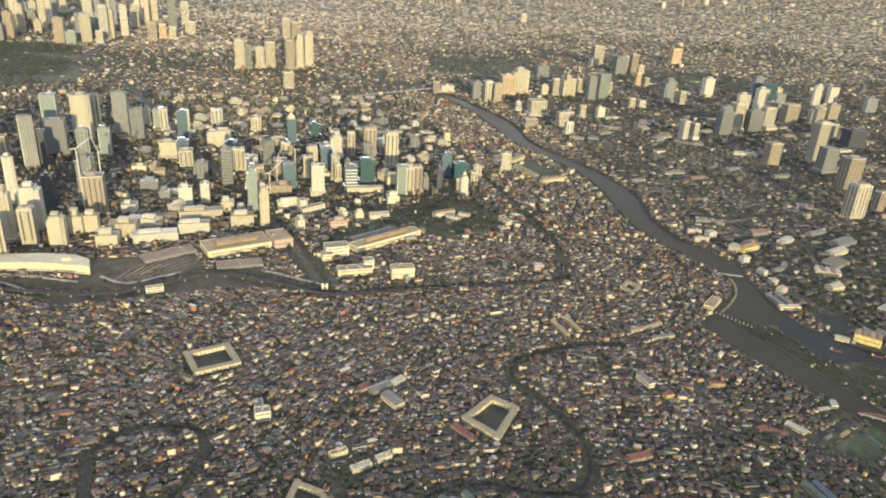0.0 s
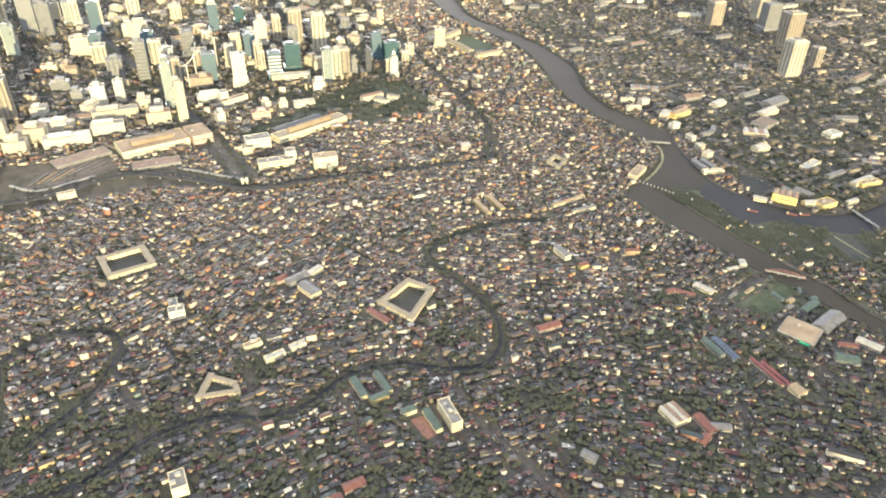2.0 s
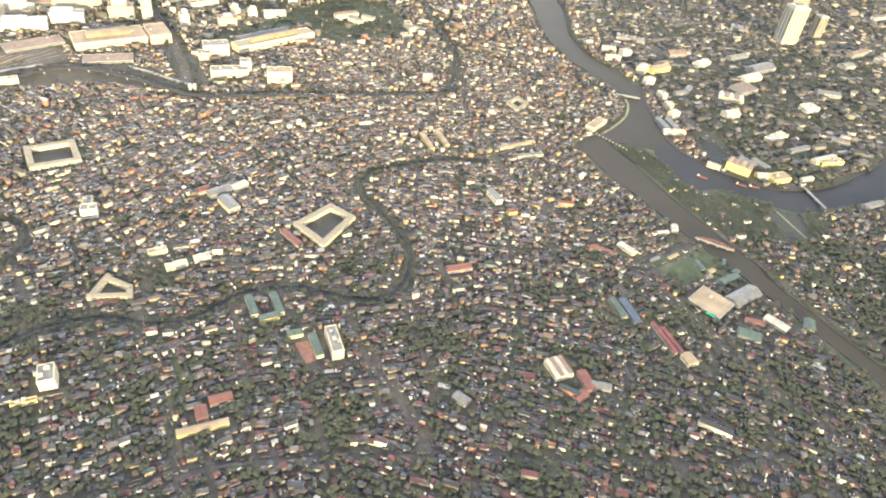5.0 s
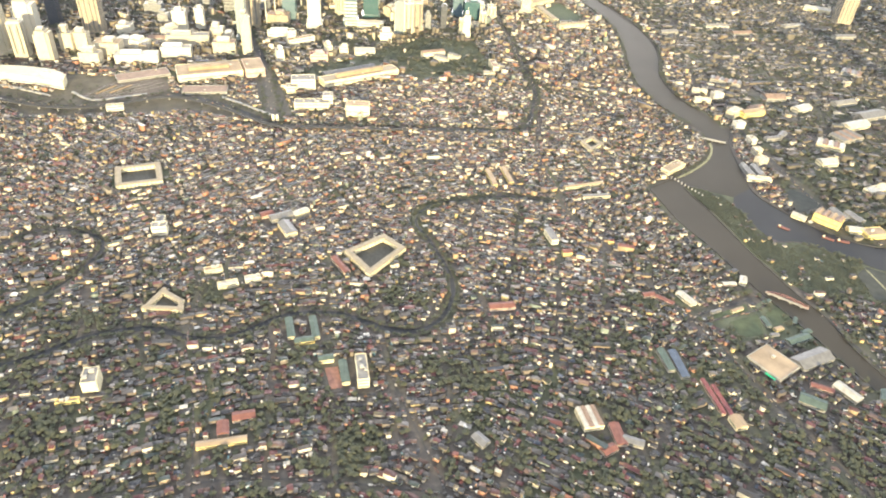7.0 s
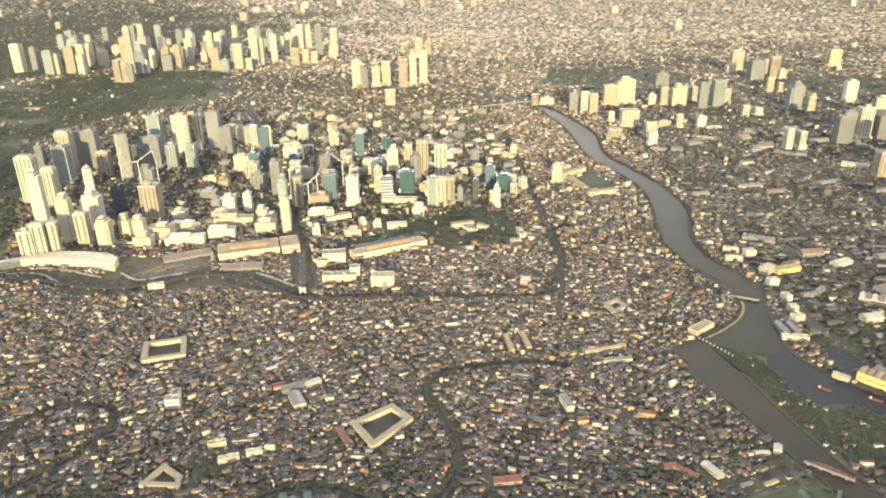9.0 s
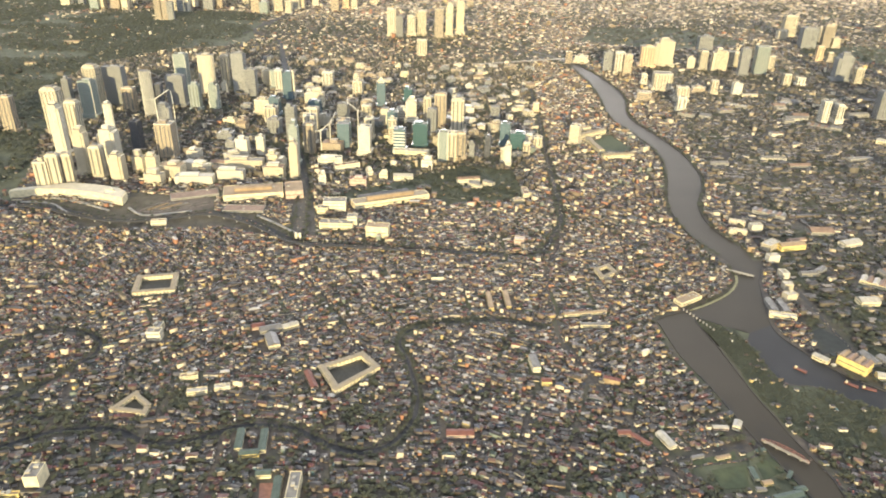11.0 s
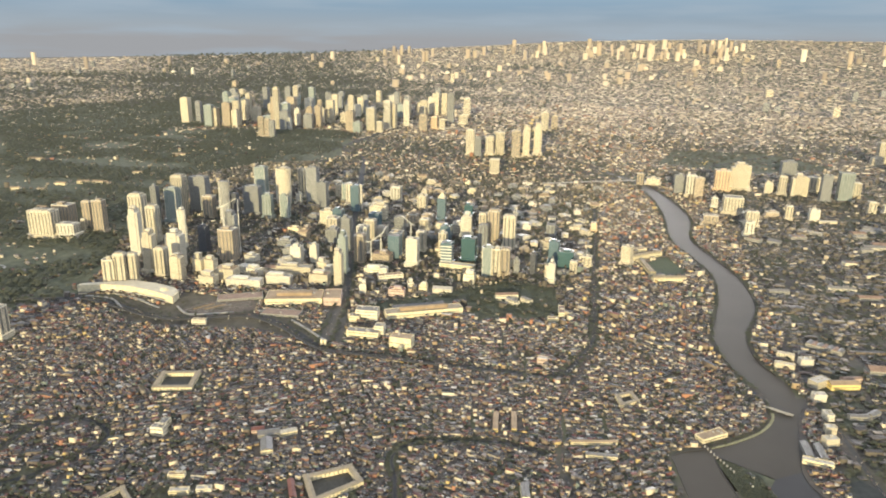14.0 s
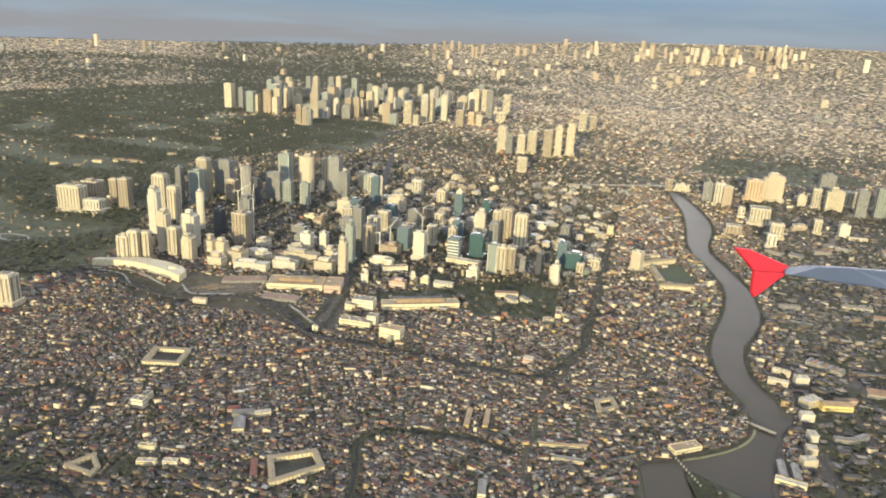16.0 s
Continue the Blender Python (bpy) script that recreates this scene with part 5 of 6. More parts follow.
hall("church", -190.8, 291.2, 11.6, 4.9, 2.3, 30, CONCRETE, ROOFSTEEL, "grey-roofed parish hall beside a church", "church", "gable", 1)
hall("church", -198.6, 293.4, 6.8, 3.9, 1.7, 30, WALLPINK, ROOFRED, "red-roofed parish house beside a church", "church", "gable", 1)
hall("church", -181.8, 295.7, 8.7, 3.9, 2.1, 38, WALLCREAM, ROOFWHITE, "cream hall with white roof", "church", "gable", 1)
hall("office_block", -64.2, 418.4, 6.6, 4.6, 4.7, -3, WALLPINK, ROOFWHITE, "pink block with a white roof by the avenue", "office block", "flat", 2)
hall("church", -53.4, 280.4, 3.8, 10.5, 3.1, 14, WALLWHITE, ROOFSTEEL, "pale church with a steep grey roof", "church", "gable", 1)
hall("row_house", -47.7, 266.8, 4.7, 3.3, 2.5, 8, WALLYELLOW, ROOFRED, "orange house with red roof", "house", "gable", 1)
hall("pavilion", 34, 357.8, 17.1, 6.2, 2.4, 40, WALLCREAM, ROOFTAN, "cream riverside hall on the point", "hall", "flat", 1)
hall("row_house", -205.8, 236.3, 8.9, 3.2, 2.1, 20, WALLCREAM, ROOFWHITE, "pale slab of flats with flat roof", "flats", "flat", 2)
hall("row_house", -195.8, 240.8, 6.9, 3.1, 2.1, 20, WALLWHITE, ROOFWHITE, "white slab of flats with flat roof", "flats", "flat", 2)
hall("row_house", -214.5, 246.4, 7.9, 3, 2.1, 20, WALLCREAM, ROOFTAN, "cream slab of flats with flat roof", "flats", "flat", 2)
hall("chapel", 34.5, 248.3, 3.3, 4.7, 2.1, -22, WALLWHITE, ROOFWHITE, "small white chapel with a pitched roof by the river", "chapel", "gable", 1)
hall("chapel", 26.9, 246, 6.6, 2.1, 1.3, 6, WALLPINK, ROOFWHITE, "low pink parish house by the river", "chapel", "gable", 1)
# depot yard and courts in the riverside park
for x, y, w, d, h, tn, wl, rf, lb in ((43.9, 208.8, 12.2, 3.8, 1.1, 22, CONCRETE, ROOFGREEN, "long dull green shed in the riverside park"), (49.6, 213.4, 4.7, 2.5, 1.1, 22, CONCRETE, ROOFGREEN, "green-roofed shed in the riverside park"),
                                      (37.7, 215.1, 4.2, 2.1, 1.2, 19, WALLYELLOW, ROOFTAN, "small yellow park house"), (33.8, 219.5, 2.1, 6.7, 1.1, 6, CONCRETE, ROOFGREEN, "green-roofed open court in the park"), (13.4, 226.3, 5.6, 1.3, 1, 23, CONCRETE, ROOFSTEEL, "small grey shed by a playing field"), (34.4, 211.4, 3.8, 1.7, 1, 8, CONCRETE, ROOFSTEEL, "small grey shed by a playing field"), (48, 221, 1.5, 4.7, 0.9, -31, CONCRETE, ROOFGREEN, "narrow green shed in the park"), (40.3, 233.9, 4.7, 1.5, 0.9, 27, CONCRETE, ROOFGREEN, "narrow green shed in the park"),
                                      (23.8, 227.6, 6.5, 1.5, 1, 23, WALLCREAM, ROOFTAN, "low cream park building"),
                                      (2.2, 234.5, 3.7, 9.7, 1.5, 29, WALLWHITE, ROOFWHITE, "long white-roofed shed near the park"), (-15, 236.5, 5.7, 2.9, 1.3, 10, WALLPINK, ROOFRED, "red-roofed hall near the park"), (-8.5, 233, 8.7, 2.4, 1.3, -39, WALLPINK, ROOFRED, "long low red-roofed row"),
                                      (-19.6, 194.3, 2.9, 12.5, 1.7, 7, CONCRETE, ROOFGREEN, "narrow green-roofed factory wing"), (-14.8, 192.2, 3.4, 15.4, 1.5, 5, CONCRETE, plain("blue_roof_sheet", (0.075, 0.095, 0.130), 0.7), "narrow blue-roofed factory wing"),
                                      (50, 178.3, 4.7, 10.6, 1.5, 31, CONCRETE, ROOFWHITE, "white-roofed shed by the river"), (40.5, 180.4, 8.7, 2.8, 1.2, -25, WALLPINK, ROOFRED, "red-roofed row near a warehouse"), (32.9, 172.9, 9.7, 5.7, 1.5, -31, CONCRETE, ROOFGREEN, "green-roofed workshop near a warehouse"),
                                      (65.4, 176.2, 4.8, 6.6, 1.3, -30, CONCRETE, ROOFGREEN, "green-roofed shed across the river")):
    hall("workshop", x, y, w, d, h, tn, wl, rf, lb, "workshop", "gable", 1)
piece("awning", plain("green_awning", (0.05, 0.50, 0.22), 0.5), (4.2, -8.0, 1.3), (4.5, 0.9, 0.4), bpy.data.objects["warehouse"])
# across the river
for x, y, w, d, h, tn, wl, sh, lb in ((90.6, 476, 11.1, 3.5, 3.7, -14, CREAM, "flat", "pale office block by the river"), (87.2, 459.5, 11.9, 3.6, 3.7, -7, CREAM, "flat", "pale office block by the river"), (101.6, 469.2, 8.1, 5.5, 4.6, 11, WHITE, "flat", "white block with a flat roof"),
                                      (116.9, 440.9, 18.1, 6.4, 3.7, 18, WALLYELLOW, "gable", "yellow factory hall by the river"), (124, 451.5, 12.7, 3.6, 2.7, 20, WALLPINK, "gable", "factory hall with a rusty roof"), (103.1, 439.5, 12.4, 6.5, 4.6, 43, CREAM, "flat", "cream block on the river bank"),
                                      (98.8, 419.4, 7.3, 4.6, 4.6, 16, WHITE, "flat", "white block on the river bank"), (99.2, 398.1, 4.6, 6.4, 3.7, 12, WHITE, "flat", "white block on the river bank"), (96.7, 382.8, 5.5, 4.6, 3.7, 6, CREAM, "flat", "cream block on the river bank"),
                                      (80.4, 357.7, 3.7, 13.8, 2.2, 3, CONCRETE, "gable", "grey shed by the water"), (86.9, 357.5, 3.7, 13.8, 2.2, 3, CONCRETE, "gable", "grey shed by the water"), (83.4, 347.1, 14.1, 3.7, 2.4, -8, WALLCREAM, "flat", "long cream waterside building"), (104, 303.2, 14.2, 7.4, 5.1, -45, WALLYELLOW, "multi", "bright yellow mill with a ridged roof on the bank"),
                                      (89.7, 307, 7.6, 3.7, 2.1, -44, WALLCREAM, "gable", "cream shed on the river bank"), (115.6, 295, 8.6, 4.6, 2.3, -7, WALLCREAM, "gable", "cream shed on the river bank"), (124.3, 292.3, 12.5, 7.4, 2.8, 9, WALLYELLOW, "flat", "yellow block on the river bank"), (172, 308.1, 16.4, 4.6, 2.8, 3, WALLYELLOW, "flat", "long yellow shed near the water"), (142.6, 290.4, 8.7, 2.8, 2.2, 11, WALLCREAM, "gable", "cream house on the river bank"), (167.4, 263, 15.3, 3.8, 1.9, 13, CONCRETE, "gable", "pale shed on the southern bank"),
                                      (114.2, 310.6, 4.7, 11.1, 2.1, 20, CONCRETE, "gable", "long grey warehouse near the river"), (122, 307.9, 4.7, 11.1, 2.1, 20, CONCRETE, "gable", "long grey warehouse near the river"),
                                      (169.9, 311.8, 19.2, 4.6, 2.3, 15, WALLCREAM, "gable", "long cream shed across the river"), (159.9, 324.3, 17.3, 3.7, 2, 15, CONCRETE, "gable", "long grey shed across the river"), (198.1, 333.6, 11.4, 4.6, 2, -27, CONCRETE, "multi", "grey factory with a ridged roof"),
                                      (115.8, 402.7, 11.1, 3.6, 2.2, 13, CONCRETE, "gable", "grey shed behind the bank"), (125, 408.5, 9, 3.7, 2.2, 47, CONCRETE, "gable", "grey shed set at an angle behind the bank"), (93.7, 369.2, 7.3, 4.6, 4.2, 23, CREAM, "flat", "cream block on the river bank"), (170.3, 409, 18.8, 12.6, 2.8, 24, CONCRETE, "multi", "factory with a ridged roof"), (207.2, 445.6, 24.7, 10.7, 2.8, 21, CONCRETE, "gable", "long grey factory hall across the river"), (159.4, 453, 14.7, 7.3, 2.7, 29, WALLWHITE, "gable", "white hall with grey roof"),
                                      (205.2, 379, 11.5, 8.1, 3.7, 11, WALLWHITE, "flat", "white block with flat roof"), (237.9, 402.5, 17.1, 7.2, 2.8, -17, CONCRETE, "gable", "grey factory hall across the river")):
    hall("riverside_building", x, y, w, d, h, tn, wl, {WALLYELLOW: ROOFTAN, WALLPINK: ROOFBROWN, CONCRETE: ROOFSTEEL}.get(wl, ROOFWHITE), lb, "building", sh, 0 if wl in (CREAM, WHITE) else 1, "buildings on the far bank")

# factory halls spread through the quarters across the river
rng = random.Random(23)
made = 0
while made < 60:
    x, y = rng.uniform(105, 520), rng.uniform(330, 900)
    w, d, tn = rng.uniform(10, 26), rng.uniform(5, 10), rng.choice([12, 20, -28, 8]) + rng.uniform(-5, 5)
    if x > 120 + 0.55 * y or at_plan(BLOCKED, np.array([x, x - w / 2, x + w / 2, x, x]), np.array([y, y, y, y - d / 2, y + d / 2])).any():
        continue
    wl, rf, lb = rng.choice([(CONCRETE, ROOFSTEEL, "long grey steel-roofed factory hall"), (CONCRETE, ROOFGREY, "grey concrete factory with a flat roof"), (WALLCREAM, ROOFWHITE, "cream warehouse with a pale sheet roof"), (WALLWHITE, ROOFGREY, "white block with a grey flat roof"), (CONCRETE, ROOFBROWN, "grey hall with a rusty brown roof")])
    hall("factory_hall", x, y, w, d, rng.uniform(1.6, 3.6), tn, wl, rf, lb, "building", rng.choice(["gable", "gable", "flat", "multi"]), 1, "factory halls across the river")
    made += 1

# houses of the golf club among the trees
for x, y, w, d, tn in ((-782.3, 774.8, 13.8, 6.5, 12), (-763, 795, 16.3, 7.7, 25), (-740, 800.1, 21.1, 8.2, 5), (-723.2, 797.7, 9.5, 6.4, 5), (-814.1, 729.3, 12.7, 5.8, 21), (-776.5, 735.4, 10.8, 6.5, 4), (-785.3, 1042.7, 22.1, 8.9, 15), (-973.3, 923.4, 25.9, 8.1, 6), (-695.6, 654.1, 12.8, 5.6, 4), (-739, 877.5, 14.2, 6.5, 20)):
    hall("clubhouse", x, y, w, d, 3.0, tn, WALLCREAM, ROOFTAN, "pale low house among the trees of the park", "house", "gable", 1, "houses in the park")

# running track in the park
keep_box(-567.4, 463.5, 44, 26, 30)
track = bmesh.new()
inner, outer = [], []
for k in range(40):
    a = 2 * math.pi * k / 40
    px, py = math.cos(a), math.sin(a)
    inner.append(track.verts.new((-567 + 15 * px, 463 + 7 * py, 0.14)))
    outer.append(track.verts.new((-567 + 18 * px, 463 + 9.5 * py, 0.14)))
for k in range(40):
    track.faces.new((inner[k], inner[(k + 1) % 40], outer[(k + 1) % 40], outer[k]))
tagged(part("running_track", track, CONCRETE, None), "pale oval running track in the park", kind="structure")

# building cranes over the district
for x, y, h, a, lean in ((-389, 562.9, 47, 40, 0.5), (-374.6, 566.5, 44, 120, 0.55), (-248, 584.7, 20, 30, 0.6), (-242, 595.1, 24, 80, 0.5), (-225.9, 637, 26, 150, 0.4)):
    t = thing("tower_crane", x, y, a, "slender pale tower crane beside a half-built block", "crane", "cranes of the district")
    piece("mast", FIN, (0, 0, 0), (0.7, 0.7, h), t)
    jib = piece("jib", FIN, (0, 0, h), (0.5, 0.5, 15), t)
    jib.rotation_euler = (0, math.pi / 2 - lean, 0)
    tail = piece("counter_jib", FIN, (0, 0, h), (0.6, 0.6, 5), t)
    tail.rotation_euler = (0, -math.pi / 2, 0)
    piece("counterweight", ROOFGREY, (-4.6, 0, h - 1.6), (1.4, 1.2, 1.8), t)

# ---- bridges ----
def bridge(a, b, half, z, label, arch=0.0, colour=None):
    """Deck on piers, with two arches over it where it has them."""
    ln = np.array([[a[0] + (b[0] - a[0]) * k / 12, a[1] + (b[1] - a[1]) * k / 12] for k in range(13)])
    t = thing("bridge", 0, 0, 0, label, "bridge")
    raised("deck", ln, half, z, 0.3, CONCRETE, t)
    d = Vector((b[0] - a[0], b[1] - a[1])).normalized()
    for s in (-1, 1):
        raised("railing", ln + np.array([-d.y, d.x]) * s * (half - 0.1), 0.05, z + 0.3, 0.2, CONCRETE, t)
    for k in range(1, 12, 3):
        piece("pier", CONCRETE, (ln[k][0], ln[k][1], 0), (0.8, 0.8, z), t)
    if arch:
        for s in (-1, 1):
            bm = bmesh.new()
            pts = []
            for k in range(25):
                f = k / 24
                p = Vector((a[0] + (b[0] - a[0]) * f, a[1] + (b[1] - a[1]) * f, z + 0.3 + arch * 4 * f * (1 - f))) + Vector((-d.y, d.x, 0)) * s * (half + 0.1)
                pts.append([bm.verts.new(p + Vector((ox * -d.y, ox * d.x, oz))) for ox, oz in ((-0.08, 0), (0.08, 0), (0.08, 0.17), (-0.08, 0.17))])
            for p, q in zip(pts[:-1], pts[1:]):
                for i in range(4):
                    bm.faces.new((p[i], p[(i + 1) % 4], q[(i + 1) % 4], q[i]))
            part("arch", bm, colour, t, "red painted steel arch")
            for k in range(4, 22, 4):
                f = k / 24
                piece("hanger", colour, (a[0] + (b[0] - a[0]) * f - d.y * s * (half + 0.1), a[1] + (b[1] - a[1]) * f + d.x * s * (half + 0.1), z + 0.3), (0.05, 0.05, arch * 4 * f * (1 - f)), t)
    return t


bridge((42.5, 240.6), (58.0, 228.8), 0.5, 0.8, "slender red steel arch bridge over the river arm", 1.7, REDPAINT)
bridge((62.3, 402.4), (80.8, 394.2), 0.9, 0.8, "pale concrete jetty reaching into the river")
bridge((135.5, 287), (134.8, 259.2), 0.8, 0.9, "low dark footbridge over the river arm")
bridge((-143.6, 999.9), (6.3, 1083.7), 3.0, 3.0, "long pale highway bridge over the river")
moor = thing("mooring_row", 0, 0, 0, "row of dark mooring posts off the island tip", "mooring")
for k in range(10):
    piece("mooring_post", CONCRETE, (30.0 + 1.33 * k, 346.9 - 2.17 * k, 0), (0.7, 0.7, 1.3), moor)
for x, y, a in ((76.7, 296.8, -39.4), (97.1, 287.8, -35.6), (104.2, 285.5, -18.7)):
    t = thing("barge", x, y, a, "rust-red flat river barge", "barge", "barges on the river", 0.05)
    part("hull", box(0, 0, 0, 6, 1.7, 0.5, 0, 1.05), ROOFRED, t)
    part("deckhouse", box(-2.2, 0, 0.5, 1.0, 1.2, 0.7), WALLCREAM, t)

# ---- houses ----
def poly_mesh(name, verts, loops, totals, materials, indices):
    me = bpy.data.meshes.new(name)
    me.vertices.add(len(verts))
    me.vertices.foreach_set("co", verts.astype(np.float32).ravel())
    me.loops.add(len(loops))
    me.loops.foreach_set("vertex_index", loops.astype(np.int32))
    me.polygons.add(len(totals))
    starts = np.concatenate([[0], np.cumsum(totals)[:-1]])
    me.polygons.foreach_set("loop_start", starts.astype(np.int32))
    me.polygons.foreach_set("loop_total", totals.astype(np.int32))
    for m in materials:
        me.materials.append(m)
    me.polygons.foreach_set("material_index", indices.astype(np.int32))
    me.update(calc_edges=True)
    return new(name, me)


def many_houses(name, x, y, w, d, h, turn, pitch, label, walls=WALLS, roofs=ROOFS, flat=False):
    """Walls and roof of every house in one mesh. pitch: rise of the ridge over the eaves; below zero: a lean-to."""
    n = len(x)
    c, s = np.cos(turn), np.sin(turn)
    z0 = ground_z(x, y) - 0.6 * (ground_z(x, y) > 1) - 0.05
    def corner(px, py, z):
        return np.stack([x + px * c - py * s, y + px * s + py * c, z], 1)
    lean = np.where(pitch < 0, -pitch, 0)
    rise = np.where(pitch > 0, pitch, 0)
    e = np.where(rise > 0, 0.16, 0.0)
    cols = []
    for sx, sy in ((-1, -1), (1, -1), (1, 1), (-1, 1)):
        cols.append(corner(sx * w / 2, sy * d / 2, z0))
    for sx, sy in ((-1, -1), (1, -1), (1, 1), (-1, 1)):
        cols.append(corner(sx * w / 2, sy * d / 2, z0 + h + (lean if sy > 0 else 0)))
    # roof sheet: its own corners and a ridge along w
    for sx, sy in ((-1, -1), (1, -1), (1, 1), (-1, 1)):
        cols.append(corner(sx * (w / 2 + e), sy * (d / 2 + e), z0 + h + 0.05 + (lean if sy > 0 else 0)))
    cols.append(corner(-(w / 2 + e), 0, z0 + h + 0.05 + np.where(lean > 0, lean / 2, rise)))
    cols.append(corner((w / 2 + e), 0, z0 + h + 0.05 + np.where(lean > 0, lean / 2, rise)))
    pat = [(0, 1, 5, 4), (1, 2, 6, 5), (2, 3, 7, 6), (3, 0, 4, 7)]
    tri, skin = [], [0, 0, 0, 0]
    if flat:
        cols, pat, skin = cols[:12], pat + [(8, 9, 10, 11)], skin + [1]
    else:
        pat, tri, skin = pat + [(8, 9, 13, 12), (10, 11, 12, 13)], [(9, 10, 13), (11, 8, 12)], skin + [1, 1, 0, 0]
    verts = np.stack(cols, 1).reshape(-1, 3)
    one = np.concatenate([np.array(p) for p in pat + tri])
    loops = (np.arange(n)[:, None] * len(cols) + one[None, :]).ravel()
    totals = np.tile(np.array([len(p) for p in pat + tri]), n)
    idx = np.tile(np.array(skin), n)
    ob = poly_mesh(name, verts, loops, totals, [walls, roofs], idx)
    return tagged(ob, label, "houses", kind="stuff")


R = np.random.default_rng(5)
SEEDS = R.uniform([-900, -60], [900, 1150], (250, 2))
SEED_TURN = R.choice(np.radians([14.0, 24.0, -30.0, 38.0, -12.0, 4.0]), 250) + R.normal(0, 0.05, 250)



def lots(xa, xb, ya, yb, row, street, wide, keep):
    """Building plots in rows along narrow streets, each quarter with its own direction."""
    out = []
    for turn in np.unique(np.round(SEED_TURN, 2)):
        mine = np.where(np.round(SEED_TURN, 2) == turn)[0]
        c, s = math.cos(turn), math.sin(turn)
        mx, my, half = (xa + xb) / 2, (ya + yb) / 2, math.hypot(xb - xa, yb - ya) / 2
        # only the neighbourhood of these seeds
        for k in mine:
            sx, sy = SEEDS[k]
            reach = 150.0
            if sx < xa - reach or sx > xb + reach or sy < ya - reach or sy > yb + reach:
                continue
            vs = np.arange(-reach, reach, 2 * row + street)
            for v in vs:
                for off in (0.0, row):
                    n = int(2 * reach / wide)
                    ws = np.clip(R.lognormal(-0.05, 0.42, n), 0.5, 2.8) * wide
                    us = -reach + np.cumsum(ws) - ws / 2
                    vv = np.full(n, v + off) + R.normal(0, 0.12, n)
                    out.append(np.stack([sx + us * c - vv * s, sy + us * s + vv * c, ws, np.full(n, row), np.full(n, turn), np.full(n, k), us], 1))
    a = np.concatenate(out)
    a = a[(a[:, 0] > xa) & (a[:, 0] < xb) & (a[:, 1] > ya) & (a[:, 1] < yb)]
    near = np.empty(len(a), dtype=int)
    for i in range(0, len(a), 20000):
        q = a[i:i + 20000]
        near[i:i + 20000] = np.argmin((q[:, 0:1] - SEEDS[:, 0]) ** 2 + (q[:, 1:2] - SEEDS[:, 1]) ** 2, 1)
    a = a[near == a[:, 5].astype(int)]
    # cross streets
    a = a[np.abs((a[:, 6] % (wide * 11)) - wide) > wide * 0.45]
    hit = at_plan(BLOCKED, a[:, 0], a[:, 1])
    for sx, sy in ((-1, -1), (1, -1), (1, 1), (-1, 1)):
        c, s = np.cos(a[:, 4]), np.sin(a[:, 4])
        px, py = sx * a[:, 2] * 0.45, sy * a[:, 3] * 0.45
        hit |= at_plan(BLOCKED, a[:, 0] + px * c - py * s, a[:, 1] + px * s + py * c)
    a = a[hit == 0]
    park = at_plan(PARK, a[:, 0], a[:, 1])
    return a[(park == 0) | (R.random(len(a)) < 0.07)]


def shapes(a, low, high):
    n = len(a)
    w, d = a[:, 2] * R.uniform(0.80, 0.99, n), a[:, 3] * R.uniform(0.72, 0.98, n)
    h = np.clip(R.lognormal(math.log(low), 0.62, n), 0.4, high)
    big = R.random(n) < 0.07
    w, d, h = np.where(big, w * R.uniform(1.3, 2.6, n), w), np.where(big, d * 1.25, d), np.where(big, h * 1.35, h)
    kind = R.random(n)
    pitch = np.where(kind < 0.45, R.uniform(0.22, 0.5, n), np.where(kind < 0.75, -R.uniform(0.15, 0.45, n), 0.02))
    swap = R.random(n) < 0.4
    turn = a[:, 4] + R.normal(0, 0.13, n) + np.where(swap, math.pi / 2, 0)
    return a[:, 0], a[:, 1], np.where(swap, d, w), np.where(swap, w, d), h, turn, pitch


TREES = []
near = lots(-420, 330, 70, 470, 1.85, 1.0, 2.05, None)
bare = R.random(len(near))
patchy = np.array([noise.noise((p[0] / 22, p[1] / 22, 7.0)) for p in near])
green = np.clip((0.05 + 0.24 * np.clip((280 - near[:, 1]) / 130, 0, 1)) * (1 + patchy) + np.clip((patchy - 0.22) * 4, 0, 0.75) * np.clip((310 - near[:, 1]) / 120, 0.15, 1) + 0.15 * (near[:, 0] > 95) + 0.13 * ((near[:, 0] > -45) & (near[:, 1] < 225)), 0.02, 0.85)
leafy = near[bare < green]
for k in range(2):
    TREES.append(np.stack([leafy[:, 0] + R.normal(0, 0.5, len(leafy)), leafy[:, 1] + R.normal(0, 0.5, len(leafy)), R.uniform(0.6, 1.45, len(leafy))], 1))
near = near[(bare >= green + 0.04) & ((near[:, 0] < 95) | (near[:, 1] < 285))]
# the houses that pass nearest stand on their own
front = np.where((near[:, 1] < 150) & (near[:, 0] > -215) & (near[:, 0] < -30))[0]
front = front[np.argsort(near[front, 1])][60:340]
single = np.zeros(len(near), dtype=bool)
single[front] = True
rest = near[~single]
dimmed = R.random(len(rest)) < np.clip((285 - rest[:, 1]) / 90, 0.06, 0.95)
many_houses("house_roofscape", *shapes(rest[dimmed], 0.78, 2.4), "dense low houses with weathered rusty metal roofs", DIM_WALLS, DIM_ROOFS)
many_houses("house_roofscape", *shapes(rest[~dimmed], 0.80, 2.8), "dense low houses with sunlit walls and dark metal roofs")

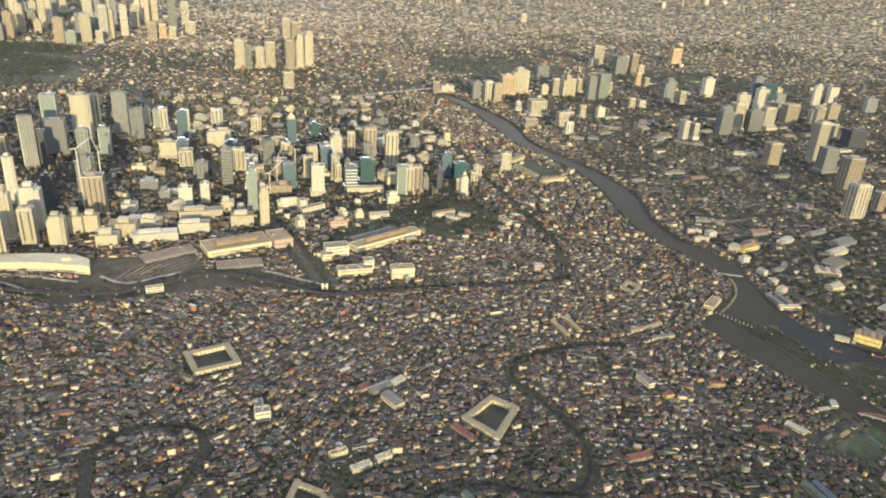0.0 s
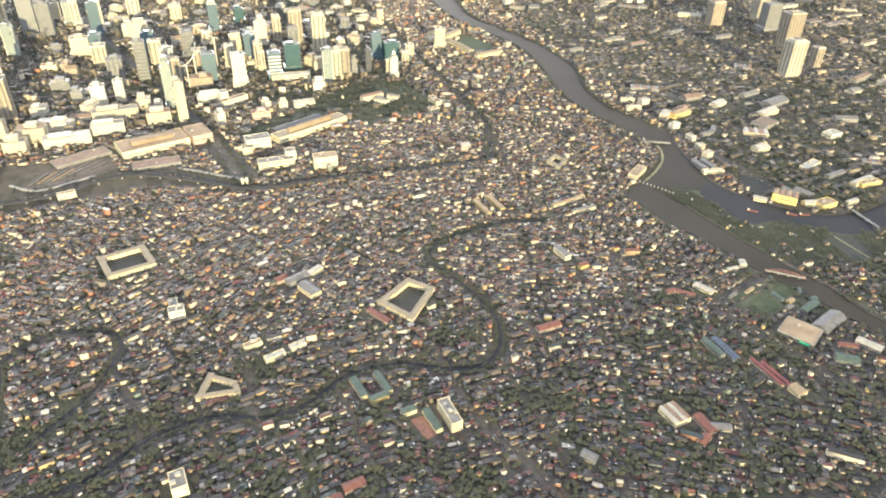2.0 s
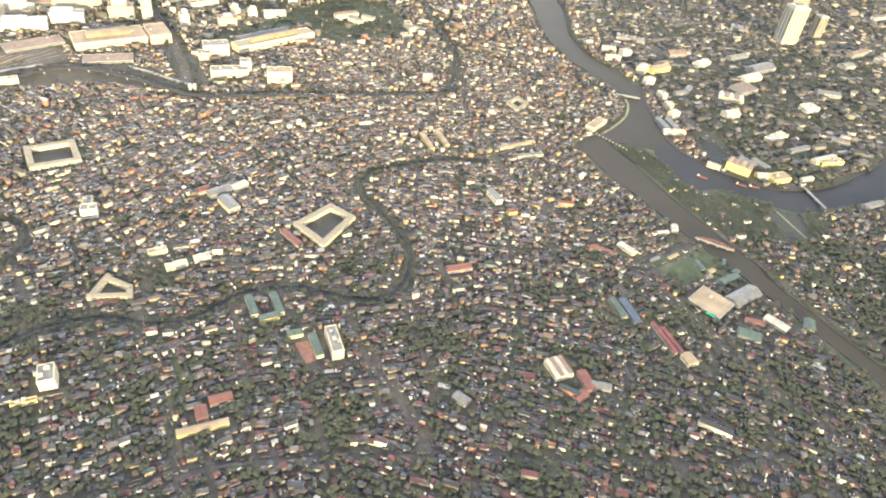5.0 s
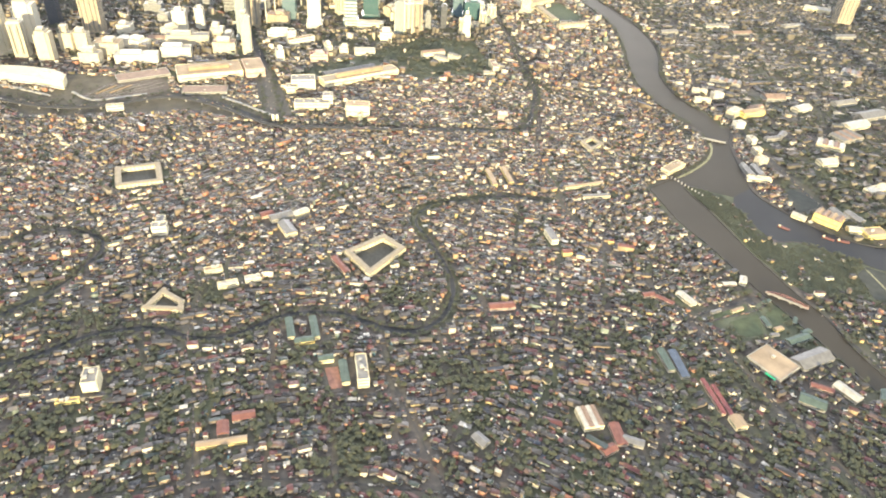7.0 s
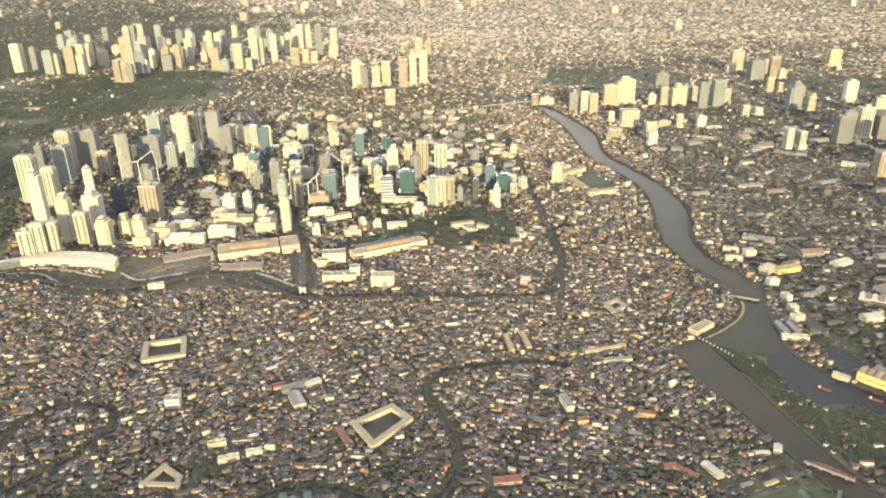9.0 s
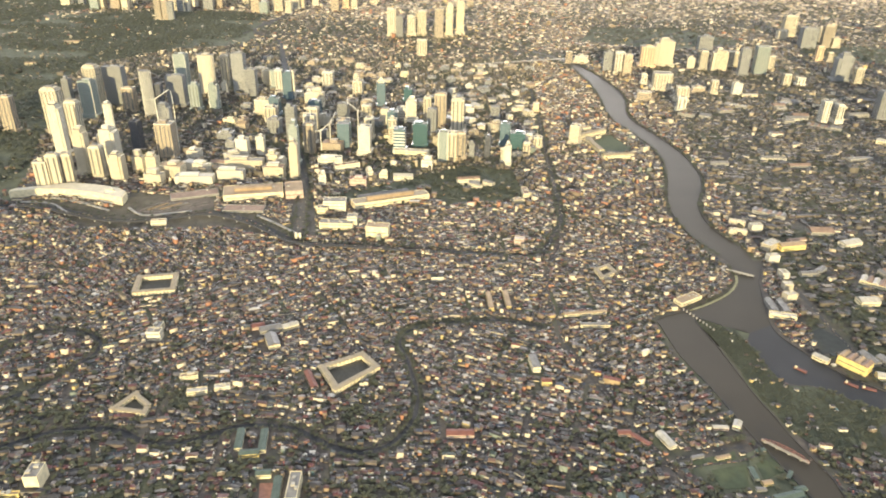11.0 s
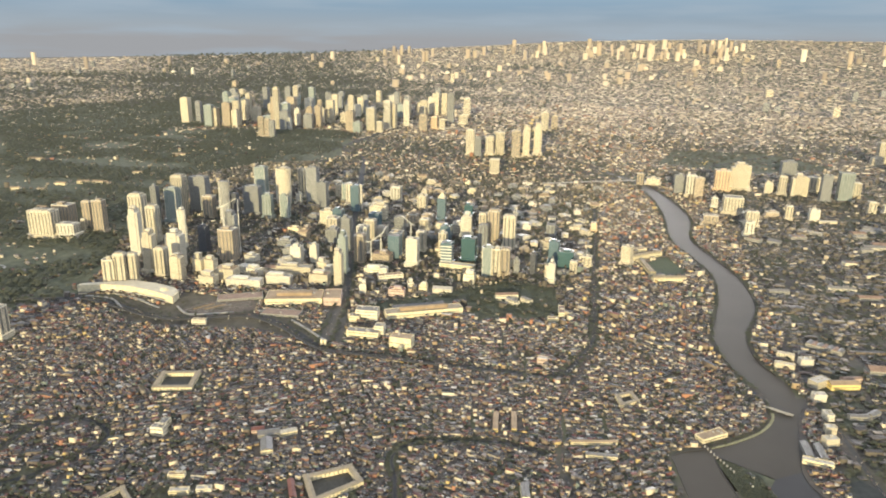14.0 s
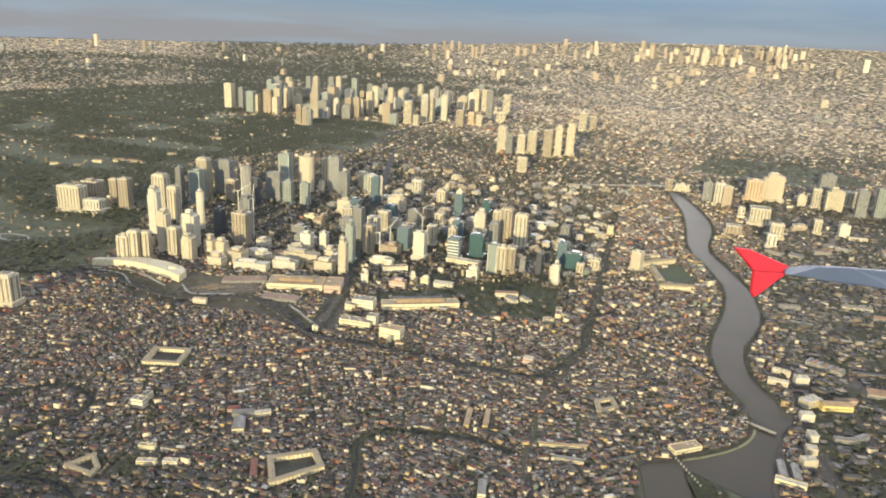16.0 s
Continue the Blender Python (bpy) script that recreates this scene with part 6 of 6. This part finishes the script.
# small boxes added between the houses, pale ones standing in for sun glints
GLINTS = by_island("small_shed_sheets", [
    (0.00, (0.56, 0.52, 0.43)), (0.30, (0.66, 0.57, 0.38)), (0.50, (0.30, 0.10, 0.07)), (0.66, (0.10, 0.09, 0.085)), (0.76, (0.12, 0.20, 0.20)), (0.82, (0.42, 0.24, 0.12)), (0.92, (0.74, 0.70, 0.60))], 0.6, 1.5, 0.0, 0.15)
pick = rest[R.random(len(rest)) < np.where(rest[:, 1] < 300, 0.34, 0.2)]
k = len(pick)
tall = R.random(k) < 0.35
many_houses("shed_roofscape", pick[:, 0] + R.normal(0, 0.55, k), pick[:, 1] - pick[:, 3] * 0.45 + R.normal(0, 0.3, k), R.uniform(0.3, 1.3, k), R.uniform(0.18, 0.42, k), np.where(tall, R.uniform(1.1, 1.7, k), R.uniform(0.45, 1.0, k)),
            pick[:, 4] + R.choice([0.0, math.pi / 2, 0.5, -0.5], k) + R.normal(0, 0.15, k), np.full(k, 0.02), "small added boxes between houses standing in for sun glints", GLINTS, GLINTS)

# factories and larger blocks across the river
yards = lots(90, 800, 285, 1050, 3.0, 1.7, 3.8, None)
yards = yards[(yards[:, 0] > 95) & ((yards[:, 1] > 470) | (yards[:, 0] < 330))]
bare = R.random(len(yards))
patchy = np.array([noise.noise((p[0] / 45, p[1] / 45, 5.0)) for p in yards])
green = np.clip(0.30 * (1 + 1.8 * patchy), 0.06, 0.8)
TREES.append(np.stack([yards[bare < green, 0], yards[bare < green, 1], R.uniform(1.0, 2.0, (bare < green).sum())], 1))
yards = yards[bare >= green + 0.05]
many_houses("house_roofscape", *shapes(yards, 0.95, 4.2), "mixed workshops, sheds and houses across the river", YARD_WALLS, YARD_ROOFS)

mid = lots(-950, 800, 470, 1050, 2.6, 1.5, 2.8, None)
mid = mid[(mid[:, 0] < 95)]
bare = R.random(len(mid))
patchy = np.array([noise.noise((p[0] / 40, p[1] / 40, 2.0)) for p in mid])
green = np.clip(np.where((mid[:, 0] < -60) & (mid[:, 1] > 520), 0.42, 0.09) * (1 + 1.6 * patchy) + 0.16 * (mid[:, 0] > 95), 0.02, 0.7)
TREES.append(np.stack([mid[bare < green, 0], mid[bare < green, 1], R.uniform(1.0, 2.0, (bare < green).sum())], 1))
mid = mid[bare >= green + 0.04]
core = (mid[:, 0] < -60) & (mid[:, 1] > 500) & (R.random(len(mid)) < 0.8)
many_houses("house_roofscape", *shapes(mid[~core], 1.15, 4.5), "dense low houses and small blocks between avenues")
many_houses("house_roofscape", *shapes(mid[core], 1.5, 6.0), "grey low blocks between the towers", YARD_WALLS, YARD_ROOFS)
side = lots(-950, -420, 200, 470, 3.6, 1.8, 3.6, None)
many_houses("house_roofscape", *shapes(side, 1.3, 4.0), "dense low houses beside the park")
side = lots(330, 800, 200, 470, 3.6, 1.8, 3.6, None)
many_houses("house_roofscape", *shapes(side, 1.1, 4.0), "dense low houses beyond the river", YARD_WALLS, YARD_ROOFS)

below = lots(-420, 330, -90, 70, 3.0, 1.5, 3.0, None)
many_houses("house_roofscape", *shapes(below, 1.0, 3.0), "dense low houses below the flight path")

# farther quarters, coarser with distance
fx, fy, fs = [], [], []
r = 1050.0
while r < 5420:
    step = 0.0053 * r
    n = int(1.76 * r / step)
    a = np.linspace(-0.94, 0.82, n) + R.normal(0, 0.3 * step / r, n)
    fx.append(-100 + (r + R.normal(0, 0.3 * step, n)) * np.sin(a))
    fy.append((r + R.normal(0, 0.3 * step, n)) * np.cos(a))
    fs.append(np.full(n, step))
    r += step * 1.02
fx, fy, fs = np.concatenate(fx), np.concatenate(fy), np.concatenate(fs)
ok = (at_plan(BLOCKED, fx, fy) == 0) & ((at_plan(PARK, fx, fy) == 0) | (R.random(len(fx)) < 0.16))
ok &= ~((fy < 1050) & (fx > -950) & (fx < 800))
fx, fy, fs = fx[ok], fy[ok], fs[ok]
bare = R.random(len(fx))
patch = np.array([noise.noise((px / 380, py / 200, 0.0)) for px, py in zip(fx, fy)])
# extra far-left trees stand in for cloud shade over the city
rise = np.degrees(np.arctan2(fx + 100, fy))
rise = np.clip((rise + 39) / 4, 0, 1) * np.clip((-17 - rise) / 6, 0, 1) * np.clip((np.hypot(fx, fy) - 1700) / 300, 0, 1)
leafy = bare < 0.40 * rise + (np.hypot(fx, fy) < 4000) * np.clip(0.10 + 0.10 * ((fx > 0) & (fy < 1900)) - 0.05 * (fx > -200) - 0.07 * ((fx > -260) & (fy > 1900)) + np.where(fx > -200, np.where(fy > 1900, 0.25, 0.42), 0.5) * patch + 0.26 * ((fx < -620) & (fy > 1400) & (fy < 3000)) + 0.32 * ((fx > -700) & (fx < -60) & (fy < 1420)), 0.03, 0.75)
TREES.append(np.stack([fx[leafy], fy[leafy], fs[leafy] * 0.36], 1))
fx, fy, fs = fx[~leafy], fy[~leafy], fs[~leafy]
n = len(fx)
far_w, far_d = fs * R.uniform(0.40, 0.95, n), fs * R.uniform(0.34, 0.75, n)
far_h = np.clip(R.lognormal(math.log(1.15), 0.6, n), 0.5, 8)
far_turn = R.choice([0.1, 0.5, -0.4, -0.1], n) + R.normal(0, 0.1, n)
far_pitch = np.where(R.random(n) < 0.5, R.uniform(0.2, 0.6, n) * fs / 6, 0.02)
blocks = R.random(n) < np.clip((np.hypot(fx, fy) - 1350) / 1300, 0.0, 1.0)
east = (fx > 40) & (R.random(n) < 0.75)
for m, wl, rf, lb, flat in ((~blocks & ~east, WALLS, ROOFS, "low houses between the river and the far districts", False), (~blocks & east, YARD_WALLS, YARD_ROOFS, "workshops and low blocks beyond the river", False), (blocks, HAZY_WALLS, HAZY_ROOFS, "endless low city in hazed colours reaching to the raised rim", True)):
    many_houses("house_roofscape", fx[m], fy[m], far_w[m], far_d[m], far_h[m], far_turn[m], far_pitch[m] * (0 if flat else 1), lb, wl, rf, flat)

S = np.array(SKYLINE)
many_houses("distant_skyline", S[:, 0], S[:, 1], S[:, 2], S[:, 3], S[:, 4], S[:, 5], np.full(len(S), 0.02), "pale far towers along the hazy skyline", HAZY_WALLS, HAZY_ROOFS)

# ---- trees ----
def scatter(ring, spacing, low, high, chance=1.0, anywhere=False):
    xs, ys = [p[0] for p in ring], [p[1] for p in ring]
    g = np.stack(np.meshgrid(np.arange(min(xs), max(xs), spacing), np.arange(min(ys), max(ys), spacing)), -1).reshape(-1, 2)
    g = g + R.normal(0, spacing * 0.35, g.shape)
    inside = np.zeros(len(g), dtype=bool)
    for (xa, ya), (xb, yb) in zip(ring, ring[1:] + ring[:1]):
        if ya != yb:
            inside ^= ((ya > g[:, 1]) != (yb > g[:, 1])) & (g[:, 0] < (xb - xa) * (g[:, 1] - ya) / (yb - ya) + xa)
    clump = np.array([noise.noise((p[0] / 70, p[1] / 40, 3.0)) for p in g])
    glade = np.array([noise.noise((p[0] / 150, p[1] / 90, 9.0)) for p in g]) > 0.22
    inside &= ~(glade & (ring is FOREST))
    g = g[inside & (anywhere | (at_plan(BLOCKED, g[:, 0], g[:, 1]) == 0)) & (R.random(len(g)) < chance * (0.85 + 1.3 * clump))]
    TREES.append(np.stack([g[:, 0], g[:, 1], R.uniform(low, high, len(g))], 1))


scatter(corridor, 3.2, 0.5, 1.2, 0.3, True)
scatter(FOREST, 5.6, 1.9, 3.3, 1.05)
scatter(WOODS, 7.5, 2.2, 3.8, 0.9)
scatter(WOODLOT, 1.9, 0.6, 1.3, 0.6)
scatter(GROVE, 3.0, 1.1, 1.9, 0.75)
scatter(GOLF, 8.0, 2.0, 3.4, 0.7)
scatter(FAR_GREEN, 8.0, 2.0, 3.4, 0.6)
scatter(ISLAND, 1.1, 0.35, 0.75, 0.62)
scatter(RIVERSIDE, 2.6, 0.6, 1.1, 0.5)
for ln, off, gap, low, high in ((creek, 2.0, 0.8, 0.5, 0.95), (creek_b, 2.0, 0.8, 0.5, 0.95), (curve(ROADS[1][1]), 2.8, 3.4, 1.0, 1.9), (curve(ROADS[0][1]), 3.4, 5.0, 0.9, 1.6),
                                (curve(ROADS[3][1])[:60], 4.8, 3.6, 1.2, 2.2), (upper, 0.0, 3.6, 1.0, 1.8), (right_arm, 0.0, 2.6, 0.9, 1.6), (promenade, 2.0, 1.3, 0.5, 1.0), (left_arm, 0.0, 3.0, 0.7, 1.3)):
    d = np.gradient(ln[:, :2], axis=0)
    length = np.hypot(d[:, 0], d[:, 1])
    for p, q, m in zip(ln, d, length):
        for s in (-1, 1):
            for k in range(max(1, int(m / gap + R.random()))):
                o = off + R.normal(0, 0.6) if off else p[2] / 2 + 0.9 + abs(R.normal(0, 0.5))
                f = R.uniform(-0.5, 0.5)
                TREES.append(np.array([[p[0] + q[0] * f - q[1] / m * s * o, p[1] + q[1] * f + q[0] / m * s * o, R.uniform(low, high)]]))
trees = np.concatenate(TREES)
trees = trees[at_plan(WATER, trees[:, 0], trees[:, 1]) == 0]
n = len(trees)
# each crown: several uneven clumps about a short trunk, fewer where it stands far off
octa = np.array([(1, 0, 0), (-1, 0, 0), (0, 1, 0), (0, -1, 0), (0, 0, 1), (0, 0, -1)], dtype=float)
of = np.array([(0, 2, 4), (2, 1, 4), (1, 3, 4), (3, 0, 4)])
for mask, K, grow in ((trees[:, 1] < 330, 3, 1.2), ((trees[:, 1] >= 330) & (trees[:, 1] < 640), 3, 1.15), (trees[:, 1] >= 640, 2, 1.3)):
    tt = trees[mask]
    n = len(tt)
    size = np.repeat(tt[:, 2], K)
    ctr = np.repeat(tt[:, :2], K, 0) + R.normal(0, 0.42, (n * K, 2)) * size[:, None]
    cz = np.repeat(ground_z(tt[:, 0], tt[:, 1]), K) + size * R.uniform(0.7, 1.3, n * K)
    rad = size * R.uniform(0.45, 0.85, n * K) * grow
    v = octa[None] * rad[:, None, None] * R.uniform(0.65, 1.3, (n * K, 6, 1)) + R.normal(0, 0.16, (n * K, 6, 3)) * rad[:, None, None]
    v[:, :, 2] *= 0.6
    v += np.concatenate([ctr, cz[:, None]], 1)[:, None, :]
    loops = (np.arange(n * K)[:, None] * 6 + of.ravel()[None]).ravel()
    ob = poly_mesh("tree_crowns", v.reshape(-1, 3), loops, np.full(n * K * 4, 3), [LEAVES], np.zeros(n * K * 4))
    tagged(ob, "dark green crowns of street and park trees", "trees", kind="stuff")
trees = trees[trees[:, 1] < 300]
n = len(trees)
tz = ground_z(trees[:, 0], trees[:, 1])
tr = trees[:, 2] * 0.09
tv = np.stack([np.stack([trees[:, 0] + tr * math.cos(a) * k, trees[:, 1] + tr * math.sin(a) * k, tz + trees[:, 2] * h], 1)
               for h, k in ((-0.05, 1.0), (1.0, 0.5)) for a in (0.3, 2.4, 4.5)], 1).reshape(-1, 3)
one = np.array([0, 1, 4, 3, 1, 2, 5, 4, 2, 0, 3, 5])
ob = poly_mesh("tree_trunks", tv, (np.arange(n)[:, None] * 6 + one[None]).ravel(), np.full(n * 3, 4), [BARK], np.zeros(n * 3))
tagged(ob, "short brown trunks under the crowns", "trees", kind="stuff")

# ---- traffic on the wide roads ----
cars = []
for nm, pts, hw in ROADS:
    ln = curve(pts, 3.0)
    d = np.gradient(ln, axis=0)
    d /= np.hypot(d[:, 0], d[:, 1])[:, None]
    for p, q in zip(ln, d):
        if hw >= 0.35 and p[1] < 900:
            for k in range(2):
                if R.random() < 0.55:
                    o = R.choice([-1, 1]) * hw * R.uniform(0.2, 0.75)
                    cars.append((p[0] - q[1] * o + R.normal(0, 0.8) * q[0], p[1] + q[0] * o + R.normal(0, 0.8) * q[1], R.uniform(0.8, 1.5), 0.38, R.uniform(0.28, 0.5), math.atan2(q[1], q[0])))
C = np.array(cars)
many_houses("road_traffic", C[:, 0], C[:, 1], C[:, 2], C[:, 3], C[:, 4], C[:, 5], np.full(len(C), 0.02), "small cars and vans in traffic on the avenues")

# ---- the nearest houses, one by one ----
rr = random.Random(3)
for x, y, w, d, turn, _, _ in near[single]:
    h = rr.choice([0.6, 0.7, 0.8, 1.2, 1.3])
    rf = rr.choice([ROOFSTEEL, ROOFSTEEL, ROOFBROWN, ROOFBROWN, ROOFRED, ROOFRED, ROOFGREY, ROOFGREEN, ROOFWHITE])
    wl = rr.choice([WALLCREAM, WALLWHITE, WALLPINK, CONCRETE, CONCRETE, WALLYELLOW])
    tone = {ROOFSTEEL: "grey steel", ROOFBROWN: "rusty brown", ROOFRED: "faded red", ROOFGREY: "flat concrete", ROOFGREEN: "green", ROOFWHITE: "white metal"}[rf]
    t = thing("house", x, y, math.degrees(turn) + rr.choice([0, 90]), "small house with a " + tone + " roof in a dense quarter", "house", "houses of the near quarter")
    w, d = w * 0.9, d * 0.86
    shell = part("wall", box(0, 0, 0, w, d, h), wl, t)
    part("roof", gable(bmesh.new(), 0, 0, h, max(w, d), min(w, d), rr.uniform(0.25, 0.5), 0.0 if w >= d else math.pi / 2) if rf is not ROOFGREY else box(0, 0, h, w * 1.02, d * 1.02, 0.12), rf, t)
    for s in (-1, 1):
        piece("window", STRIP, (rr.uniform(-0.25, 0.25) * w, s * d / 2, h * 0.45), (0.3, 0.06, 0.25), shell)

# ---- the aircraft's wing beyond the cabin window, fitted to the camera's last view ----
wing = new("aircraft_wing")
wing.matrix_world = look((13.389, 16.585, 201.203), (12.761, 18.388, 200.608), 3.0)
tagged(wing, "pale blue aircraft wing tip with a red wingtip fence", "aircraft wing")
WINGPAINT = plain("wing_paint", (0.095, 0.12, 0.18), 0.4, scale=3.0, spread=0.08)
REDFENCE = plain("red_fence_paint", (0.55, 0.015, 0.03), 0.3, scale=3.0, spread=0.08)


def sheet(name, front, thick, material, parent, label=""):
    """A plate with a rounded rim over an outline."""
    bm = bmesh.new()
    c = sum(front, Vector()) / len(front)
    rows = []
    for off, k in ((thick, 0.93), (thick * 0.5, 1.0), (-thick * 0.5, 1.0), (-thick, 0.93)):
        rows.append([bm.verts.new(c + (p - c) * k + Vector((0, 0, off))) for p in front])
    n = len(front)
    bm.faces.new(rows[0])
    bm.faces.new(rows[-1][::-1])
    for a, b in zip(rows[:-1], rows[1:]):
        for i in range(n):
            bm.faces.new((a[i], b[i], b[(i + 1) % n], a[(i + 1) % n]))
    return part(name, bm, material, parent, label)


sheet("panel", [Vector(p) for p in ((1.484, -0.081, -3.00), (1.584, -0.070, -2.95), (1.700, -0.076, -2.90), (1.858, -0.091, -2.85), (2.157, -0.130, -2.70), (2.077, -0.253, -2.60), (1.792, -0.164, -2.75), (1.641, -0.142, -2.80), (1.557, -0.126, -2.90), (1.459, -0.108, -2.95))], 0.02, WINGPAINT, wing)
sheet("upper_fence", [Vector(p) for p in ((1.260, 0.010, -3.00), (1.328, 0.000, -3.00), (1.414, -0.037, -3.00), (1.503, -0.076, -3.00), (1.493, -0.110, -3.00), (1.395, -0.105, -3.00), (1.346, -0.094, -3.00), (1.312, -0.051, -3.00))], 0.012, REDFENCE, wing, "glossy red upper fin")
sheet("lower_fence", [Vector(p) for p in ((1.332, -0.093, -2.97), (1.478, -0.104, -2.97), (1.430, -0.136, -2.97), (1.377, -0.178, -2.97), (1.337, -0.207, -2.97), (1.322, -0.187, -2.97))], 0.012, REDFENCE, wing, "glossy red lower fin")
